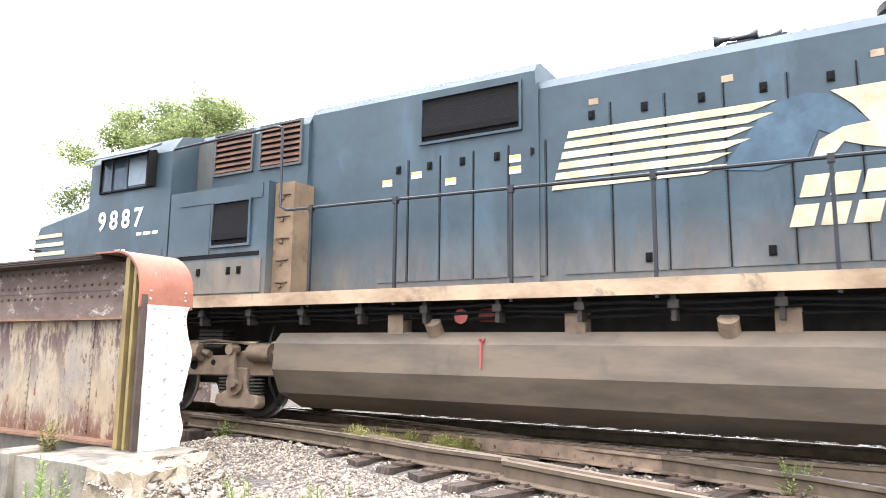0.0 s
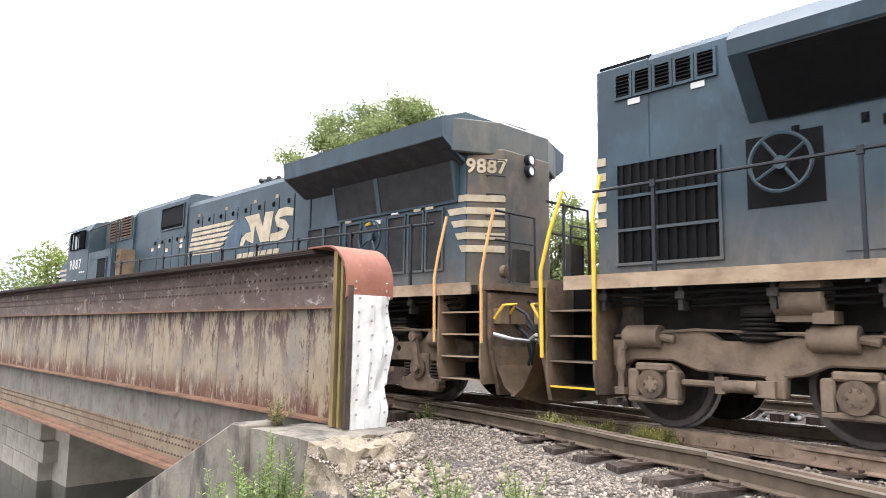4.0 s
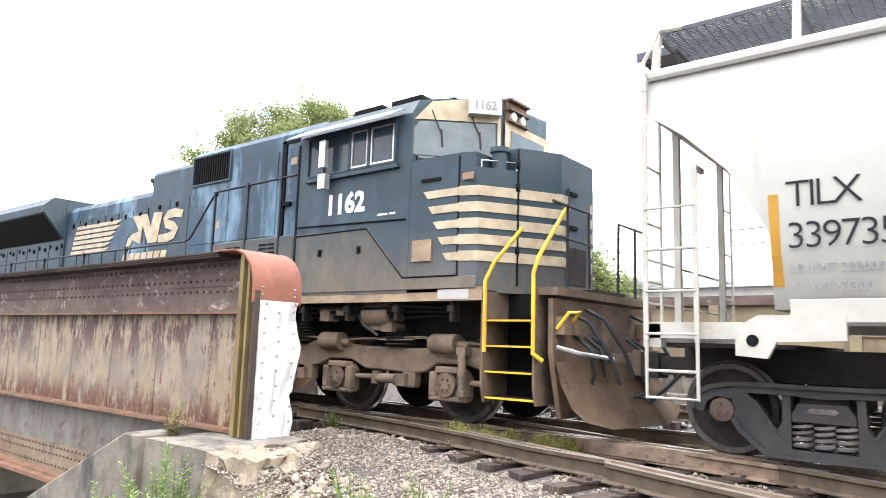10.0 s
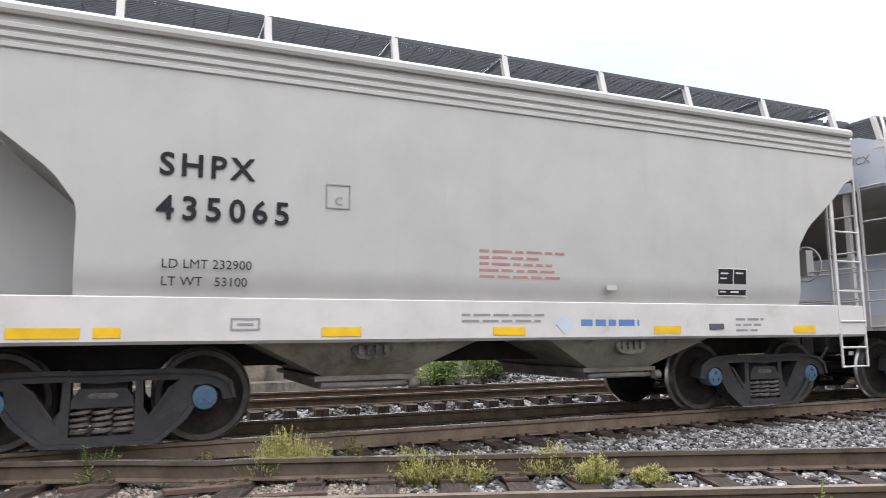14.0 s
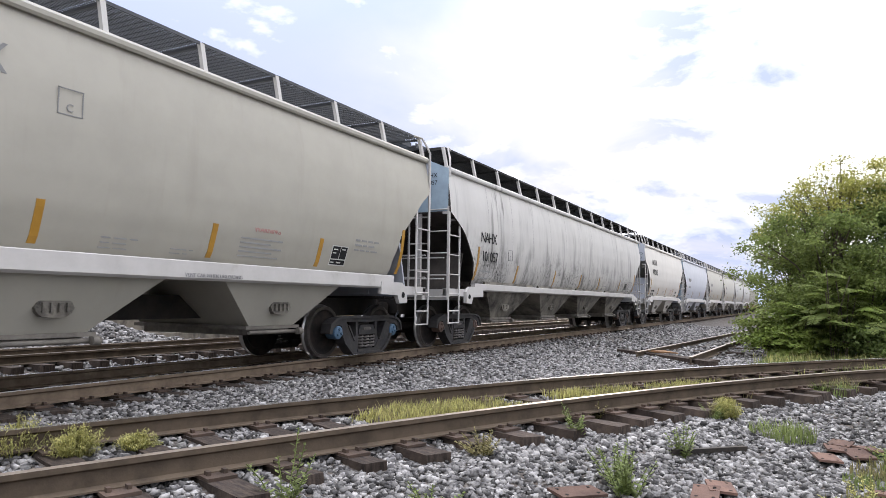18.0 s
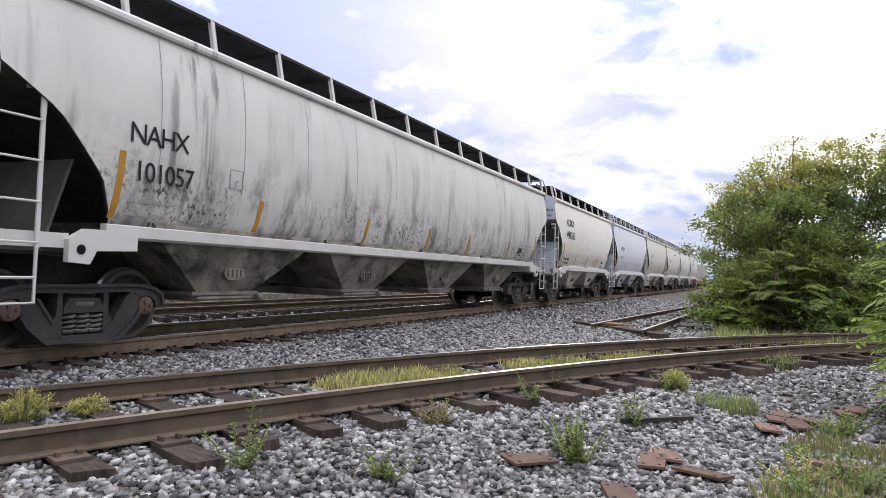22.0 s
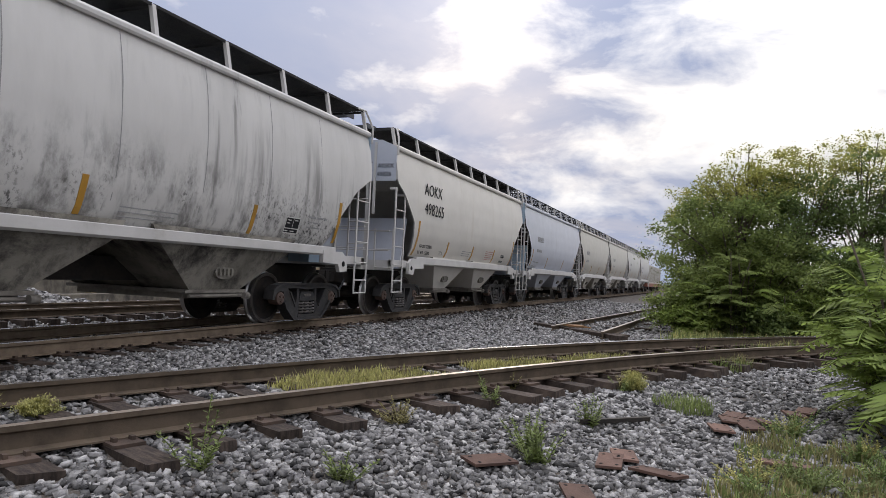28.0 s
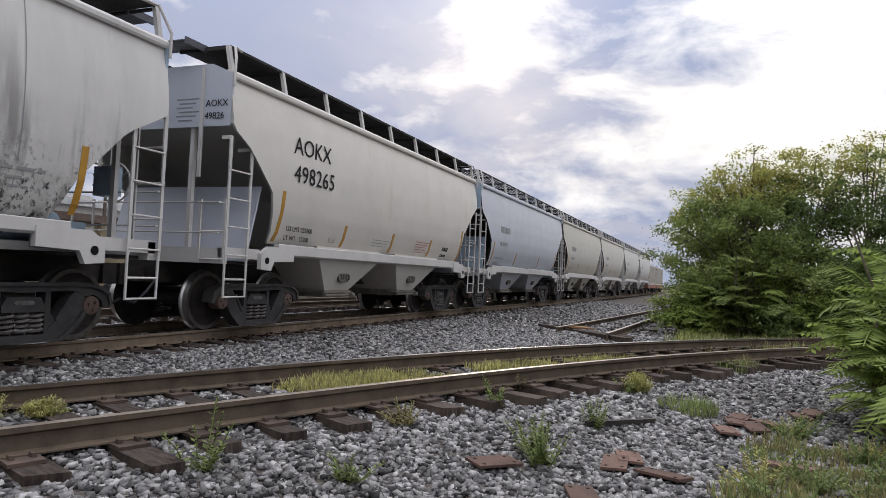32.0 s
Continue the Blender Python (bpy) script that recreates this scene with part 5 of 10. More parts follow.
        for y in (-0.75, 0.75) if ribs else ():
            bm = B()
            prism(bm, [(s * (L - 0.05), ends[0][0]), (s * (L - 0.20), ends[0][0] - 0.05), (s * (L - ends[-2][1] - 0.05), ends[-2][0]), (s * (L - ends[-1][1] - 0.05), 1.1), (s * (L - 0.55), 1.1), (s * (L - 0.40), 2.2)], y - 0.02, y + 0.02)
            part("end_rib", bm, end_paint, car)
        coupler(car, s * (L + 0.0), s)
        # ladders
        lad = ladder(car, s * L - (0.50 if s > 0 else 0.0), -1.56, 1.12, 2.50, 0.50, sill_paint, "x", 4)
        bm = B()
        tall = 3.86 if ends[0][0] > 3.1 and kind != "flat" else 2.95
        xs = s * L if kind != "flat" else s * (L - 0.5)
        box(bm, xs - 0.028, xs + 0.028, -1.572, -1.548, 2.50, tall)
        box(bm, xs - 0.02, xs + 0.02, -1.552, -1.40, tall - 0.05, tall)
        if kind != "flat":
            part("ladder_extension", bm, sill_paint, lad)
            bm = B()
            box(bm, s * (L - 0.5) - 0.028, s * (L - 0.5) + 0.028, -1.572, -1.548, 2.50, 2.85)
            box(bm, s * (L - 0.5) - 0.02, s * (L - 0.5) + 0.02, -1.552, -1.30, 2.80, 2.85)
        part("ladder_extension", bm, sill_paint, lad)
        if kind != "flat":
            part("eave_handle", pipe(B(), [(s * L, -1.56, 3.70), (s * L, -1.56, 4.02), (s * (L - 0.04), -1.53, 4.12), (s * (L - 0.12), -1.44, walk_z - 0.02), (s * (L - 0.35), -1.38, walk_z - 0.01)], 0.022, 6), sill_paint, car)
        for y in (-1.54, 1.08):
            if low_ladder:
                ladder(car, s * (L + 0.02), y, 1.05, 2.0, 0.46, sill_paint, "y", 3, stile=0.018)
                part("end_strut", box(B(), s * (L + 0.02) - 0.015, s * (L + 0.02) + 0.015, math.copysign(1.0, y) - 0.03, math.copysign(1.0, y) + 0.03, 2.34, 4.0), sill_paint, car)
            else:
                ladder(car, s * (L + 0.02), y, 1.05, ends[0][0] + 0.12, 0.46, sill_paint, "y", 5, stile=0.018)
        bm = B()
        xa, xb = s * L - (0.50 if s > 0 else 0.0), s * L + (0.0 if s > 0 else 0.50)
        pipe(bm, [(xa, -1.555, 1.12), (xa, -1.555, 0.56), (xb, -1.555, 0.56), (xb, -1.555, 1.12)], 0.020, 6)
        pipe(bm, [(xa, -1.555, 0.82), (xb, -1.555, 0.82)], 0.016, 6)
        part("stirrup_step", bm, sill_paint, car)
        bm = B()
        pipe(bm, [(s * (L + 0.02), -1.45, 1.95), (s * (L + 0.06), -1.45, 1.95), (s * (L + 0.06), 1.45, 1.95), (s * (L + 0.02), 1.45, 1.95)], 0.014, 6)
        pipe(bm, [(s * (L + 0.02), -1.45, 1.5), (s * (L + 0.06), -1.45, 1.5), (s * (L + 0.06), 1.45, 1.5)], 0.014, 6)
        part("end_grab_rail", bm, sill_paint, car)
    # hand brake on the trailing end
    bm = B()
    for k in range(24):
        a, b = 6.283 * k / 24, 6.283 * (k + 1) / 24
        rod(bm, (L + 0.22, -0.5 + 0.27 * math.cos(a), 2.1 + 0.27 * math.sin(a)), (L + 0.22, -0.5 + 0.27 * math.cos(b), 2.1 + 0.27 * math.sin(b)), 0.014, 5)
    for k in range(5):
        a = 6.283 * k / 5
        rod(bm, (L + 0.22, -0.5, 2.1), (L + 0.22, -0.5 + 0.27 * math.cos(a), 2.1 + 0.27 * math.sin(a)), 0.010, 5)
    part("brake_wheel", bm, sill_paint, car)
    bm = B()
    box(bm, L + 0.02, L + 0.17, -0.68, -0.32, 1.9, 2.3)
    part("brake_housing", bm, end_paint, car, "", 0.02)
    bm = B()
    rod(bm, (L - 0.9, 0.3, 1.45), (L - 0.1, 0.3, 1.45), 0.22, 14)
    box(bm, L - 0.7, L - 0.3, -0.6, -0.1, 1.15, 1.5)
    part("air_reservoir", bm, end_paint, car)
    span = 2 * (L - cut - 0.9) * (0.93 if bays == 2 else 1)
    for k in range(bays):
        c = -span / 2 + span * (k + 0.5) / bays + shift
        h = span / bays / 2 * chute
        bm = B()
        rings = []
        for z, hw, w in ((sill[0] + 0.24, h * 1.1, 1.45), (sill[0] + 0.0, h, 1.44), (0.62, h * 0.38, 1.14)):
            rings.append([bm.verts.new(p) for p in ((c - hw, -w, z), (c + hw, -w, z), (c + hw, w, z), (c - hw, w, z))])
        for lo, hi in zip(rings, rings[1:]):
            for q in range(4):
                bm.faces.new((lo[q], lo[(q + 1) % 4], hi[(q + 1) % 4], hi[q]))
        bm.faces.new(rings[0]); bm.faces.new(rings[-1][::-1])
        ch = part("hopper_chute", bm, chute_paint or paint, car)
        bm = B()
        box(bm, c - h * 0.46, c + h * 0.46, -1.18, 1.18, 0.575, 0.625)
        box(bm, c - h * 0.40, c + h * 0.40, -1.04, 1.04, 0.49, 0.575)
        rod(bm, (c - h * 0.4, -1.16, 0.53), (c + h * 0.52, -1.16, 0.53), 0.030, 8)
        rod(bm, (c + h * 0.40, -1.21, 0.53), (c + h * 0.48, -1.21, 0.53), 0.055, 8)
        part("outlet_gate", bm, "outlet_grey", ch, "", 0.008)
        bm = B()
        zc = 0.90
        yy = -1.14 - 0.30 * (zc - 0.62) / (sill[0] - 0.62)
        prism(bm, [(c + 0.22 * math.cos(q * 0.5236) * (1 if abs(math.cos(q * 0.5236)) > 0.6 else 1.25), zc + 0.11 * math.sin(q * 0.5236)) for q in range(12)], yy - 0.035, yy + 0.10)
        for q in range(4):
            box(bm, c - 0.15 + 0.09 * q, c - 0.10 + 0.09 * q, yy - 0.065, yy - 0.03, zc - 0.05, zc + 0.05)
        part("vibrator_bracket", bm, "stained_chute", ch, "", 0.01)
    freight_truck(car, -L + 1.46, caps)
    freight_truck(car, L - 1.46, caps)
    return car, L


def on_side(kind, z):
    p = side_profile(kind)
    return -float(np.interp(z, [q[0] for q in p], [q[1] for q in p])) - 0.006


def stripes(car, xs, z0, z1, kind, mat="reflector", wide=0.075):
    """Upright reflector stripes that follow the curve of the side."""
    for x in xs:
        bm = B()
        zs = [z0 + (z1 - z0) * k / 6 for k in range(7)]
        vs = [(bm.verts.new((x - wide / 2, on_side(kind, z), z)), bm.verts.new((x + wide / 2, on_side(kind, z), z))) for z in zs]
        for a, b in zip(vs, vs[1:]):
            bm.faces.new((a[0], a[1], b[1], b[0]))
        ex = bmesh.ops.extrude_face_region(bm, geom=bm.faces[:])
        for v in [g for g in ex["geom"] if isinstance(g, bmesh.types.BMVert)]:
            v.co.y += 0.006
        part("reflector_stripe", bm, mat, car)


def data_panel(car, x, z, y, w=0.45, h=0.32, kind="curved"):
    """A framed black panel that leans with the curve of the side."""
    ya, yb = on_side(kind, z) - 0.004, on_side(kind, z + h) - 0.004
    lean = lambda q: ya + (yb - ya) * (q - z) / h

    def leaf(bm, xa, xb, za, zb, out):
        prism(bm, [(lean(za) - out, za), (lean(za) + 0.01, za), (lean(zb) + 0.01, zb), (lean(zb) - out, zb)], xa, xb, "x")
    bm = B()
    leaf(bm, x, x + w, z, z + h, 0.002)
    p = part("data_panel", bm, "white_letter", car)
    bm = B()
    leaf(bm, x + 0.014, x + w * 0.52, z + h * 0.34, z + h - 0.014, 0.0035)
    leaf(bm, x + w * 0.55, x + w - 0.014, z + h * 0.34, z + h - 0.014, 0.0035)
    leaf(bm, x + 0.014, x + w - 0.014, z + 0.014, z + h * 0.29, 0.0035)
    part("panel_field", bm, "black_letter", p)
    bm = B()
    for xa, xb, za in ((0.10, 0.36, 0.78), (0.10, 0.30, 0.60), (0.08, 0.28, 0.13), (0.45, 0.72, 0.13), (0.62, 0.86, 0.80)):
        leaf(bm, x + w * xa, x + w * xb, z + h * za, z + h * (za + 0.055), 0.0050)
    part("panel_text", bm, "white_letter", p)


def consolidated_stencil(car, x, z, y, s=0.27):
    bm = B()
    t = 0.012
    box(bm, x, x + s, y - 0.002, y + 0.004, z, z + t); box(bm, x, x + s, y - 0.002, y + 0.004, z + s - t, z + s)
    box(bm, x, x + t, y - 0.002, y + 0.004, z, z + s); box(bm, x + s - t, x + s, y - 0.002, y + 0.004, z, z + s)
    part("stencil_frame", bm, "grey_letter", car)
    lettering("stencil_letter", "C", 0.12, x + 0.09, y - 0.002, z + 0.04, "grey_letter", car)


def build_hoppers():
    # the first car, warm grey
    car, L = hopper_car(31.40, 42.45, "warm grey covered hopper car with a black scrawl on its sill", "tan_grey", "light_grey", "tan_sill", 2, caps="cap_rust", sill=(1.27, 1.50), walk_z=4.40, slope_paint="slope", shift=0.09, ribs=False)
    o = -(31.40 + 42.45) / 2
    ys = lambda z: on_side("curved", z)
    lettering("reporting_mark", "TILX", 0.35, 32.72 + o, ys(2.55) - 0.004, 2.32, "black_letter", car, -0.004, 0.80)
    lettering("car_number", "339735", 0.345, 32.71 + o, ys(2.1) - 0.01, 1.95, "black_letter", car, -0.004, 0.82)
    lettering("load_limit", "LD LMT 220000", 0.11, 32.72 + o, ys(1.8) - 0.012, 1.74, "grey_letter", car)
    lettering("light_weight", "LT WT 53300", 0.11, 32.72 + o, ys(1.65) - 0.014, 1.58, "grey_letter", car)
    consolidated_stencil(car, 34.05 + o, 2.22, ys(2.35) - 0.004, 0.27)
    stripes(car, [32.62 + o], 1.62, 2.45, "curved", wide=0.085)
    stripes(car, [35.02 + o, 36.86 + o, 38.69 + o], 1.60, 2.02, "curved", wide=0.095)
    stripes(car, [41.05 + o], 1.55, 2.45, "curved", wide=0.10)
    bars("warning_stencil", 35.45 + o, 35.95 + o, 1.90, 5, 0.035, 0.02, ys(1.8) - 0.01, "red_letter", car, 3, False)
    bars("stencil_lines", 37.1 + o, 37.6 + o, 1.80, 3, 0.022, 0.04, ys(1.75) - 0.012, "grey_letter", car, 4, False)
    bars("stencil_lines", 38.0 + o, 38.9 + o, 1.72, 2, 0.022, 0.04, ys(1.68) - 0.012, "grey_letter", car, 5, False)
    bars("dimension_stencil", 40.05 + o, 40.75 + o, 1.90, 3, 0.05, 0.05, ys(1.8) - 0.012, "grey_letter", car, 6)
    bars("roof_stencil", 41.2 + o, 42.1 + o, 3.72, 2, 0.015, 0.03, ys(3.7) - 0.004, "grey_letter", car, 6, False)
    data_panel(car, 39.38 + o, 1.58, 0, 0.44, 0.32)
    scrawl = B()
    x, z = 39.72 + o, 1.36
    yy = -1.585
    strokes = [[(0, .26), (.22, .30), (.10, .02)], [(.28, .28), (.26, .05), (.42, .03)], [(.27, .17), (.40, .18)], [(.46, .03), (.50, .26), (.62, .06), (.66, .28)], [(.72, .28), (.71, .04)], [(.92, .24), (.73, .15), (.94, .02)]]
    for st in strokes:
        pipe(scrawl, [(x + a, yy - 0.02 * (b < 0.1), z + b) for a, b in st], 0.025, 5)
    cx, cz, rr = x + 1.18, z + 0.12, 0.20
    pipe(scrawl, [(cx + rr * math.cos(k * 0.35), yy, cz + 0.85 * rr * math.sin(k * 0.35)) for k in range(19)], 0.015, 5)
    pipe(scrawl, [(cx + 0.11 * math.cos(3.5 + k * 0.4), yy, cz + 0.02 + 0.10 * math.sin(3.5 + k * 0.4)) for k in range(7)], 0.013, 5)
    for dx in (-0.06, 0.06):
        pipe(scrawl, [(cx + dx, yy, cz + 0.05), (cx + dx, yy, cz + 0.10)], 0.013, 5)
    part("spray_scrawl", scrawl, "black_letter", car, "black spray painted scrawl with a round face")

    # the second car, light grey with a deep white sill and ribbed eave
    car, L = hopper_car(43.62, 54.75, "light grey flat-sided covered hopper car with a deep white sill", "light_grey", "light_grey", "white_sill", 2, kind="flat", caps="cap_blue", chute_paint="chute_tan", sill=(0.97, 1.40), walk_z=4.31, board="grating", ends=((3.17, 0), (3.15, 0.2), (2.89, 0.47), (2.47, 1.0), (2.19, 1.2), (1.40, 1.2)))
    o = -(43.62 + 54.75) / 2
    for k in range(3):
        bm = B()
        prism(bm, [(-1.570, 3.70 - 0.09 * k), (-1.600, 3.72 - 0.09 * k), (-1.600, 3.755 - 0.09 * k), (-1.570, 3.775 - 0.09 * k)], -L + 0.02, L - 0.02, "x")
        part("eave_rib", bm, "light_grey", car)
    lettering("reporting_mark", "SHPX", 0.30, 45.47 + o, -1.592, 2.52, "black_letter", car, 0.006, 1.28)
    lettering("car_number", "435065", 0.31, 45.46 + o, -1.590, 2.11, "black_letter", car, 0.006, 1.36)
    lettering("load_limit", "LD LMT 232900", 0.12, 45.52 + o, -1.586, 1.66, "black_letter", car)
    lettering("light_weight", "LT WT   53100", 0.12, 45.52 + o, -1.580, 1.50, "black_letter", car)
    consolidated_stencil(car, 47.02 + o, 2.30, -1.588, 0.25)
    bars("warning_stencil", 48.72 + o, 49.8 + o, 1.96, 5, 0.034, 0.036, -1.58, "red_letter", car, 8)
    for x in (44.35, 45.0, 47.0, 48.87, 51.04, 53.35):
        bm = B()
        w = 0.55 if x in (44.35, 53.2) else 0.22 if x == 45.0 else 0.40
        box(bm, x + o, x + o + w, -1.571, -1.56, 1.03, 1.12)
        part("reflector_stripe", bm, "reflector_y", car)
    bars("maker_stencil", 50.0 + o, 50.82 + o, 1.20, 1, 0.09, 0.02, -1.57, "blue_letter", car, 9)
    bars("sill_stencil", 52.34 + o, 52.82 + o, 1.22, 3, 0.035, 0.035, -1.57, "grey_letter", car, 12)
    bm = B()
    for xa, xb, za, zb in ((0, 0.27, 0.10, 0.12), (0, 0.27, 0, 0.02), (0, 0.02, 0.02, 0.10), (0.25, 0.27, 0.02, 0.10), (0.06, 0.21, 0.05, 0.07)):
        box(bm, 46.14 + o + xa, 46.14 + o + xb, -1.570, -1.56, 1.09 + za, 1.09 + zb)
    part("tag_holder", bm, "grey_letter", car)
    data_panel(car, 52.08 + o, 1.50, 0, 0.50, 0.36, "flat")
    part("service_plate", box(B(), 50.36 + o, 50.50 + o, -1.588, -1.57, 1.54, 1.60), "tan_sill", car, "small grey plate")
    part("service_plate", box(B(), 51.90 + o, 52.13 + o, -1.577, -1.55, 1.08, 1.15), "grating", car)
    bars("sill_stencil", 48.5 + o, 49.55 + o, 1.26, 2, 0.03, 0.035, -1.572, "grey_letter", car, 14)
    diamond = B()
    prism(diamond, [(49.66 + o, 1.15), (49.78 + o, 1.03), (49.90 + o, 1.15), (49.78 + o, 1.27)], -1.570, -1.56)
    part("diamond_mark", diamond, "blue_grey", car)

    # the third car, cream grey
    car, L = hopper_car(55.55, 67.25, "cream grey covered hopper car with amber reflector stripes", "cream_grey", "lilac_grey", "white_sill", 2, caps="cap_blue", sill=(1.24, 1.48), walk_z=4.34, ends=((3.2, 0), (2.97, 0.35), (2.6, 0.73), (2.26, 1.1), (1.76, 1.3), (1.42, 1.3)), pocket=1.3, ribs=False, slope_paint="light_grey")
    o = -(55.55 + 67.25) / 2
    lettering("reporting_mark", "MWCX", 0.42, 57.50 + o, ys(3.25) - 0.008, 3.12, "grey_letter", car)
    lettering("car_number", "301368", 0.42, 57.50 + o, ys(2.75) - 0.008, 2.58, "grey_letter", car, 0.0, 0.97)
    lettering("load_limit", "LD LMT 233400", 0.12, 57.6 + o, ys(1.75) - 0.012, 1.70, "grey_letter", car)
    lettering("light_weight", "LT WT   52600", 0.12, 57.6 + o, ys(1.6) - 0.012, 1.54, "grey_letter", car)
    stripes(car, [57.38 + o, 66.20 + o], 1.52, 2.35, "curved", wide=0.09)
    stripes(car, [59.27 + o, 61.57 + o, 63.78 + o], 1.54, 1.98, "curved", wide=0.09)
    lettering("warning_word", "WARNING", 0.11, 62.28 + o, ys(1.9) - 0.01, 1.95, "red_letter", car, 0.002)
    bars("warning_stencil", 62.06 + o, 62.9 + o, 1.86, 5, 0.03, 0.03, ys(1.75) - 0.012, "grey_letter", car, 15, False)
    lettering("sill_words", "VENT CAR WHEN UNLOADING", 0.068, 61.1 + o, -1.572, 1.28, "grey_letter", car)
    data_panel(car, 64.08 + o, 1.58, 0, 0.42, 0.32)
    bars("dimension_stencil", 64.68 + o, 65.4 + o, 2.05, 3, 0.04, 0.04, ys(1.9) - 0.012, "grey_letter", car, 16)
    consolidated_stencil(car, 59.36 + o, 2.87, ys(3.0) - 0.004, 0.28)
    bars("stencil_lines", 60.0 + o, 60.5 + o, 1.68, 3, 0.02, 0.035, ys(1.65) - 0.012, "grey_letter", car, 51)
    bars("stencil_lines", 60.95 + o, 61.3 + o, 1.62, 2, 0.018, 0.03, ys(1.6) - 0.012, "grey_letter", car, 52)
    lettering("end_mark", "MWCX", 0.17, -L - 0.018, -0.75, 3.62, "grey_letter", car, face=0)

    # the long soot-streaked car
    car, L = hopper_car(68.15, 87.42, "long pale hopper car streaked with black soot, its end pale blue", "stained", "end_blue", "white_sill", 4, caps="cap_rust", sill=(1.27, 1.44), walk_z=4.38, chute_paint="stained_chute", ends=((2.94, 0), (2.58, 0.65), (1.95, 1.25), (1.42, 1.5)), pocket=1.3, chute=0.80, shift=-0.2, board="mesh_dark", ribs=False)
    o = -(68.15 + 87.42) / 2
    lettering("reporting_mark", "NAHX", 0.35, 69.68 + o, ys(2.5) - 0.004, 2.42, "black_letter", car, 0.0, 0.86)
    lettering("car_number", "101057", 0.35, 69.78 + o, ys(2.1) - 0.01, 1.98, "black_letter", car, 0.0, 0.9)
    bars("load_limit", 69.78 + o, 70.5 + o, 1.80, 2, 0.09, 0.07, ys(1.75) - 0.012, "grey_letter", car, 18)
    lettering("end_mark", "NAHX", 0.135, -L - 0.018, -0.87, 3.71, "black_letter", car, face=0)
    lettering("end_number", "101057", 0.13, -L - 0.018, -0.87, 3.55, "black_letter", car, face=0)
    for k in range(7):
        part("end_stencil", box(B(), -L - 0.016, -L - 0.011, -0.78 - 0.25 * (k > 4), -0.5 - 0.05 * (k % 2), 3.80 - 0.075 * k, 3.825 - 0.075 * k), "grey_letter", car)
    consolidated_stencil(car, 71.40 + o, 2.08, ys(2.2) - 0.006, 0.27)
    consolidated_stencil(car, 70.95 + o, 1.52, ys(1.65) - 0.012, 0.2)
    stripes(car, [69.62 + o, 86.2 + o], 1.52, 2.30, "curved", wide=0.09)
    stripes(car, [72.14 + o, 75.28 + o, 78.02 + o, 80.42 + o, 83.60 + o], 1.52, 1.98, "curved", wide=0.09)
    data_panel(car, 84.48 + o, 1.60, ys(1.7) - 0.004, 0.42, 0.28)
    bars("dimension_stencil", 85.15 + o, 85.75 + o, 1.95, 3, 0.04, 0.05, ys(1.8) - 0.012, "grey_letter", car, 20)
    bars("stencil_lines", 81.0 + o, 82.0 + o, 1.68, 3, 0.02, 0.04, ys(1.6) - 0.012, "grey_letter", car, 21, False)
    for k in range(11):
        bm = B()
        x = -L + 2.0 + k * (2 * L - 4.0) / 10
        zs = [1.46 + (3.80 - 1.46) * q / 8 for q in range(9)]
        for za, zb in zip(zs, zs[1:]):
            bm.faces.new([bm.verts.new(p) for p in ((x - 0.006, on_side("curved", za) + 0.002, za), (x + 0.006, on_side("curved", za) + 0.002, za), (x + 0.006, on_side("curved", zb) + 0.002, zb), (x - 0.006, on_side("curved", zb) + 0.002, zb))])
        part("panel_seam", bm, "grey_letter", car)

    # the pale cream car
    car, L = hopper_car(88.72, 99.95, "pale cream covered hopper car catching the low light", "pale_warm", "lilac_grey", "white_sill", 2, low_ladder=True, caps="cap_rust", sill=(1.22, 1.42), walk_z=4.34, ends=((3.08, 0), (2.84, 0.4), (2.23, 1.05), (1.42, 1.25)), pocket=1.3, ribs=False, slope_paint="light_grey", board="mesh_dark")
    o = -(88.72 + 99.95) / 2
    lettering("reporting_mark", "AOKX", 0.42, 90.29 + o, ys(3.1) - 0.006, 2.98, "black_letter", car)
    lettering("car_number", "498265", 0.42, 90.31 + o, ys(2.6) - 0.008, 2.50, "black_letter", car, 0.0, 1.06)
    lettering("load_limit", "LD LMT 233800", 0.12, 90.29 + o, ys(1.72) - 0.012, 1.66, "black_letter", car)
    lettering("light_weight", "LT WT   52200", 0.12, 90.29 + o, ys(1.58) - 0.012, 1.50, "black_letter", car)
    consolidated_stencil(car, 91.75 + o, 1.55, ys(1.6) - 0.008, 0.2)
    stripes(car, [90.08 + o, 98.75 + o], 1.46, 2.30, "curved", wide=0.09)
    stripes(car, [92.27 + o, 94.41 + o, 96.6 + o], 1.48, 1.90, "curved", wide=0.09)
    bars("stencil_lines", 93.5 + o, 94.4 + o, 1.72, 3, 0.02, 0.04, ys(1.65) - 0.012, "grey_letter", car, 24, False)
    bars("warning_stencil", 95.7 + o, 96.6 + o, 1.82, 5, 0.03, 0.03, ys(1.7) - 0.012, "red_letter", car, 25, False)
    data_panel(car, 97.45 + o, 1.50, ys(1.6) - 0.004, 0.42, 0.28)
    for k in range(6):
        part("end_stencil", box(B(), -L - 0.016, -L - 0.011, -0.93 + 0.06 * (k % 3), -0.50 - 0.05 * (k % 2), 3.52 - 0.065 * k, 3.54 - 0.065 * k), "grey_letter", car)
    lettering("end_mark", "AOKX", 0.145, -L - 0.018, -1.06, 3.40, "black_letter", car, face=0)
    lettering("end_number", "49826", 0.145, -L - 0.018, -1.05, 3.21, "black_letter", car, face=0)

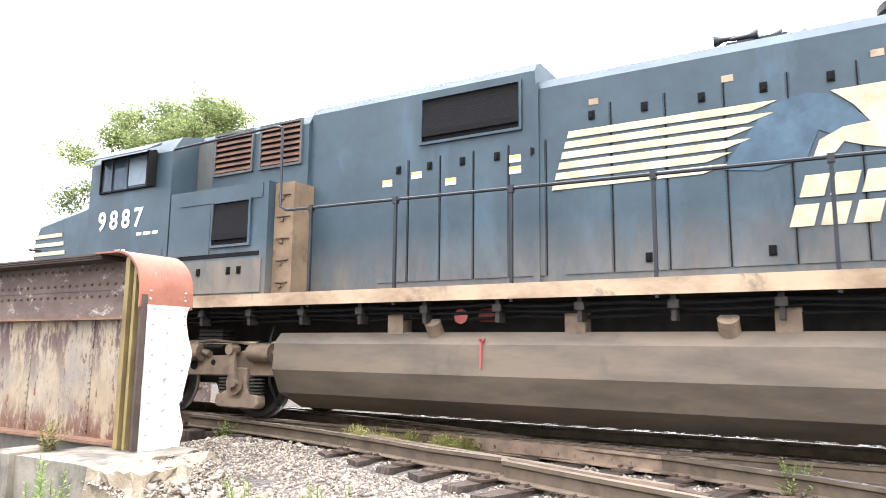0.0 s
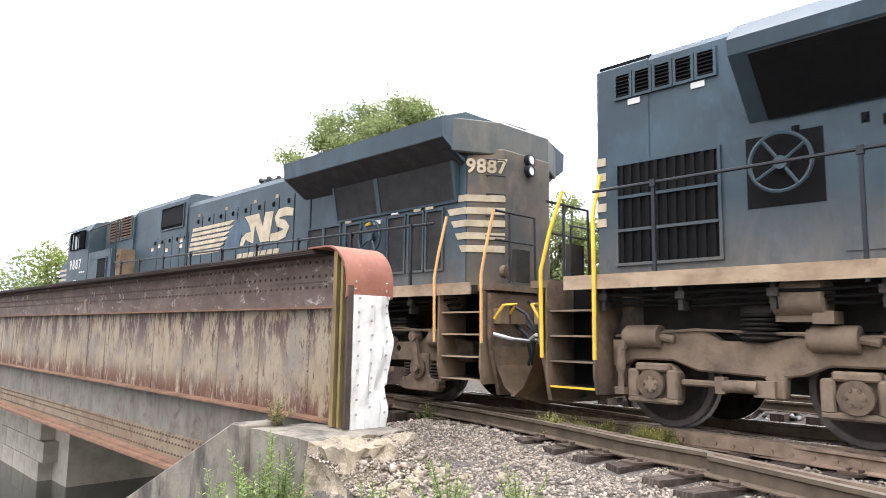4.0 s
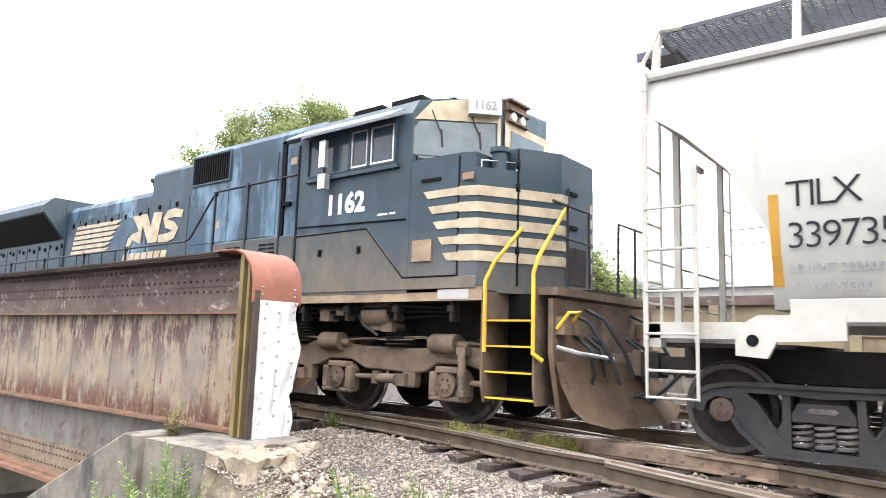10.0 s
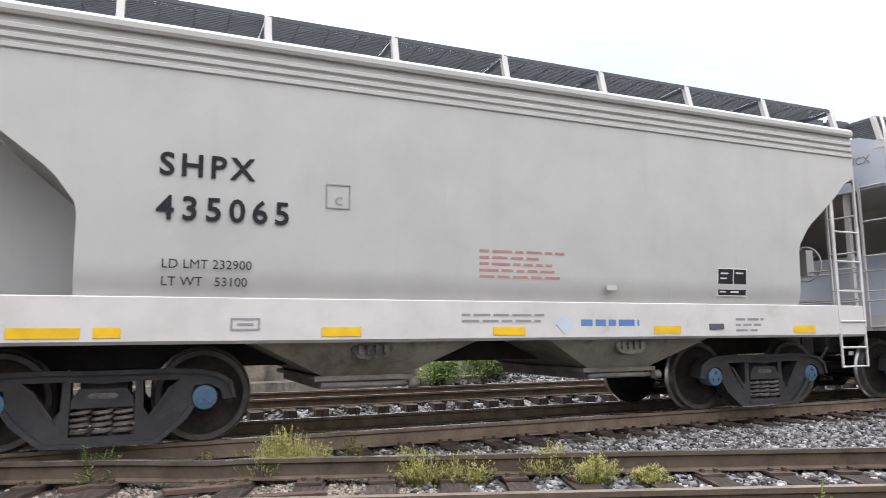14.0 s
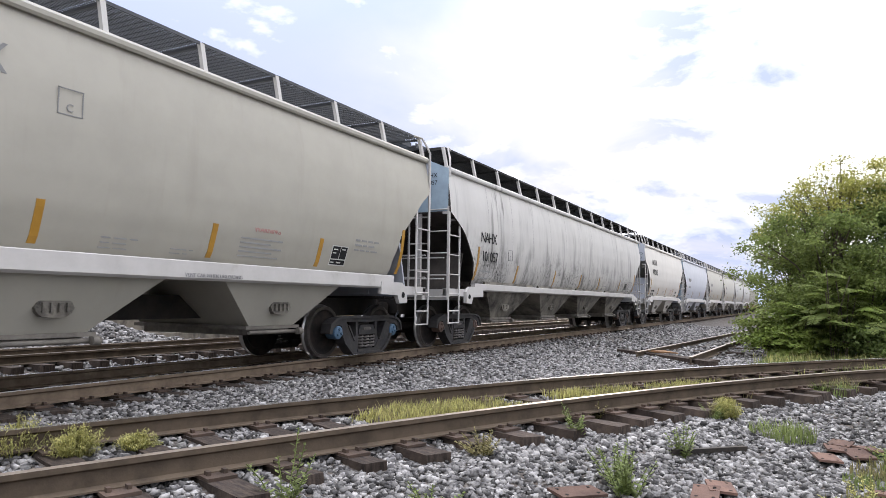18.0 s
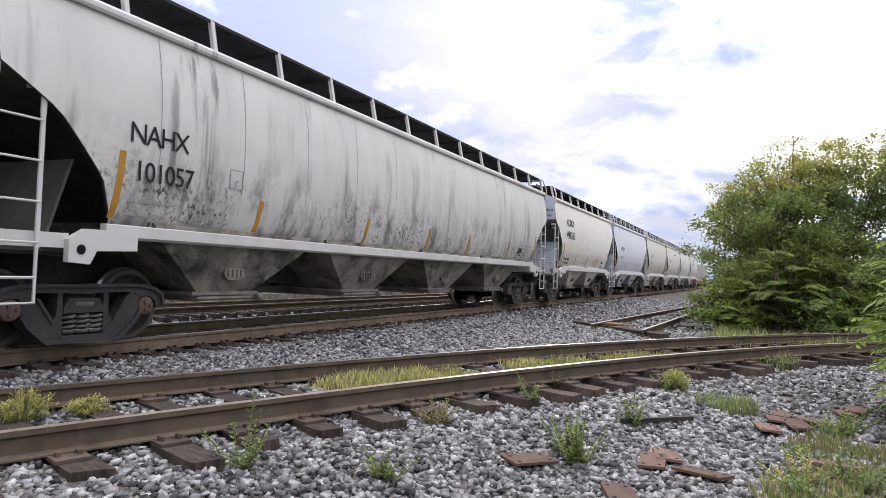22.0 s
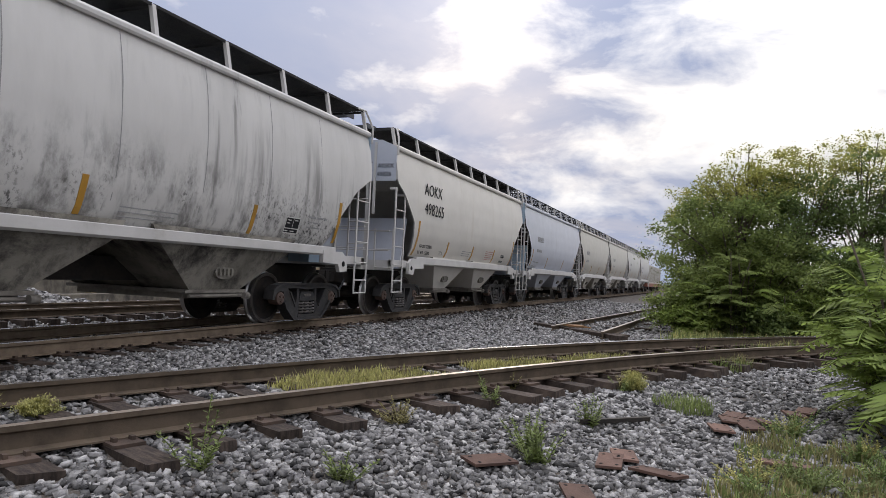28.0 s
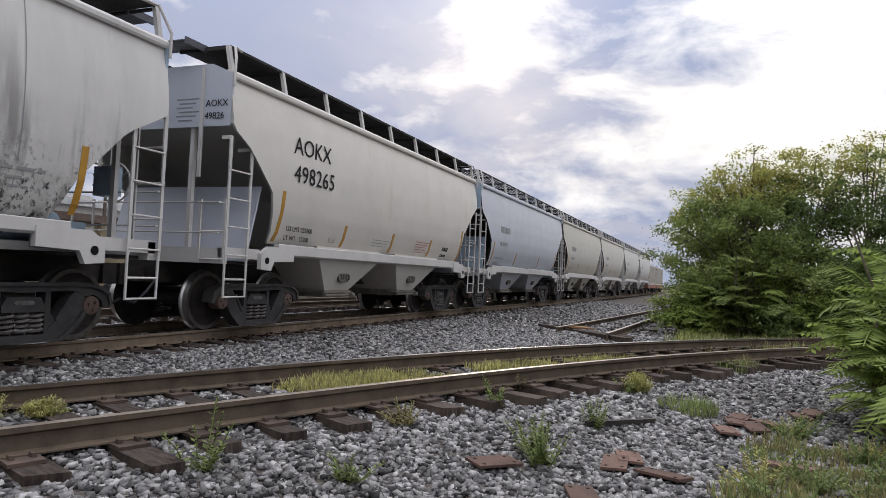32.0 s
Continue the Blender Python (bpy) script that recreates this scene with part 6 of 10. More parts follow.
    # the cars behind
    for n, (u, paint, end) in enumerate(((100.45, "lilac_grey", "end_blue"), (112.75, "cream_grey", "soot"), (124.60, "cream_grey", "cream_grey"), (136.45, "tan_grey", "light_grey"), (148.3, "light_grey", "light_grey"))):
        car, L = hopper_car(u, u + 11.45 if n else u + 11.9, ["pale lilac grey covered hopper car with a blue end", "cream grey covered hopper car with a dark end", "cream grey covered hopper car", "cream covered hopper car far down the line", "light grey covered hopper car far down the line"][n], paint, end, "white_sill", 2, sill=(1.20, 1.42), walk_z=4.34, detail=False, board="mesh_dark", ribs=False, ends=((3.08, 0), (2.84, 0.4), (2.23, 1.05), (1.42, 1.25)), pocket=1.3)
        bars("reporting_mark", -L + 2.0, -L + 3.1, 2.75, 2, 0.26, 0.16, ys(2.6) - 0.01, "grey_letter", car, 30 + n)
        bars("load_limit", -L + 1.7, -L + 2.7, 1.75, 2, 0.09, 0.07, ys(1.7) - 0.012, "grey_letter", car, 40 + n)
        stripes(car, [-L + 1.4, L - 1.3], 1.5, 2.2, "curved")
        stripes(car, [-L + 4.2, L - 4.2], 1.5, 1.95, "curved")


build_hoppers()
# ---- locomotives ----
HOOD = 1.0


def panel(name, o, x0, x1, z0, z1, y, mat, parent, proud=0.012, label="", bevel=0.004):
    return part(name, box(B(), x0 + o, x1 + o, y - proud, y + 0.01, z0, z1), mat, parent, label, bevel)


def latch(o, x, z, y, parent):
    mesh = shared("latch", lambda: mesh_of(box(box(B(), -0.035, 0.035, -0.012, 0.005, -0.05, 0.05), -0.015, 0.015, -0.03, 0.0, -0.035, 0.03), "latch", "loco_dark"))
    part("latch", mesh, "", parent, at=(x + o, y, z))


def louvre(name, o, x0, x1, z0, z1, y, n, parent, slat="loco_dark", frame_mat="navy", upright=False, label="", back="loco_dark"):
    """A framed vent with separate slats over a dark back."""
    v = part(name, box(B(), x0 + o, x1 + o, y - 0.004, y + 0.02, z0, z1), back, parent, label)
    bm = B()
    t = 0.035
    for a in ((x0, x1, z0 - t, z0), (x0, x1, z1, z1 + t), (x0 - t, x0, z0 - t, z1 + t), (x1, x1 + t, z0 - t, z1 + t)):
        box(bm, a[0] + o, a[1] + o, y - 0.03, y + 0.01, a[2], a[3])
    part("vent_frame", bm, frame_mat, v)
    for k in range(n):
        if upright:
            x = x0 + (x1 - x0) * (k + 0.5) / n
            m = shared(f"up{z1 - z0:.3f}{(x1 - x0) / n:.3f}{slat}", lambda: mesh_of(box(B(), -0.2 * (x1 - x0) / n, 0.2 * (x1 - x0) / n, -0.03, 0.0, 0, z1 - z0), "slat", slat))
            part("slat", m, "", v, at=(x + o, y, z0))
        else:
            z = z0 + (z1 - z0) * (k + 0.5) / n
            h = (z1 - z0) / n
            m = shared(f"fl{x1 - x0:.3f}{h:.3f}{slat}", lambda: mesh_of(prism(B(), [(-0.004, h * 0.35), (-0.035, -h * 0.25), (-0.035, -h * 0.38), (-0.004, h * 0.2)], 0, x1 - x0, "x"), "slat", slat))
            part("slat", m, "", v, at=(x0 + o, y, z))
    return v


def hood_section(name, o, x0, x1, top, half, parent, mat="navy", chamfer=0.28, z0=1.66, label=""):
    bm = B()
    c = chamfer
    prism(bm, [(-half, z0), (half, z0), (half, top - c), (half - c * 0.45, top - c * 0.3), (half - c * 1.4, top), (-half + c * 1.4, top), (-half + c * 0.45, top - c * 0.3), (-half, top - c)], x0 + o, x1 + o, "x")
    return part(name, bm, mat, parent, label, 0.012)


def handrail(o, pts, posts, parent, mat="black_pipe", y=-1.50, base=1.70, r=0.020, label=""):
    bm = B()
    pipe(bm, [(p[0] + o, p[2] if len(p) > 2 else y, p[1]) for p in pts], r, 7)
    rail = part("handrail", bm, mat, parent, label)
    for x in posts:
        z = float(np.interp(x, [p[0] for p in pts], [p[1] for p in pts]))
        bm = B()
        box(bm, x + o - 0.018, x + o + 0.018, y - 0.018, y + 0.018, base - 0.18, z)
        box(bm, x + o - 0.03, x + o + 0.03, y - 0.03, y + 0.03, z - 0.05, z + 0.03)
        part("stanchion", bm, mat, rail, "", 0.004)


def steps(o, x0, x1, parent, side_mat, z_low=0.36, z_top=1.66, n=4, nose_mat="yellow", y0=-1.52, y1=-0.95, low_mat=""):
    bm = B()
    for x in (x0, x1 - 0.03):
        prism(bm, [(y0 + 0.05, z_low), (y1, z_low), (y1, z_top), (y0, z_top), (y0, z_low + 0.2)], x + o, x + o + 0.03, "x")
    well = part("step_well", bm, side_mat, parent)
    part("step_back", box(B(), x0 + o, x1 + o, y1 - 0.02, y1 + 0.01, z_low, z_top), "loco_dark", well)
    for k in range(n):
        z = z_low + 0.04 + (z_top - z_low - 0.1) * k / n
        bm = B()
        box(bm, x0 + o + 0.03, x1 + o - 0.03, y0 + 0.08, y1, z, z + 0.025)
        part("step_tread", bm, "dark_steel", well)
        bm = B()
        box(bm, x0 + o + 0.03, x1 + o - 0.03, y0 + 0.055, y0 + 0.082, z, z + 0.022)
        part("step_edge", bm, low_mat if low_mat and k == 0 else nose_mat, well)


def loco_truck(o, axles, parent, style, mat="dusty", r=0.535):
    """A three-axle truck: beam, pedestals, springs, brake cylinders; the wheelsets turn."""
    a, b, c = axles
    for side in (-1, 1):
        bm = B()
        y0, y1 = side * 1.13, side * 0.97
        e = 1.02 if style == "pedestal" else 0.62
        if style == "pedestal":
            prism(bm, [(a - e, 0.62), (a - e, 0.92), (a - 0.2, 0.98), (a + 0.4, 0.86), (b - 0.75, 0.86), (b - 0.5, 1.0), (b + 0.5, 1.0), (b + 0.75, 0.88), (c - 0.4, 0.88), (c + 0.2, 0.98), (c + e, 0.92), (c + e, 0.62), (c + 0.3, 0.60), (b + 0.5, 0.58), (b - 0.5, 0.58), (a - 0.3, 0.60)], y0, y1)
        else:
            prism(bm, [(a - 0.72, 0.68), (a - 0.72, 0.92), (a - 0.42, 0.96), (a - 0.38, 1.10), (a + 0.58, 1.10), (a + 0.75, 0.99), (b - 0.80, 0.97), (b - 0.50, 1.04), (b - 0.10, 1.0), (b + 0.40, 0.96), (c - 0.50, 0.95), (c - 0.10, 1.0), (c + 0.48, 0.98), (c + 0.48, 0.70), (c + 0.22, 0.76), (c - 0.22, 0.76), (c - 0.42, 0.64), (c - 0.60, 0.62), (c - 0.62, 0.42), (c - 0.80, 0.42), (c - 0.82, 0.62), (b + 0.5, 0.64), (b + 0.22, 0.76), (b - 0.22, 0.76), (b - 0.45, 0.66), (b - 0.62, 0.64), (b - 0.64, 0.42), (b - 0.80, 0.42), (b - 0.82, 0.63), (a + 0.5, 0.66), (a + 0.22, 0.76), (a - 0.25, 0.76), (a - 0.45, 0.66)], y0, y1)
        bmesh.ops.translate(bm, vec=(o, 0, 0), verts=bm.verts)
        fr = part("truck_frame", bm, mat, parent, "", 0.02)
        for x in axles:
            bm = B()
            yb0, yb1 = side * 1.20, side * 1.02
            if style == "pedestal":
                prism(bm, [(x - 0.42, 0.22), (x - 0.36, 0.16), (x + 0.36, 0.16), (x + 0.42, 0.22), (x + 0.40, 0.34), (x + 0.20, 0.40), (x + 0.18, 0.72), (x - 0.18, 0.72), (x - 0.20, 0.40), (x - 0.40, 0.34)], yb0, yb1)
            else:
                # a squared housing, open round the bearing, with a foot and a link bar
                prism(bm, [(x - 0.30, 0.36), (x - 0.22, 0.30), (x + 0.26, 0.30), (x + 0.30, 0.34), (x + 0.30, 0.62), (x + 0.20, 0.72), (x - 0.18, 0.72), (x - 0.26, 0.64), (x - 0.30, 0.64)], side * 1.12, side * 1.0)
                for q0, q1, r0, r1 in ((-0.30, -0.17, 0.34, 0.66), (0.17, 0.30, 0.34, 0.66), (-0.30, 0.30, 0.29, 0.36), (-0.20, 0.20, 0.64, 0.73)):
                    box(bm, x + q0, x + q1, min(side * 1.21, side * 1.05), max(side * 1.21, side * 1.05), r0, r1)
                box(bm, x + 0.30, x + 0.72, min(side * 1.14, side * 1.08), max(side * 1.14, side * 1.08), 0.50, 0.57)
            bmesh.ops.translate(bm, vec=(o, 0, 0), verts=bm.verts)
            part("journal_box", bm, mat, fr, "", 0.02)
            part("journal_cap", lathe(B(), [(0.0, side * 1.245), (0.085, side * 1.24), (0.12, side * 1.225), (0.13, side * 1.19)] if side > 0 else [(0.13, -1.19), (0.12, -1.225), (0.085, -1.24), (0.0, -1.245)], 18, "y", (x + o, 0, 0.50)), mat, fr)
            if side < 0:
                bm = B()
                for k in range(6):
                    a2 = k * 1.047
                    rod(bm, (x + 0.075 * math.cos(a2) + o, -1.262, 0.50 + 0.075 * math.sin(a2)), (x + 0.075 * math.cos(a2) + o, -1.23, 0.50 + 0.075 * math.sin(a2)), 0.018, 6)
                lathe(bm, [(0.13, -1.24), (0.155, -1.24), (0.155, -1.19)], 20, "y", (x + o, 0, 0.50))
                part("cap_ring", bm, "brown_grime", fr)
                for dx in ((-0.30, 0.30) if style == "pedestal" else ()):
                    bm = B()
                    for k in range(5):
                        lathe(bm, [(0.10, 0.0), (0.115, 0.012), (0.10, 0.03)], 14, "z", (x + dx + o, -1.09, 0.36 + k * 0.045))
                    part("spring", bm, "dark_steel", fr)
        if side < 0:
            for x in (a - 0.52, b + 0.95, c + 0.45) if style == "pedestal" else (a - 0.10, b - 0.15, c - 0.06):
                bm = B()
                zc = 0.93 if style == "pedestal" else 1.02
                rod(bm, (x - 0.20 + o, -1.16, zc), (x + 0.20 + o, -1.16, zc), 0.13, 14)
                rod(bm, (x - 0.24 + o, -1.16, zc), (x - 0.20 + o, -1.16, zc), 0.10, 12)
                rod(bm, (x + 0.20 + o, -1.16, zc), (x + 0.36 + o, -1.16, zc - 0.03), 0.045, 8)
                part("brake_cylinder", bm, mat, fr, "", 0.0)
            if style == "pedestal":
                for x in (a, c):
                    bm = B()
                    prism(bm, [(x - 0.12 + o, 0.98), (x - 0.02 + o, 1.0), (x + 0.06 + o, 0.52), (x - 0.02 + o, 0.50)], -1.27, -1.22)
                    rod(bm, (x - 0.07 + o, -1.30, 0.97), (x - 0.07 + o, -1.14, 0.97), 0.075, 12)
                    rod(bm, (x + 0.02 + o, -1.30, 0.51), (x + 0.02 + o, -1.2, 0.51), 0.06, 12)
                    part("damper_link", bm, mat, fr, "", 0.006)
            for x in ((a + b) / 2, (b + c) / 2) if style != "pedestal" else ():
                bm = B()
                rod(bm, (x - 0.20 + o, -1.19, 0.53), (x + 0.14 + o, -1.19, 0.53), 0.065, 10)
                box(bm, x - 0.28 + o, x - 0.18 + o, -1.23, -1.13, 0.45, 0.62)
                box(bm, x + 0.10 + o, x + 0.30 + o, -1.20, -1.12, 0.44, 0.60)
                part("brake_rigging", bm, mat, fr, "", 0.01)
            for x in (a - 0.36, c + 0.27) if style != "pedestal" else ():
                bm = B()
                rod(bm, (x + o, -1.24, 0.62), (x + o, -1.24, 0.90), 0.055, 10)
                rod(bm, (x + o, -1.24, 0.42), (x + o, -1.24, 0.62), 0.035, 8)
                box(bm, x - 0.07 + o, x + 0.07 + o, -1.28, -1.12, 0.88, 0.98)
                box(bm, x - 0.06 + o, x + 0.06 + o, -1.28, -1.12, 0.37, 0.45)
                part("damper", bm, mat, fr, "", 0.006)
            bm = B()
            pipe(bm, [(a - 0.5 + o, -1.12, 1.02), (a + 0.5 + o, -1.16, 1.10), (b + o, -1.15, 1.04), (c - 0.5 + o, -1.16, 1.10), (c + 0.5 + o, -1.12, 1.02)], 0.016, 6)
            part("sand_pipe", bm, mat, fr)
            bm = B()
            for x in (a - 0.48, c + 0.48):
                pipe(bm, [(x + o, -1.0, 1.3), (x + o, -1.12, 0.9), (x + 0.02 + o, -1.05, 0.5), (x + o, -0.85, 0.2)], 0.02, 6)
            part("sand_hose", bm, "black_pipe", fr)
            if style == "pedestal":
                for x, z, r in ((b + 0.95, 0.74, 0.075), (b + 1.35, 0.78, 0.045), (b - 0.72, 0.76, 0.06), (a + 0.75, 0.76, 0.05)):
                    part("frame_hole", lathe(B(), [(0.0, -1.134), (r, -1.134), (r, -1.10)], 14, "y", (x + o, 0, z)), "loco_dark", fr)
                for k in range(22):
                    q = k / 21
                    part("chain_link", shared("link", lambda: mesh_of(pipe(B(), [(-0.02, 0, 0), (0, 0, 0.012), (0.02, 0, 0), (0, 0, -0.012), (-0.02, 0, 0)], 0.006, 5), "chain_link", mat)), "", fr, at=pose(a + 0.35 + 1.15 * q + o, -1.20, 0.98 - 0.5 * q * (1 - q) + 0.28 * q, 90 * (k % 2), 0, 0))
                bm = B()
                for k in range(5):
                    box(bm, b + 1.05 + o, b + 1.55 + o, -1.16, -0.9, 1.0 + 0.055 * k, 1.035 + 0.055 * k)
                part("rubber_pad", bm, "dark_steel", fr, "", 0.006)
            bm = B()
            if style == "pedestal":
                box(bm, b - 0.12 + o, b + 0.12 + o, -1.1, -0.9, 0.9, 1.06)
            else:
                for k in range(6):
                    lathe(bm, [(0.19, 0.0), (0.215, 0.016), (0.19, 0.034)], 16, "z", (b - 0.85 + o, -1.06, 1.0 + k * 0.046))
                box(bm, b - 1.0 + o, b - 0.70 + o, -1.2, -0.9, 1.27, 1.34)
                for k in range(5):
                    lathe(bm, [(0.19, 0.0), (0.215, 0.016), (0.19, 0.034)], 16, "z", (b + 1.10 + o, -1.06, 0.98 + k * 0.046))
            part("bolster_support", bm, "dark_steel", fr)
    bm = B()
    box(bm, a - 0.5 + o, c + 0.5 + o, -0.6, 0.6, 0.45, 1.05)
    part("traction_motor", bm, "dark_steel", parent)
    for x in axles:
        wheelset(parent, (x + o, 0, 0.535), 0.535)



def speed_lines(o, x0, z0, parent, y, scale=1.0):
    """The cream band emblem: six lines with torn ends, a blue head, a slanted block, a curled band, and two rows of slanted marks below."""
    h = 0.080 * scale
    for k in range(6):
        z = z0 - k * 0.117 * scale
        xl = x0 - 0.038 * k * scale
        xr = x0 + (2.16 - 0.11 * k + (0.07 if k % 2 else 0)) * scale
        em = B()
        prism(em, [(xl + o, z - h), (xr - 0.24 * scale + o, z - h), (xr - 0.12 * scale + o, z - h * 0.55), (xr + o, z - h * 0.1), (xr - 0.08 * scale + o, z), (xl + 0.02 + o, z)], y - 0.004, y + 0.004)
        part("emblem_line", em, "cream", parent)

    def flat(name, pts, mat, out):
        part(name, prism(B(), [(x0 + px * scale + o, z0 + pz * scale) for px, pz in pts], y - out, y + 0.004), mat, parent)
    flat("emblem_head", [(1.62, -0.64), (1.95, -0.22), (2.12, -0.03), (2.42, 0.02), (2.60, -0.02), (2.80, -0.20), (3.00, -0.42), (2.92, -0.56), (2.72, -0.48), (2.50, -0.36), (2.38, -0.62), (2.0, -0.70)], "emblem_blue", 0.003)
    flat("emblem_block", [(2.62, 0.01), (3.21, 0.02), (3.40, -0.28), (3.49, 0.02), (3.82, 0.0), (3.67, -0.61), (3.33, -0.61), (3.08, -0.22), (3.04, -0.40), (3.02, -0.60), (2.86, -0.56), (2.70, -0.50), (2.60, -0.62), (2.44, -0.62), (2.50, -0.46), (2.70, -0.36), (2.92, -0.34), (2.80, -0.16)], "cream", 0.006)
    mid = [Vector(p) for p in ((4.57, -0.10), (4.30, -0.055), (4.05, -0.07), (3.96, -0.16), (4.02, -0.26), (4.24, -0.32), (4.36, -0.40), (4.28, -0.50), (4.05, -0.545), (3.72, -0.545))]
    rim = []
    for a, p in enumerate(mid):
        d = (mid[min(a + 1, len(mid) - 1)] - mid[max(a - 1, 0)]).normalized()
        rim.append((p, Vector((-d.y, d.x)) * (0.075 if a in (0, len(mid) - 1) else 0.09)))
    band = B()
    for (p, n), (q, m) in zip(rim, rim[1:]):
        prism(band, [(x0 + v.x * scale + o, z0 + v.y * scale) for v in (p + n, q + m, q - m, p - n)], y - 0.006, y + 0.004)
    part("emblem_band", band, "cream", parent)
    for n, xa, za, pitch in ((7, 2.30, -1.0, 0.255), (8, 2.20, -1.28, 0.262)):
        for k in range(n):
            x, z, w = x0 + (xa + k * pitch) * scale, z0 + za * scale, 0.205 * scale
            part("emblem_mark", prism(B(), [(x + o, z), (x + w + o, z), (x + w + 0.06 + o, z + 0.21 * scale), (x + 0.06 + o, z + 0.21 * scale)], y - 0.005, y + 0.004), "cream", parent)


M["emblem_blue"] = material("faded_blue_emblem_paint", (0.030, 0.056, 0.080), 0.5, second=(0.055, 0.092, 0.125), scale=3, bump=0.02)


def fuel_tank(o, x0, x1, parent, z0=0.20, z1=1.20, y=1.42):
    bm = B()
    prism(bm, [(-y + 0.12, z1), (-y, z1 - 0.14), (-y - 0.02, 0.72), (-y + 0.12, 0.42), (-0.85, z0), (0.85, z0), (y - 0.12, 0.42), (y + 0.02, 0.72), (y, z1 - 0.14), (y - 0.12, z1)], x0 + o, x1 + o, "x")
    t = part("fuel_tank", bm, "tank", parent, "dust-coated fuel tank", 0.02)
    for x in (x0 + 2.4, x0 + 5.6):
        bm = B()
        rod(bm, (x + o, -y + 0.2, z1 - 0.1), (x + o, -y + 0.05, z1 + 0.12), 0.10, 12)
        part("filler_cap", bm, "dusty", t)
    for x in (x0 + 1.85, x0 + 6.1, x0 + 4.1):
        bm = B()
        box(bm, x + o - 0.11, x + o + 0.11, -y + 0.1, -y + 0.3, z1 - 0.02, z1 + 0.22)
        part("tank_bracket", bm, "dusty", t, "", 0.01)
    bm = B()
    box(bm, x0 + 3.05 + o, x0 + 3.075 + o, -y - 0.03, -y + 0.02, 0.80, 1.12)
    box(bm, x0 + 3.03 + o, x0 + 3.10 + o, -y - 0.03, -y + 0.02, 1.10, 1.13)
    part("fuel_gauge", bm, "red", t)
    return t


def underframe(o, x0, x1, parent):
    bm = B()
    box(bm, x0 + o, x1 + o, -1.50, 1.50, 1.56, 1.68)
    box(bm, x0 + 0.6 + o, x1 - 0.6 + o, -0.75, 0.75, 1.10, 1.56)
    part("underframe", bm, "dark_steel", parent)
    bm = B()
    box(bm, x0 + o, x1 + o, -1.535, -1.50, 1.55, 1.715)
    part("sill_stripe", bm, "sill_tan", parent, "faded tan stripe along the sill")
    bm = B()
    box(bm, x0 + o, x1 + o, 1.50, 1.535, 1.55, 1.715)
    part("sill_stripe", bm, "sill_tan", parent)
    for z, y in ((1.50, -1.42), (1.44, -1.36), (1.38, -1.30)):
        pts = [(x + o, y, z - 0.03 * abs(math.sin(x * 2.1 + z * 9))) for x in np.arange(x0 + 0.3, x1 - 0.3, 0.4)]
        part("sill_pipe", pipe(B(), pts, 0.018, 6), "loco_dark", parent)
    hang = shared("hanger", lambda: mesh_of(box(box(B(), -0.025, 0.025, -1.46, -1.30, 1.30, 1.56), -0.05, 0.05, -1.48, -1.44, 1.42, 1.50), "pipe_hanger", "dark_steel"))
    x = x0 + 0.5
    while x < x1 - 0.4:
        part("pipe_hanger", hang, "", parent, at=(x + o, 0, 0))
        x += 0.93


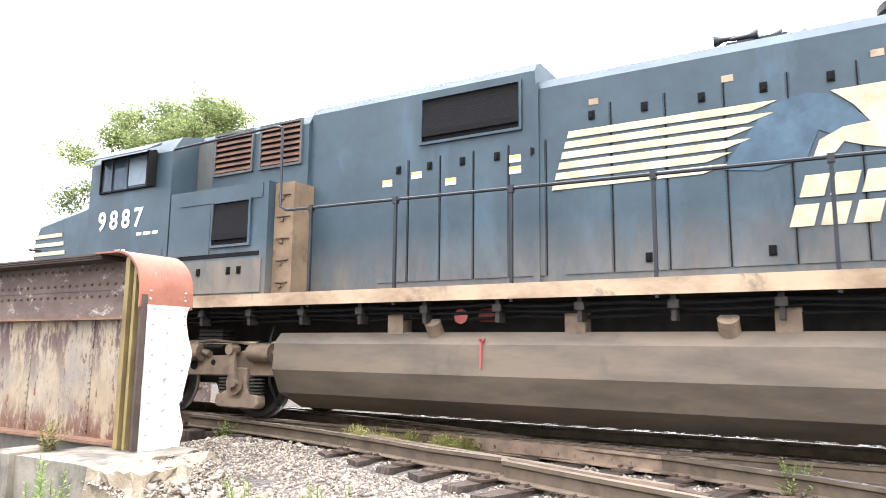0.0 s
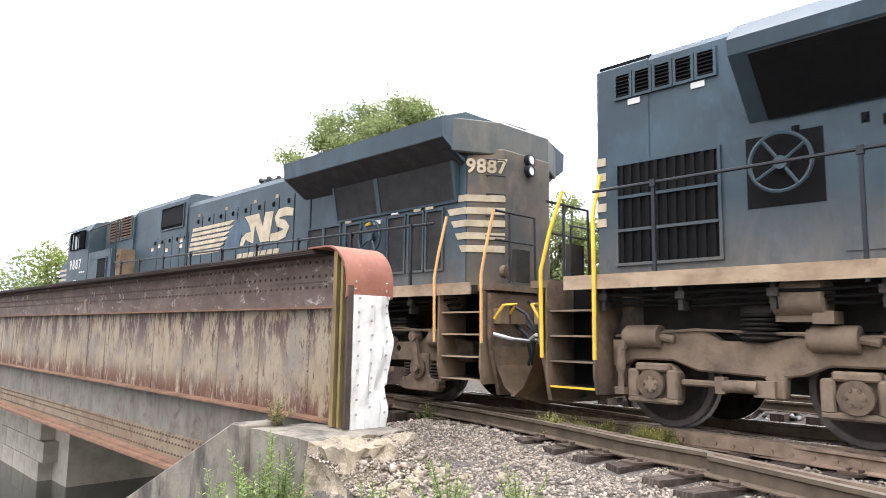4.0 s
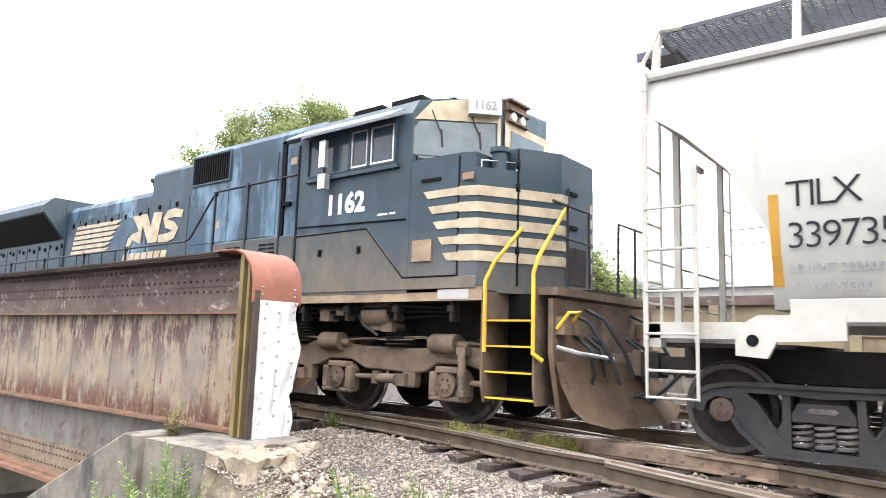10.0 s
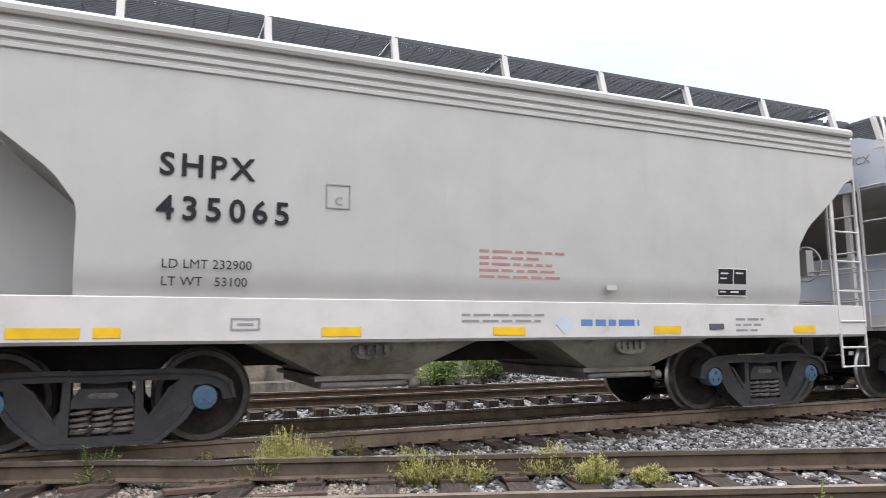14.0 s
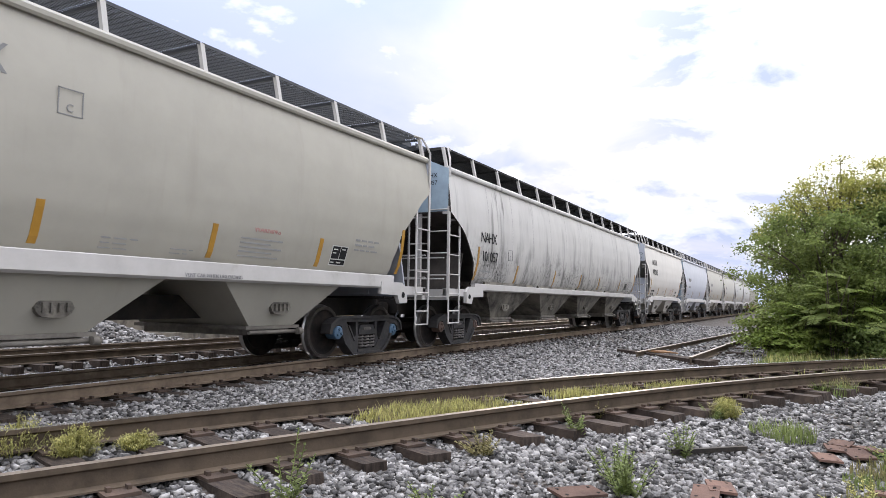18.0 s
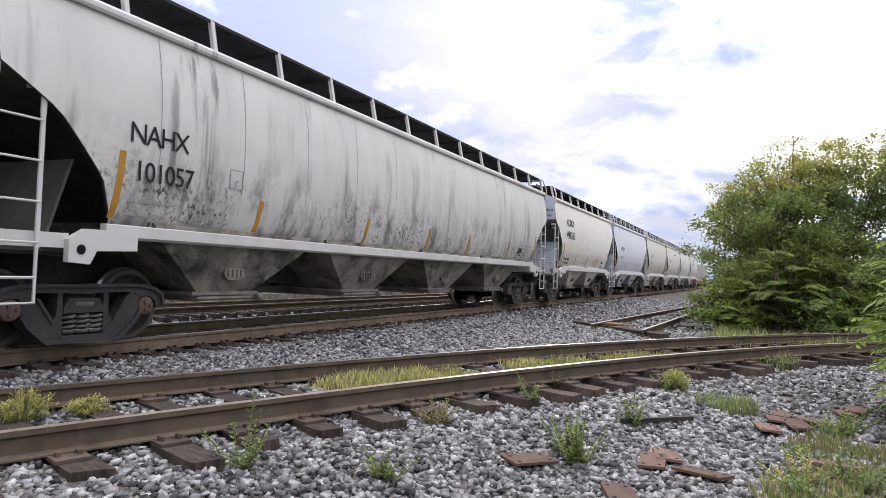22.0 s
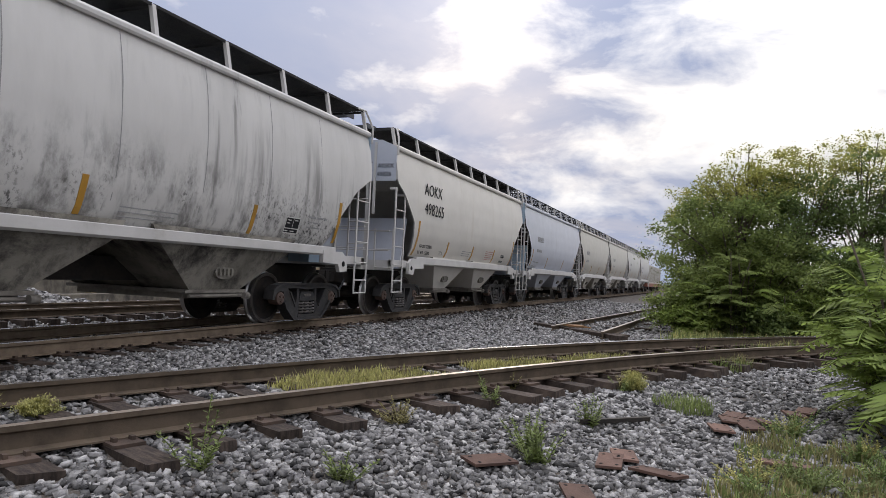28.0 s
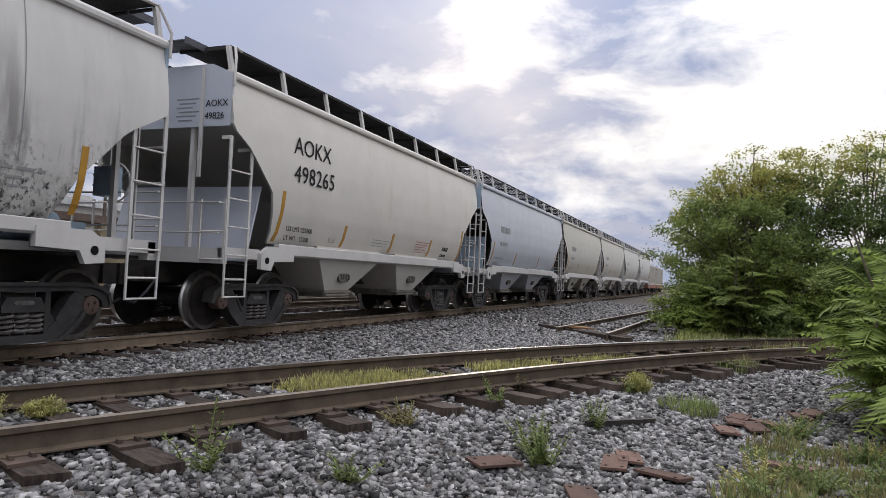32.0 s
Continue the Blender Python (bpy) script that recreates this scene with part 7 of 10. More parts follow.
def end_gear(o, x, s, parent, rail_mat, plough=False):
    """Pilot, coupler, hoses and the railings of an end; s points outwards."""
    bm = B()
    prism(bm, [(-1.45, 0.95), (-1.25, 0.22), (1.25, 0.22), (1.45, 0.95), (1.45, 1.56), (-1.45, 1.56)], x + o, x + s * 0.06 + o, "x")
    if plough:
        part("pilot", bm, "brown_grime", parent, "greasy brown pilot plate", 0.015)
        for y, lift in ((-1.05, 0.0), (-0.66, 0.06), (0.70, 0.05)):
            part("jumper_hose", pipe(B(), [(x + s * 0.06 + o, y, 1.42 + lift), (x + s * 0.30 + o, y + 0.03, 1.30 + lift), (x + s * 0.52 + o, y + 0.10, 0.92 + lift), (x + s * 0.60 + o, y + 0.16, 0.62 + lift)], 0.024, 7), "black_pipe", parent)
        for y in (-1.30, -0.95, 0.95):
            part("cable_socket", box(B(), min(x + s * 0.05, x + s * 0.17) + o, max(x + s * 0.05, x + s * 0.17) + o, y - 0.09, y + 0.09, 1.16, 1.36), "tan_dirt", parent, "", 0.015)
        bm = B()
        # two blades meet at the middle, hollow from top to bottom
        rows = [(0.10, 0.86), (0.16, 0.62), (0.30, 0.36), (0.46, 0.14)]
        vs = [[bm.verts.new((x + s * (d + 0.34 * (1 - abs(y) / 1.45)) + o, y, z + (0.10 if z < 0.2 and abs(y) > 1.2 else 0))) for d, z in rows] for y in (-1.45, -1.0, -0.5, 0, 0.5, 1.0, 1.45)]
        for p, q in zip(vs, vs[1:]):
            for k in range(3):
                bm.faces.new((p[k], q[k], q[k + 1], p[k + 1]))
        bmesh.ops.solidify(bm, geom=bm.faces[:], thickness=0.03)
        part("plough", bm, "tan_dirt", parent, "rust-brown snow plough")
        bm = B()
        pipe(bm, [(x + s * 0.10 + o, -1.44, 1.02), (x + s * 0.30 + o, -1.30, 0.96), (x + s * 0.34 + o, -0.5, 0.90)], 0.025, 6)
        part("uncoupling_lever", bm, "silver", parent)
        bm = B()
        pipe(bm, [(x + s * 0.08 + o, -1.40, 1.22), (x + s * 0.22 + o, -1.38, 1.40), (x + s * 0.24 + o, -1.15, 1.42), (x + s * 0.10 + o, -1.1, 1.3)], 0.02, 6)
        part("pilot_grab", bm, "yellow", parent)
        part("front_step", box(B(), x - 0.18 + o, x + 0.12 + o, -1.45, 1.45, 1.60, 1.69), "brown_grime", parent, "brown front platform edge", 0.01)
    else:
        prism(bm, [(-1.45, 0.30), (-0.5, 0.16), (0.5, 0.16), (1.45, 0.30), (1.40, 0.75), (-1.40, 0.75)], x + s * 0.06 + o, x + s * 0.16 + o, "x")
        part("pilot", bm, "brown_grime", parent, "grimy brown pilot plate", 0.015)
    coupler(parent, x + o + s * 0.02, s, 0.86, "dusty")
    bm = B()
    for y in (-0.95, -0.7, -0.5, 0.5, 0.7):
        bm = B()
        pipe(bm, [(x + s * 0.08 + o, y, 1.15), (x + s * 0.28 + o, y, 1.0), (x + s * 0.32 + o, y + 0.02, 0.72), (x + s * 0.22 + o, y + 0.03, 0.5)], 0.024, 6)
        part("brake_hose", bm, "black_pipe", parent)
    bm = B()
    for y in (-1.0, 1.0):
        rod(bm, (x + s * 0.0 + o, y, 1.72), (x + s * 0.0 + o, y, 2.72), 0.02, 7)
    pipe(bm, [(x + o, -1.35, 2.70), (x + o, -0.45, 2.70), (x + o, -0.42, 1.75)], 0.02, 7)
    pipe(bm, [(x + o, 1.35, 2.70), (x + o, 0.45, 2.70), (x + o, 0.42, 1.75)], 0.02, 7)
    pipe(bm, [(x + o, -1.3, 2.3), (x + o, -0.45, 2.3)], 0.015, 6)
    part("end_railing", bm, rail_mat, parent)
    bm = B()
    box(bm, x + o - 0.10, x + o + 0.10, -0.42, 0.42, 1.68, 1.74)
    box(bm, x + o - 0.04, x + o + 0.04, -0.9, -0.6, 1.75, 2.2)
    part("end_platform", bm, "dark_steel", parent)


def cab_window(o, x0, x1, z0, z1, y, parent, panes=2, trim="silver", glass="glass"):
    w = part("cab_window", box(B(), x0 + o, x1 + o, y - 0.006, y + 0.02, z0, z1), glass, parent)
    bm = B()
    t = 0.025
    for a in ((x0 - t, x1 + t, z0 - t, z0), (x0 - t, x1 + t, z1, z1 + t), (x0 - t, x0, z0, z1), (x1, x1 + t, z0, z1)):
        box(bm, a[0] + o, a[1] + o, y - 0.035, y + 0.01, a[2], a[3])
    for k in range(1, panes):
        x = x0 + (x1 - x0) * k / panes
        box(bm, x - 0.02 + o, x + 0.02 + o, y - 0.03, y + 0.01, z0, z1)
    part("window_frame", bm, trim, w)
    return w


def build_loco_a():
    """The leading engine: wide cab to the fore, radiator wings behind."""
    uc = -2.4
    o = -uc
    lo = thing("locomotive", "dark blue diesel locomotive with cream lines and dusty running gear", "locomotive", group="locomotives of the train")
    ROLLING.append((lo, uc + 0.86))
    underframe(o, -12.1, 7.35, lo)
    # nose and cab
    bm = B()
    prism(bm, [(-12.75, 1.66), (-10.6, 1.66), (-10.6, 3.46), (-11.2, 3.42), (-12.7, 3.18), (-12.85, 2.9), (-12.85, 2.1)], -1.15, 1.15)
    bmesh.ops.translate(bm, vec=(o, 0, 0), verts=bm.verts)
    part("nose", bm, "navy", lo, "", 0.06)
    for k in range(5):
        bm = B()
        box(bm, -12.8 + o, -11.95 + 0.06 * k + o, -1.165, -1.13, 2.92 - 0.16 * k, 2.99 - 0.16 * k)
        box(bm, -12.875 + o, -12.83 + o, -1.14, 1.14, 2.92 - 0.16 * k, 2.99 - 0.16 * k)
        part("nose_stripe", bm, "cream", lo)
    bm = B()
    prism(bm, [(-1.54, 1.66), (1.54, 1.66), (1.54, 3.95), (1.38, 4.20), (0.7, 4.38), (-0.7, 4.38), (-1.38, 4.20), (-1.54, 3.95)], -10.62 + o, -8.62 + o, "x")
    cab = part("cab", bm, "navy", lo, "", 0.03)
    w = cab_window(o, -10.30, -9.02, 3.46, 3.98, -1.545, lo, 1, "loco_dark", "glass_dark")
    # opaque pane; its reflection is painted on as pale blue
    part("sliding_pane", box(B(), -9.62 + o, -9.06 + o, -1.562, -1.548, 3.50, 3.95), "shade_paint", w, "pane painted pale blue for its reflection")
    part("window_post", box(box(B(), -9.68 + o, -9.63 + o, -1.575, -1.545, 3.46, 3.98), -10.06 + o, -10.02 + o, -1.575, -1.545, 3.46, 3.98), "navy", w)
    bm = B()
    prism(bm, [(-1.54, 4.07), (-1.80, 3.93), (-1.80, 3.95), (-1.54, 4.12)], -10.5 + o, -8.9 + o, "x")
    part("sun_shade", bm, "navy", lo)
    bm = B()
    box(bm, -8.98 + o, -8.94 + o, -1.72, -1.57, 3.42, 3.96)
    part("mirror", bm, "loco_dark", lo, "", 0.01)
    bm = B()
    prism(bm, [(-10.66, 3.55), (-10.62, 3.55), (-10.62, 4.15), (-10.66, 4.10)], -1.2, -0.1)
    prism(bm, [(-10.66, 3.55), (-10.62, 3.55), (-10.62, 4.15), (-10.66, 4.10)], 0.1, 1.2)
    bmesh.ops.translate(bm, vec=(o, 0, 0), verts=bm.verts)
    part("windscreen", bm, "glass", lo)
    lettering("road_number", "9887", 0.42, -10.33 + o, -1.548, 2.84, "white_letter", lo, 0.010, 1.42)
    bars("class_mark", -9.35 + o, -8.85 + o, 2.74, 1, 0.06, 0.02, -1.547, "white_letter", lo, 3)
    bars("owner_mark", -9.85 + o, -9.6 + o, 2.50, 1, 0.10, 0.02, -1.547, "white_letter", lo, 4)
    panel("cab_panel", o, -10.5, -8.72, 1.80, 2.45, -1.54, "navy", lo, 0.008)
    # low box behind the cab, high hood above it
    bm = B()
    box(bm, -8.60 + o, -6.62 + o, -1.53, 1.53, 1.66, 3.26)
    part("side_box", bm, "navy", lo, "", 0.02)
    panel("box_lid", o, -8.42, -6.72, 3.04, 3.24, -1.53, "navy", lo)
    louvre("box_vent", o, -7.65, -6.95, 2.42, 3.02, -1.535, 1, lo, "loco_dark", "navy")
    panel("box_door", o, -8.40, -7.72, 2.30, 2.98, -1.53, "navy", lo)
    panel("box_door", o, -8.40, -6.70, 1.74, 2.20, -1.53, "navy_dust", lo)
    panel("box_slot", o, -8.35, -6.75, 2.24, 2.30, -1.53, "loco_dark", lo, 0.006, bevel=0)
    for x in (-8.2, -7.9, -7.3, -7.1):
        latch(o, x, 2.05, -1.545, lo)
    bm = B()
    box(bm, -6.62 + o, -6.28 + o, -1.40, 1.40, 1.66, 3.24)
    part("box_end", bm, "tan_dirt", lo, "dirt-coated end of the box", 0.01)
    for k in range(5):
        part("box_hinge", box(box(B(), -6.56 + o, -6.34 + o, -1.425, -1.40, 1.86 + 0.3 * k, 1.875 + 0.3 * k), -6.50 + o, -6.44 + o, -1.43, -1.40, 1.80 + 0.3 * k, 1.84 + 0.3 * k), "brown_grime", lo)
    hood_section("hood", o, -8.62, -6.36, 4.36, 1.06, lo, "navy", 0.20, 3.2)
    for a, b in ((-8.2, -7.45), (-7.25, -6.50)):
        louvre("side_grille", o, a, b, 3.62, 4.22, -1.065, 7, lo, "rust_slat", "navy_dust", label="grille with rusty slats in a grey frame")
    panel("cab_rear_door", o, -8.62, -8.28, 3.3, 4.2, -1.05, "navy_dust", lo)
    # the long hood
    hood_section("hood", o, -6.36, -2.95, 4.45, HOOD, lo, "navy", 0.16)
    louvre("roof_vent", o, -4.50, -3.15, 3.62, 4.18, -HOOD, 1, lo)
    for a in np.arange(-5.15, -3.2, 0.47):
        panel("hood_door", o, a, a + 0.43, 1.84, 3.42, -HOOD, "navy", lo)
        panel("door_seam", o, a + 0.444, a + 0.456, 1.84, 3.42, -HOOD, "loco_dark", lo, 0.006, bevel=0)
        latch(o, a + 0.30, 3.30, -HOOD - 0.014, lo)
    for x, z in ((-5.10, 3.10), (-4.65, 3.16), (-4.15, 3.02), (-3.28, 3.20), (-3.28, 3.06)):
        panel("notice", o, x, x + 0.15, z, z + 0.09, -HOOD - 0.014, "white_letter", lo, 0.003, bevel=0)
        panel("notice_band", o, x, x + 0.15, z + 0.05, z + 0.09, -HOOD - 0.016, "orange_rail", lo, 0.004, bevel=0)
    hood_section("engine_hood", o, -2.95, 2.35, 4.22, HOOD, lo, "navy", 0.17)
    panel("hood_joint", o, -2.98, -2.90, 1.70, 4.10, -HOOD, "navy", lo, 0.03)
    for k, a in enumerate(np.arange(-2.62, 2.1, 0.585)):
        panel("hood_door", o, a, a + 0.54, 1.84, 3.74, -HOOD, "navy", lo)
        panel("door_seam", o, a + 0.556, a + 0.569, 1.84, 3.74, -HOOD, "loco_dark", lo, 0.006, bevel=0)
        latch(o, a + 0.35, 3.62, -HOOD - 0.014, lo)
        if k % 2:
            latch(o, a + 0.35, 1.98, -HOOD - 0.014, lo)
    speed_lines(o, -2.56, 3.47, lo, -HOOD - 0.018)
    for x in (-2.3, -0.9, 0.4, 1.3):
        panel("notice", o, x, x + 0.11, 3.74, 3.81, -HOOD, "sill_tan", lo, 0.016, bevel=0)
    bm = B()
    lathe(bm, [(0.36, 4.15), (0.36, 4.52), (0.39, 4.54), (0.39, 4.62), (0.30, 4.64), (0.0, 4.60)], 20, "z", (0.93 + o, 0, 0))
    part("exhaust_stack", bm, "truck", lo)
    horn(o - 0.9, 4.46, lo, 4.2)
    # radiator section
    hood_section("radiator_hood", o, 2.35, 6.75, 3.95, HOOD, lo, "navy", 0.10)
    bm = B()
    prism(bm, [(-0.98, 3.55), (-1.48, 3.88), (-1.50, 4.18), (-1.0, 4.36), (1.0, 4.36), (1.50, 4.18), (1.48, 3.88), (0.98, 3.55)], 2.38 + o, 6.72 + o, "x")
    part("radiator_wing", bm, "navy", lo, "overhanging radiator wing", 0.02)
    # added sheet whose dark colour gives the shade below the overhang
    bm = B()
    prism(bm, [(-1.00, 3.555), (-1.475, 3.872), (-1.485, 3.864), (-1.00, 3.54)], 2.45 + o, 6.65 + o, "x")
    part("wing_soffit", bm, "truck", lo, "dark sheet for the shade under the wing")
    for a, b in ((3.56, 4.70), (4.80, 6.55)):
        bm = B()
        prism(bm, [(-1.0, 3.02), (-1.02, 3.02), (-1.14, 3.60), (-1.0, 3.62)], a + o, b + o, "x")
        sc = part("radiator_screen", bm, "mesh_dark", lo, "dark radiator screen")
        bm = B()
        for xa, xb, z0, z1 in ((a - 0.05, b + 0.05, 2.98, 3.02), (a - 0.05, a, 3.02, 3.60), (b, b + 0.05, 3.02, 3.60)):
            prism(bm, [(-1.0, z0), (-1.04 - 0.19 * (z0 - 3.0), z0), (-1.04 - 0.19 * (z1 - 3.0), z1), (-1.0, z1)], xa + o, xb + o, "x")
        part("screen_frame", bm, "navy", sc)
    for a, b, z0, z1 in ((2.58, 3.05, 1.95, 2.40), (2.58, 3.05, 2.48, 2.93), (3.13, 3.60, 1.95, 2.40), (3.13, 3.60, 2.48, 2.93), (3.80, 4.20, 2.0, 2.90), (4.98, 5.38, 2.0, 2.90), (5.50, 5.82, 2.0, 2.90), (5.92, 6.26, 2.0, 2.90)):
        louvre("radiator_grille", o, a, b, z0, z1, -HOOD, 0, lo, back="mesh_dark")
    panel("control_door", o, 4.28, 4.90, 1.9, 2.94, -HOOD, "navy", lo)
    brake_wheel(o, 4.57, 2.62, lo, 0.29)
    louvre("radiator_grille", o, 4.40, 4.80, 1.95, 2.22, -HOOD - 0.012, 0, lo, back="mesh_dark")
    for x, z, m in ((3.78, 2.94, "cream"), (4.32, 2.84, "reflector_y"), (4.60, 2.84, "white_letter"), (5.06, 2.95, "white_letter"), (5.62, 2.94, "cream"), (5.9, 2.94, "cream")):
        panel("notice", o, x, x + 0.17, z, z + 0.07, -HOOD, m, lo, 0.036, bevel=0)
    # rear end
    bm = B()
    prism(bm, [(6.75, -1.0), (7.12, -0.55), (7.12, 0.55), (6.75, 1.0)], 1.66, 3.80, "z")
    bmesh.ops.translate(bm, vec=(o, 0, 0), verts=bm.verts)
    part("rear_hood", bm, "rear_dust", lo, "dusty dark hood end with cream stripes", 0.02)
    bm = B()
    prism(bm, [(6.70, -1.30), (7.06, -0.60), (7.06, 0.60), (6.70, 1.30)], 3.70, 4.22, "z")
    bmesh.ops.translate(bm, vec=(o, 0, 0), verts=bm.verts)
    part("rear_cowl", bm, "navy_dust", lo, "", 0.02)
    for k in range(5):
        bm = B()
        z0, xs = 2.98 - 0.19 * k, 6.28 + 0.085 * k
        prism(bm, [(xs + o, z0 + 0.10), (6.752 + o, z0 + 0.10), (6.752 + o, z0), (xs + 0.06 + o, z0)], -1.013, -1.0)
        prism(bm, [(6.75 + o, -1.013), (7.14 + o, -0.56), (7.125 + o, -0.55), (6.745 + o, -1.0)], z0, z0 + 0.10, "z")
        part("rear_stripe", bm, "cream", lo)
    a = math.degrees(math.atan2(0.45, 0.37))
    num = lettering("road_number", "9887", 0.30, 0, 0, 0, "cream", lo, 0.008, 1.05)
    num.matrix_basis = Matrix.Translation((6.76 + o, -1.02, 3.42)) @ pose(0, 0, 0, 90, 0, a)
    bm = B()
    for z in (3.72, 3.55):
        lathe(bm, [(0.10, 7.12), (0.10, 7.20), (0.075, 7.21), (0.07, 7.17)], 14, "x", (o, 0.0, z))
    part("headlight", bm, "black_pipe", lo)
    bm = B()
    for z in (3.72, 3.55):
        lathe(bm, [(0.0, 7.185), (0.074, 7.19), (0.0, 7.20)], 14, "x", (o, 0.0, z))
    part("lamp_lens", bm, "lamp_glass", lo)
    bm = B()
    lathe(bm, [(0.09, 7.35), (0.10, 7.45), (0.0, 7.47)], 14, "x", (o, -0.85, 1.9))
    lathe(bm, [(0.09, 7.35), (0.10, 7.45), (0.0, 7.47)], 14, "x", (o, 0.85, 1.9))
    part("ditch_light", bm, "brown_grime", lo)
    bm = B()
    pipe(bm, [(6.85 + o, -0.3, 4.22), (6.85 + o, -0.3, 4.34), (6.85 + o, 0.3, 4.34), (6.85 + o, 0.3, 4.22)], 0.018, 6)
    part("roof_grab_rail", bm, "silver", lo)
    for z in (2.45, 2.75, 3.08, 3.36, 3.60):
        bm = B()
        pipe(bm, [(6.97 + o, -0.76, z), (7.01 + o, -0.84, z), (7.17 + o, -0.62, z), (7.13 + o, -0.55, z)], 0.012, 6)
        part("rung", bm, "black_pipe", lo)
    steps(o, 6.72, 7.55, lo, "tan_dirt", nose_mat="sill_tan")
    steps(o, -12.3, -11.5, lo, "dusty", nose_mat="sill_tan")
    end_gear(o, 7.6, 1, lo, "black_pipe", True)
    end_gear(o, -12.6, -1, lo, "black_pipe")
    for x in (6.68, 7.58):
        bm = B()
        pipe(bm, [(x + o, -1.54, 0.9), (x + o, -1.56, 1.8), (x + 0.06 + o, -1.54, 2.15), (x + 0.12 + o, -1.45, 2.68)], 0.022, 7)
        part("step_handrail", bm, "orange_rail", lo)
    handrail(o, [(-6.45, 3.98), (-6.42, 2.88), (-6.3, 2.82), (6.6, 2.60)], [-5.88, -4.56, -3.04, -1.51, 0.02, 1.5, 3.0, 4.6, 6.1], lo)
    handrail(o, [(-8.65, 3.98), (-6.55, 4.02), (-6.45, 3.98)], [], lo)
    fuel_tank(o, -6.5, 0.95, lo)
    bm = B()
    prism(bm, [(-1.36, 1.16), (-1.43, 1.04), (-1.45, 0.72), (-1.31, 0.40), (-0.87, 0.18), (0.87, 0.18), (1.3, 0.4), (1.36, 1.16)], 0.952 + o, 1.0 + o, "x")
    part("tank_end_plate", bm, "brown_grime", lo)
    bm = B()
    for x in (3.2, 3.35):
        rod(bm, (x - 0.3 + o, -1.38, 1.35), (x - 0.3 + o, -1.38, 1.55), 0.02, 6)
    pipe(bm, [(1.45 + o, -1.22, 0.95), (1.5 + o, -1.22, 1.08), (2.3 + o, -1.22, 1.08), (2.6 + o, -1.22, 1.04), (6.3 + o, -1.22, 1.06)], 0.016, 6)
    part("sander_pipe", bm, "dusty", lo)
    loco_truck(o, (2.2, 4.1, 6.0), lo, "pedestal")
    loco_truck(o, (-11.2, -9.3, -7.4), lo, "pedestal")
    bm = B()
    rod(bm, (-3.6 + o, -1.1, 1.40), (-3.4 + o, -1.1, 1.40), 0.08, 10)
    lathe(bm, [(0.0, -1.36), (0.09, -1.33), (0.0, -1.28)], 8, "y", (-3.75 + o, 0, 1.38))
    part("red_tag", bm, "red", lo)


def horn(x, z, parent, base):
    bm = B()
    rod(bm, (x + 0.25, 0, base), (x + 0.25, 0, z + 0.05), 0.04, 8)
    for k, (dx, s) in enumerate(((0.0, 1), (0.12, -1), (0.24, 1), (0.36, -1), (0.48, 1))):
        lathe(bm, [(0.02, dx), (0.03, dx + s * 0.2), (0.075, dx + s * 0.30)], 10, "x", (x, -0.1 + 0.06 * k, z + 0.12 + 0.04 * (k % 2)))
    box(bm, x - 0.05, x + 0.6, -0.12, 0.18, z, z + 0.08)
    part("air_horn", bm, "black_pipe", parent)


def brake_wheel(o, x, z, parent, r=0.33, y=-1.0):
    bm = B()
    for k in range(28):
        a, b = 6.2832 * k / 28, 6.2832 * (k + 1) / 28
        rod(bm, (x + o + r * math.cos(a), y - 0.10, z + r * math.sin(a)), (x + o + r * math.cos(b), y - 0.10, z + r * math.sin(b)), 0.022, 6)
    for k in range(4):
        a = 1.5708 * k + 0.6
        rod(bm, (x + o, y - 0.06, z), (x + o + r * math.cos(a), y - 0.10, z + r * math.sin(a)), 0.02, 6)
    rod(bm, (x + o, y, z), (x + o, y - 0.1, z), 0.07, 12)
    part("hand_brake_wheel", bm, "navy", parent)


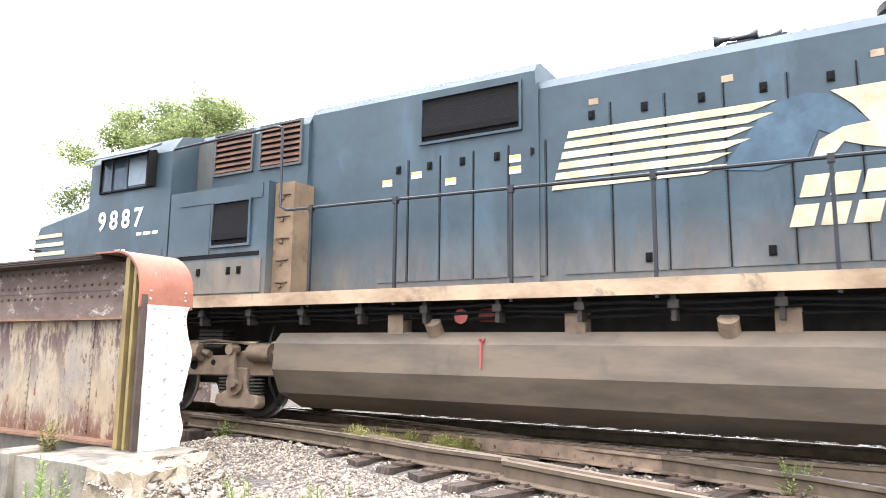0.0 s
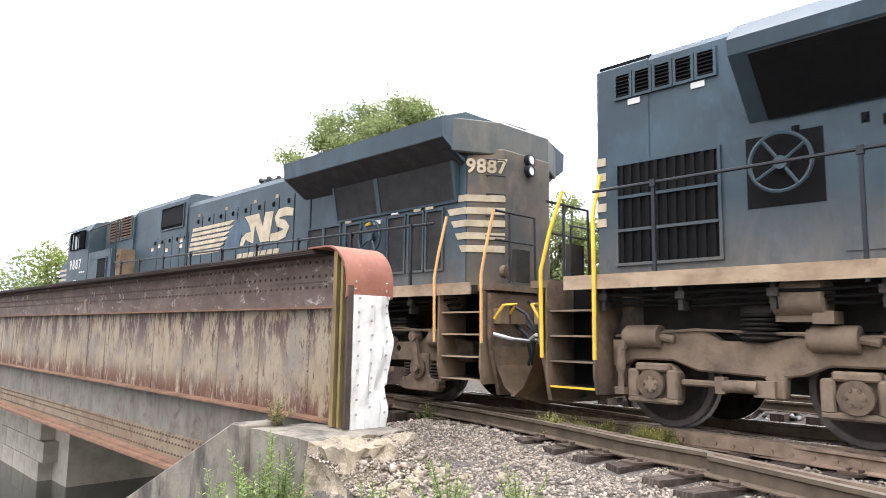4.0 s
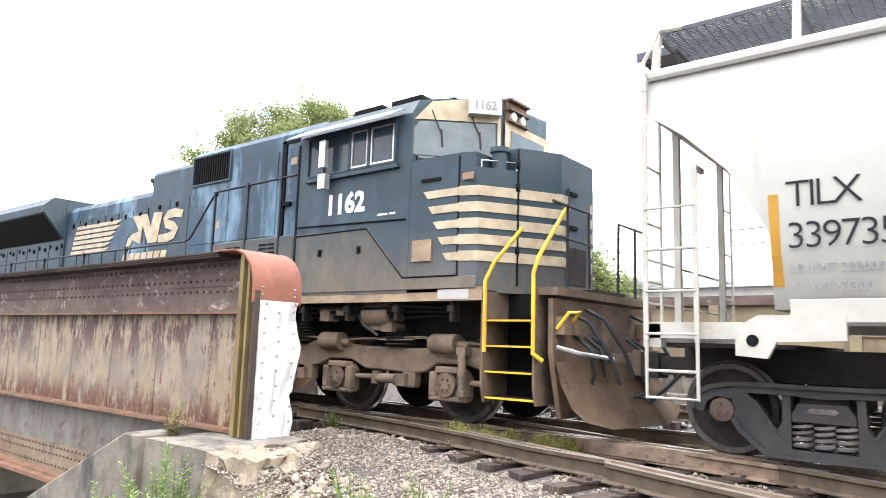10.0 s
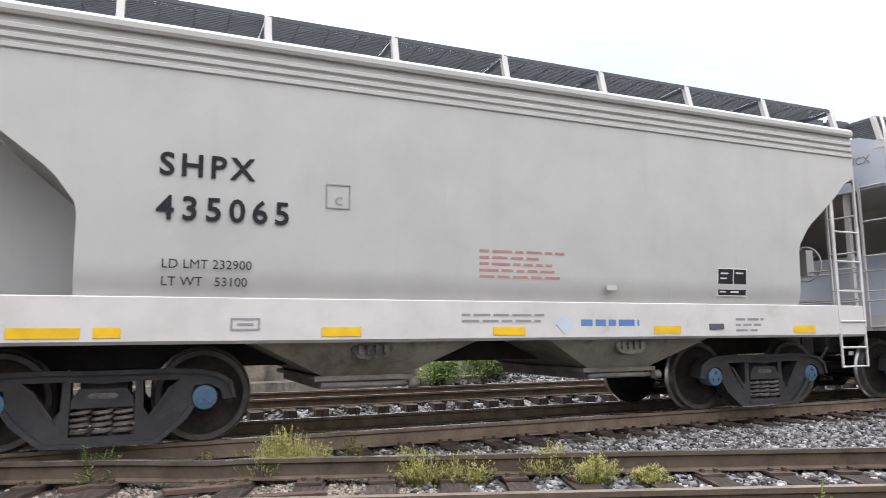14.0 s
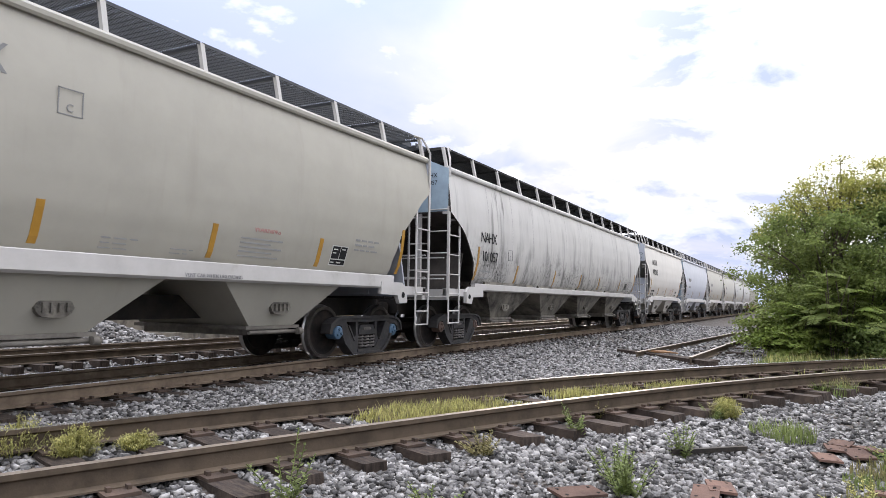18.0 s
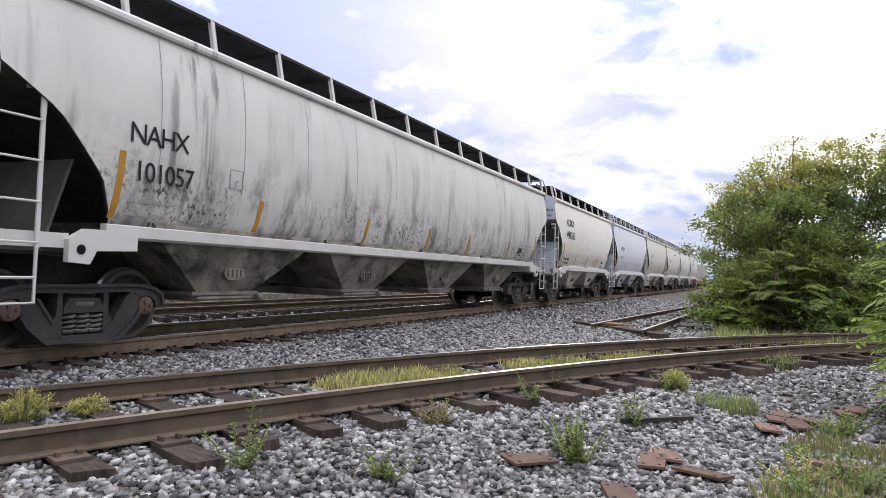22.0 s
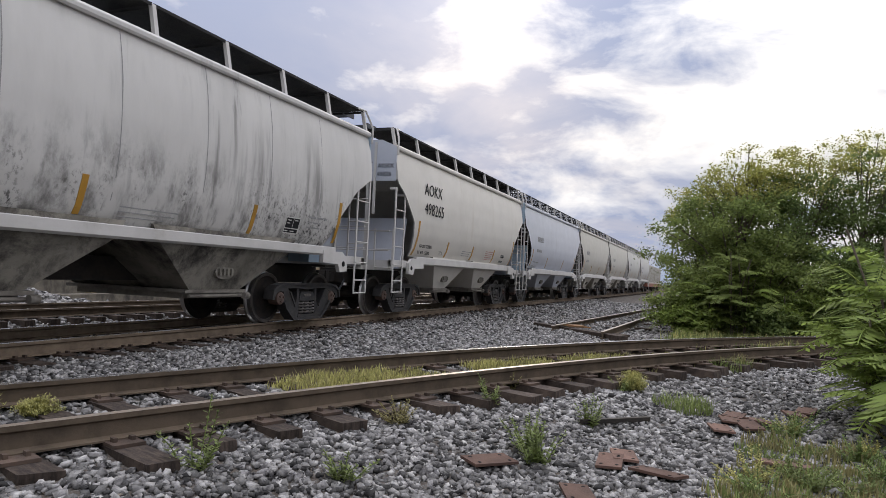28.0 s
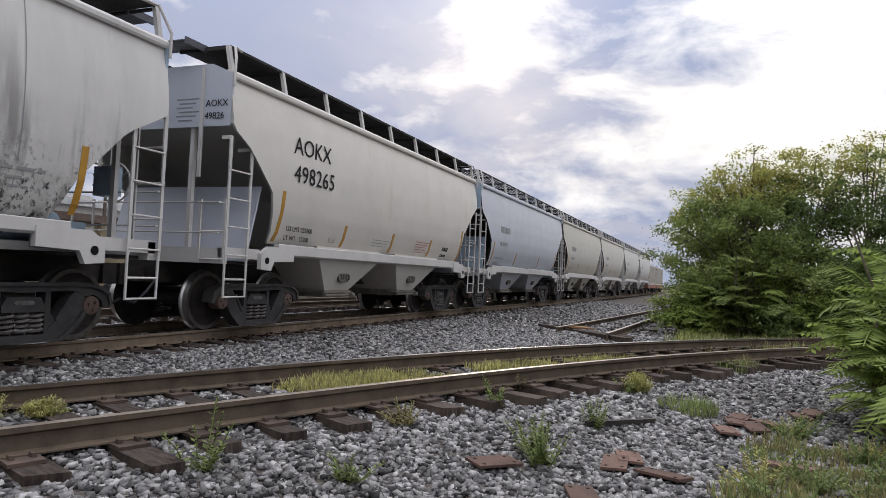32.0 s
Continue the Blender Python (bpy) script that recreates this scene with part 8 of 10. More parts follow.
def build_loco_b():
    """The second engine, running backwards: radiator wings to the fore, cab and nose behind."""
    uc = 19.5
    o = -uc
    lo = thing("locomotive", "dark blue diesel locomotive with faded side panels and cream nose stripes", "locomotive", group="locomotives of the train")
    ROLLING.append((lo, uc + 0.07))
    underframe(o, 9.68, 29.3, lo)
    f, g = o + 0.68, o + 0.53
    h = 1.05
    # radiator end
    bm = B()
    prism(bm, [(8.92, -0.62), (9.18, -h), (9.9, -h), (9.9, h), (9.18, h), (8.92, 0.62)], 1.66, 4.33, "z")
    bmesh.ops.translate(bm, vec=(f, 0, 0), verts=bm.verts)
    part("rear_hood", bm, "navy", lo, "", 0.02)
    bm = B()
    prism(bm, [(8.92, -0.62), (9.18, -h), (9.9, -h), (9.9, h), (9.18, h), (8.92, 0.62)], 4.33, 4.39, "z")
    bmesh.ops.scale(bm, vec=(1, 0.94, 1), verts=bm.verts)
    bmesh.ops.translate(bm, vec=(f, 0, 0), verts=bm.verts)
    part("rear_roof", bm, "loco_dark", lo)
    for k in range(5):
        bm = B()
        prism(bm, [(8.90, -0.60), (9.17, -h - 0.012), (9.30, -h - 0.012), (9.30, -h), (9.18, -h), (8.92, -0.6)], 3.10 - 0.19 * k, 3.20 - 0.19 * k, "z")
        bmesh.ops.translate(bm, vec=(f, 0, 0), verts=bm.verts)
        part("rear_stripe", bm, "cream", lo)
    hood_section("rear_hood", f, 9.9, 11.0, 4.39, h, lo, "navy", 0.10)
    hood_section("radiator_hood", f, 11.0, 15.90, 4.20, h, lo, "navy", 0.12)
    for x in (9.42, 9.68, 9.94, 10.20, 10.46):
        louvre("upper_louvre", f, x + 0.05, x + 0.23, 3.92, 4.19, -h, 6, lo, "loco_dark", "navy")
    for x in (9.62, 10.42):
        panel("notice", f, x, x + 0.16, 3.80, 3.87, -h, "white_letter", lo, 0.012, bevel=0)
    louvre("cooling_grille", f, 9.47, 10.70, 1.88, 3.06, -h, 11, lo, "loco_dark", "navy", True, "tall dark grille of upright bars")
    bm = B()
    for z in (2.25, 2.65):
        box(bm, 9.47 + f, 10.70 + f, -h - 0.045, -h - 0.02, z, z + 0.035)
    part("grille_bar", bm, "navy", lo)
    # flat dark panel paints the shaded recess behind the brake wheel
    panel("brake_recess", f, 11.0, 11.75, 2.35, 3.1, -h, "loco_dark", lo, 0.004)
    brake_wheel(f, 11.37, 2.78, lo, 0.30, -h)
    bm = B()
    prism(bm, [(-1.03, 3.24), (-1.55, 3.86), (-1.57, 4.02), (-1.35, 4.24), (1.35, 4.24), (1.57, 4.02), (1.55, 3.86), (1.03, 3.24)], 11.05 + f, 15.88 + f, "x")
    part("radiator_wing", bm, "navy", lo, "flared radiator wing", 0.015)
    bm = B()
    prism(bm, [(-1.075, 3.27), (-1.085, 3.26), (-1.555, 3.82), (-1.545, 3.84)], 11.25 + f, 15.72 + f, "x")
    part("radiator_screen", bm, "loco_dark", lo, "black sloping radiator screen")
    for x in np.arange(11.5, 15.9, 0.62):
        latch(f, x, 3.10, -h - 0.005, lo)
    for x in np.arange(11.9, 15.8, 0.66):
        panel("hood_door", f, x, x + 0.60, 1.85, 3.18, -h, "navy", lo)
        latch(f, x + 0.4, 3.05, -h - 0.014, lo)
    # engine hood
    hood_section("engine_hood", g, 16.05, 19.95, 4.06, HOOD, lo, "navy_faded", 0.16)
    for k, a in enumerate(np.arange(16.15, 19.8, 0.62)):
        panel("hood_door", g, a, a + 0.57, 1.85, 3.66, -HOOD, "navy_faded" if k > 3 else "navy", lo)
        latch(g, a + 0.3, 3.54, -HOOD - 0.014, lo)
        latch(g, a + 0.3, 1.98, -HOOD - 0.014, lo)
        panel("door_seam", g, a + 0.588, a + 0.601, 1.85, 3.66, -HOOD, "loco_dark", lo, 0.006, bevel=0)
    speed_lines(g, 16.62, 3.51, lo, -HOOD - 0.02)
    for x in (16.3, 17.0, 18.35, 20.75):
        panel("notice", g, x, x + 0.14, 1.95, 2.1, -HOOD, "sill_tan", lo, 0.016, bevel=0)
    horn(g + 18.3, 4.50, lo, 4.0)
    hood_section("turbo_hood", g, 19.95, 21.45, 4.43, HOOD, lo, "navy", 0.10)
    for a in (20.0, 20.7):
        panel("hood_door", g, a, a + 0.66, 1.85, 3.75, -HOOD, "navy", lo, 0.01)
    for x in (20.3, 20.95):
        latch(g, x, 3.62, -HOOD - 0.014, lo)
    hood_section("blower_hood", o, 21.98, 25.80, 4.61, 1.02, lo, "navy_faded", 0.14, label="faded blue hood behind the cab")
    louvre("blower_vent", o, 22.04, 23.22, 3.92, 4.44, -1.02, 16, lo, "loco_dark", "navy", True)
    for a, b in ((22.05, 23.22), (23.32, 24.62)):
        panel("hood_panel", o, a, b, 2.75, 3.72 if a < 23 else 4.2, -1.02, "navy_faded", lo)
    panel("side_door", o, 24.88, 25.52, 1.80, 4.30, -1.02, "navy_faded", lo, 0.02)
    bm = B()
    box(bm, 24.76 + o, 24.86 + o, -1.06, -1.01, 1.8, 4.34)
    box(bm, 24.76 + o, 25.24 + o, -1.06, -1.01, 4.30, 4.36)
    part("door_post", bm, "loco_dark", lo)
    part("door_handle", box(B(), 24.82 + o, 25.06 + o, -1.10, -1.04, 3.22, 3.28), "loco_dark", lo, "", 0.008)
    panel("notice", o, 24.98, 25.14, 3.92, 4.04, -1.045, "sill_tan", lo, 0.003, bevel=0)
    panel("notice", o, 22.9, 23.0, 3.0, 3.14, -1.035, "sill_tan", lo, 0.003, bevel=0)
    bm = B()
    prism(bm, [(23.25, 1.68), (25.79, 1.68), (25.79, 2.62), (23.56, 2.62), (23.27, 2.05)], -1.50, 1.50)
    bmesh.ops.translate(bm, vec=(o, 0, 0), verts=bm.verts)
    part("side_box", bm, "navy_dust", lo, "", 0.015)
    panel("box_door", o, 23.72, 25.70, 1.80, 2.56, -1.50, "navy_dust", lo, 0.006)
    for x in (23.98, 24.88):
        for k in range(6):
            a = x + 0.21 * (k % 2)
            panel("louvre_slit", o, a, a + 0.17, 2.36 + 0.065 * (k // 2), 2.385 + 0.065 * (k // 2), -1.507, "loco_dark", lo, 0.010, bevel=0)
        panel("notice", o, x + 0.08, x + 0.25, 2.26, 2.33, -1.507, "sill_tan", lo, 0.004, bevel=0)
    for x, z in ((23.44, 2.33), (23.30, 2.04)):
        panel("slot", o, x, x + 0.24, z, z + 0.05, -1.50, "loco_dark", lo, 0.004, bevel=0)
    # cab
    bm = B()
    prism(bm, [(-1.54, 1.66), (1.54, 1.66), (1.54, 4.10), (1.40, 4.32), (0.7, 4.56), (-0.7, 4.56), (-1.40, 4.32), (-1.54, 4.10)], 25.80 + o, 28.10 + o, "x")
    part("cab", bm, "navy", lo, "", 0.03)
    w = cab_window(o, 26.06, 27.82, 3.46, 4.02, -1.545, lo, 1, "navy", "glass_dark")
    for x in (26.35, 26.92, 27.30):
        part("window_post", box(B(), x + o, x + 0.05 + o, -1.58, -1.54, 3.44, 4.02), "navy", w)
    part("window_ledge", box(B(), 26.02 + o, 27.9 + o, -1.60, -1.54, 3.36, 3.42), "navy", w, "", 0.006)
    for x0, x1 in ((26.97, 27.30), (27.36, 27.80)):
        bm = B()
        for a in ((x0, x1, 3.47, 3.495), (x0, x1, 3.985, 4.01), (x0, x0 + 0.025, 3.495, 3.985), (x1 - 0.025, x1, 3.495, 3.985)):
            box(bm, a[0] + o, a[1] + o, -1.57, -1.545, a[2], a[3])
        part("sliding_sash", bm, "silver", w, "bare metal window sash")
    bm = B()
    box(bm, 26.45 + o, 26.58 + o, -1.72, -1.66, 3.52, 3.92)
    box(bm, 26.45 + o, 26.60 + o, -1.72, -1.62, 3.20, 3.42)
    part("mirror", bm, "silver", lo, "", 0.01)
    # the sheet's blue is sky reflection put into its paint
    bm = B()
    prism(bm, [(-1.54, 4.16), (-1.86, 3.985), (-1.86, 4.005), (-1.54, 4.20)], 25.85 + o, 27.95 + o, "x")
    part("sun_shade", bm, "shade_paint", lo, "sun shade over the cab windows, coloured pale blue for reflected sky")
    bm = B()
    for x in (26.3, 27.1):
        box(bm, x + o, x + 0.6 + o, -0.9, -0.3, 4.55, 4.64)
    box(bm, 27.2 + o, 28.0 + o, -0.5, 0.5, 4.56, 4.66)
    part("roof_equipment", bm, "loco_dark", lo, "", 0.02)
    lettering("road_number", "1162", 0.40, 26.47 + o, -1.548, 2.84, "white_letter", lo, 0.017, 1.0)
    bars("class_mark", 27.52 + o, 27.85 + o, 2.76, 1, 0.035, 0.02, -1.547, "white_letter", lo, 5)
    bm = B()
    prism(bm, [(25.82, 1.70), (25.82, 2.58), (27.35, 2.58), (28.05, 1.85), (29.2, 1.85), (29.2, 1.70)], -1.553, -1.53)
    bmesh.ops.translate(bm, vec=(o, 0, 0), verts=bm.verts)
    part("lower_panel", bm, "navy_dust", lo, "", 0.005)
    for x in (26.4, 27.2):
        latch(o, x, 2.28, -1.556, lo)
    for run_of in (((25.86, 2.56), (27.33, 2.57), (28.03, 1.86), (28.90, 1.86)), ((25.86, 2.70), (28.05, 2.64)), ((25.84, 2.56), (25.84, 1.74))):
        part("panel_seam", pipe(B(), [(x + o, -1.554, z) for x, z in run_of], 0.011, 5), "loco_dark", lo)
    part("cab_edge", box(B(), 25.79 + o, 25.83 + o, -1.55, -1.5, 1.70, 4.0), "loco_dark", lo)
    bm = B()
    box(bm, 28.18 + o, 28.50 + o, -1.556, -1.53, 2.06, 2.34)
    part("number_patch", bm, "sill_tan", lo, "faded tan patch")
    # angled cab front, windscreens, number boxes
    cols = [(28.05, -1.535, 4.08), (28.25, -1.32, 4.32), (28.92, -0.605, 4.42), (28.95, -0.3, 4.36)]
    cols += [(x, -y, z) for x, y, z in cols[::-1]]
    bm = B()
    lows, highs = [bm.verts.new((x + o, y, 3.38)) for x, y, z in cols], [bm.verts.new((x + o, y, z)) for x, y, z in cols]
    for k in range(len(cols) - 1):
        bm.faces.new((lows[k], lows[k + 1], highs[k + 1], highs[k]))
    bm.faces.new(highs); bm.faces.new((lows[0], highs[0], highs[-1], lows[-1]))
    part("cab_front", bm, "navy", lo, "", 0.01)

    def on_facet(a, z, out=0.0, side=-1):
        """A point on the slanting corner of the cab, a from its outer to its inner edge."""
        return (28.05 + 0.67 * a + 0.73 * out + o, side * (1.535 - 0.715 * a + 0.684 * out), z)

    def sheet(name, mat, quad, thick, parent, label="", side=-1):
        bm = B()
        f = bm.faces.new([bm.verts.new(on_facet(a, z, 0.004, side)) for a, z in quad])
        ex = bmesh.ops.extrude_face_region(bm, geom=[f])
        for v in [g for g in ex["geom"] if isinstance(g, bmesh.types.BMVert)]:
            v.co += Vector((0.73, side * 0.684, 0)) * thick
        return part(name, bm, mat, parent, label)
    for side in (-1, 1):
        sheet("cream_band", "cream", [(0.06, 4.02), (0.30, 4.29), (1.28, 4.43), (1.28, 3.42), (1.235, 3.42), (1.235, 4.05), (0.14, 4.03)], 0.006, lo, "cream band over the windscreen", side)
        ws = sheet("windscreen", "glass", [(0.06, 3.54), (0.06, 3.90), (0.14, 4.00), (1.20, 4.03), (1.22, 3.48), (0.16, 3.48)], 0.010, lo, "", side)
        for a in (0.44, 0.98):
            bm = B()
            pipe(bm, [on_facet(a - 0.14, 4.16, 0.03, side), on_facet(a - 0.10, 4.05, 0.05, side), on_facet(a, 3.84, 0.03, side)], 0.009, 5)
            pipe(bm, [on_facet(a, 3.90, 0.025, side), on_facet(a + 0.02, 3.66, 0.025, side)], 0.013, 5)
            part("wiper", bm, "black_pipe", ws)
        bm = B()
        pipe(bm, [on_facet(0.10, 3.44, 0.02, side), on_facet(0.10, 3.50, 0.10, side), on_facet(0.62, 3.50, 0.10, side), on_facet(0.62, 3.44, 0.02, side)], 0.012, 6)
        part("windscreen_grab", bm, "black_pipe", lo)
        if side > 0:
            continue
        sheet("number_board", "light_grey", [(0.80, 4.12), (0.80, 4.40), (1.26, 4.40), (1.26, 4.12)], 0.14, lo, "", side)
    num = lettering("board_number", "1162", 0.17, 0, 0, 0, "grey_letter", lo, 0.003, 0.95)
    num.matrix_basis = Matrix.Translation(Vector(on_facet(0.86, 4.19, 0.148))) @ pose(0, 0, 0, 90, 0, math.degrees(math.atan2(0.715, 0.67)))
    bm = B()
    box(bm, 28.90 + o, 28.98 + o, -0.56, -0.06, 4.12, 4.40)
    box(bm, 28.92 + o, 29.04 + o, -0.57, -0.05, 4.25, 4.28)
    box(bm, 28.92 + o, 29.04 + o, -0.57, -0.05, 4.39, 4.42)
    box(bm, 28.92 + o, 29.03 + o, -0.57, -0.05, 4.09, 4.12)
    part("headlight_box", bm, "brown_grime", lo, "", 0.015)
    bm = B()
    for y in (-0.43, -0.19):
        lathe(bm, [(0.060, 28.97), (0.062, 29.01), (0.0, 29.0)], 14, "x", (o, y, 4.185))
    part("headlight", bm, "lamp_glass", lo)
    bm = B()
    prism(bm, [(-0.58, 3.42), (0.58, 3.42), (0.58, 4.10), (-0.58, 4.10)], 28.955 + o, 28.965 + o, "x")
    part("cream_band", bm, "cream", lo, "cream panel under the headlights")
    part("centre_windscreen", box(B(), 28.962 + o, 28.975 + o, -0.45, 0.45, 3.56, 3.98), "glass", lo)
    # nose: low chamfered base, shoulder beside the cab, taller front block
    def nose_block(plan, z0, z1, bevel=0.015):
        bm = B()
        prism(bm, [(x + o, y) for x, y in plan] + [(x + o, -y) for x, y in plan[::-1]], z0, z1, "z")
        return part("nose", bm, "navy", lo, "", bevel)
    nose_block([(28.08, -1.535), (28.92, -1.535), (29.16, -1.46), (29.45, -1.0), (29.77, -0.45)], 1.66, 3.22)
    nose_block([(28.08, -1.533), (28.92, -1.533), (29.12, -1.47)], 3.221, 3.42)
    nose_block([(29.13, -0.98), (29.44, -0.98), (29.765, -0.45)], 3.221, 3.53)
    part("nose_seam", box(B(), 28.90 + o, 28.925 + o, -1.542, -1.52, 1.7, 3.38), "loco_dark", lo)
    bm = B()
    rod(bm, (29.455 + o, -1.01, 1.75), (29.455 + o, -1.01, 3.5), 0.014, 6)
    for z in (2.2, 3.0, 3.3):
        rod(bm, (29.455 + o, -1.015, z - 0.05), (29.455 + o, -1.015, z + 0.05), 0.028, 8)
    part("nose_hinge", bm, "loco_dark", lo)
    for k in range(5):
        z0 = 2.87 - 0.205 * k
        bm = B()
        a = 28.34 + 0.085 * k
        prism(bm, [(a, z0 + 0.10), (28.92, z0 + 0.10), (28.92, z0), (a + 0.075, z0)], -1.547, -1.53)
        outer = [(28.92, -1.547), (29.167, -1.470), (29.460, -1.005), (29.782, -0.45), (29.782, 0.4)]
        inner = [(29.765, 0.4), (29.765, -0.46), (29.445, -1.0), (29.155, -1.455), (28.92, -1.53)]
        prism(bm, outer + inner, z0 - 0.01, z0 + 0.115, "z")
        bmesh.ops.translate(bm, vec=(o, 0, 0), verts=bm.verts)
        part("nose_stripe", bm, "cream", lo)
    part("sill_end", box(B(), 28.62 + o, 29.10 + o, -1.542, -1.536, 1.57, 1.69), "light_grey", lo, "pale end of the sill stripe")
    panel("slot", o, 28.30, 28.62, 3.10, 3.14, -1.535, "loco_dark", lo, 0.02, bevel=0)
    bm = B()
    lathe(bm, [(0.10, 3.22), (0.10, 3.44), (0.13, 3.46), (0.13, 3.52), (0.0, 3.53)], 16, "z", (29.24 + o, -1.12, 0))
    part("vent_cap", bm, "navy", lo)
    bm = B()
    pipe(bm, [(29.14 + o, -1.38, 3.22), (29.14 + o, -1.38, 3.33), (29.42 + o, -1.0, 3.33), (29.42 + o, -1.0, 3.22)], 0.012, 6)
    part("nose_grab_rail", bm, "silver", lo)
    panel("notice", o, 28.96, 29.12, 3.06, 3.15, -1.52, "sill_tan", lo, 0.012, bevel=0)
    bm = B()
    box(bm, 29.76 + o, 29.80 + o, -0.3, 0.3, 1.75, 3.1)
    part("nose_door", bm, "navy", lo, "", 0.015)
    bm = B()
    for z in (2.1, 2.55, 3.0):
        box(bm, 29.795 + o, 29.83 + o, -0.30, -0.12, z, z + 0.05)
    part("door_latch", bm, "loco_dark", lo)
    steps(o, 29.28, 30.02, lo, "brown_grime", nose_mat="yellow", n=4)
    steps(o, 9.40, 10.10, lo, "brown_grime", nose_mat="dusty", low_mat="yellow")
    end_gear(o, 30.15, 1, lo, "black_pipe", True)
    end_gear(o, 9.30, -1, lo, "black_pipe", True)
    for pts in (((29.36, 0.94, -1.56), (29.36, 1.78, -1.56), (29.46, 2.0, -1.52), (29.70, 2.42, -1.30)), ((30.10, 0.86, -1.48), (30.02, 0.94, -1.56), (30.02, 1.85, -1.56), (30.06, 2.05, -1.50), (30.12, 2.66, -1.0), (30.12, 2.70, -0.9)),
                ((10.12, 0.75, -1.56), (10.12, 1.8, -1.56), (10.04, 2.4, -1.45), (9.98, 2.95, -1.2)), ((9.38, 0.75, -1.56), (9.36, 1.8, -1.56), (9.46, 2.3, -1.5), (9.54, 2.8, -1.35))):
        bm = B()
        pipe(bm, [(p[0] + o, p[2], p[1]) for p in pts], 0.024, 8)
        part("step_handrail", bm, "yellow", lo, "bright yellow handrail")
    handrail(o, [(10.08, 2.69), (22.68, 2.72), (22.83, 2.76), (23.51, 3.48), (23.61, 3.53), (25.7, 3.56)], [10.85, 12.85, 14.8, 16.75, 18.75, 20.55, 23.55, 24.48, 25.35], lo)
    # tanks
    fuel_tank(o, 15.6, 23.40, lo, 0.14, 1.10)
    part("tank_end_plate", prism(B(), [(-1.31, 1.11), (-1.425, 0.97), (-1.45, 0.72), (-1.31, 0.41), (-0.86, 0.13), (0.86, 0.13), (1.3, 0.41), (1.3, 1.11)], 23.38 + o, 23.42 + o, "x"), "rust_tan", lo, "orange rusted tank end")
    for a, b in ((15.8, 18.01), (19.38, 23.22)):
        bm = B()
        lathe(bm, [(0.0, a), (0.20, a + 0.03), (0.27, a + 0.12), (0.27, b - 0.12), (0.20, b - 0.03), (0.0, b)], 22, "x", (o, -1.18, 1.36))
        tk = part("air_reservoir", bm, "tank", lo, "dusty round air reservoir")
        for x in (a + 0.5, b - 0.5):
            part("tank_strap", lathe(B(), [(0.275, x - 0.03), (0.285, x - 0.03), (0.285, x + 0.03), (0.275, x + 0.03)], 22, "x", (o, -1.18, 1.36)), "dusty", tk)
    bm = B()
    for x in (23.52, 23.66):
        pipe(bm, [(x + o, -1.35, 1.5), (x + 0.05 + o, -1.42, 1.0), (x - 0.02 + o, -1.4, 0.5), (x + 0.2 + o, -1.3, 0.35)], 0.024, 7)
    part("cab_hose", bm, "black_pipe", lo)
    for x in (24.3, 25.2, 26.9):
        bm = B()
        pipe(bm, [(x + o, -1.3, 1.5), (x + 0.25 + o, -1.34, 1.25), (x + 0.5 + o, -1.3, 1.1)], 0.022, 6)
        part("cab_hose", bm, "black_pipe", lo)
    for x in (27.14, 11.98):
        bm = B()
        lathe(bm, [(0.17, x + o), (0.20, x + 0.02 + o), (0.20, x + 0.46 + o), (0.17, x + 0.48 + o)], 18, "x", (0, -1.22, 1.42))
        box(bm, x + 0.02 + o, x + 0.42 + o, -1.30, -1.0, 1.18, 1.45)
        box(bm, x + 0.36 + o, x + 0.54 + o, -1.34, -1.05, 1.16, 1.28)
        part("blower_duct", bm, "dusty", lo, "", 0.01)
    for a, b, z in ((25.0, 25.3, 1.25), (26.3, 26.5, 1.30), (24.0, 24.2, 1.28), (26.65, 26.8, 1.38)):
        part("air_filter", box(B(), a + o, b + o, -1.4, -1.2, z, 1.5), "dusty", lo, "", 0.02)
    loco_truck(o, (24.46, 26.50, 28.54), lo, "bolsterless")
    loco_truck(o, (10.62, 12.63, 14.64), lo, "bolsterless")


build_loco_a()
build_loco_b()
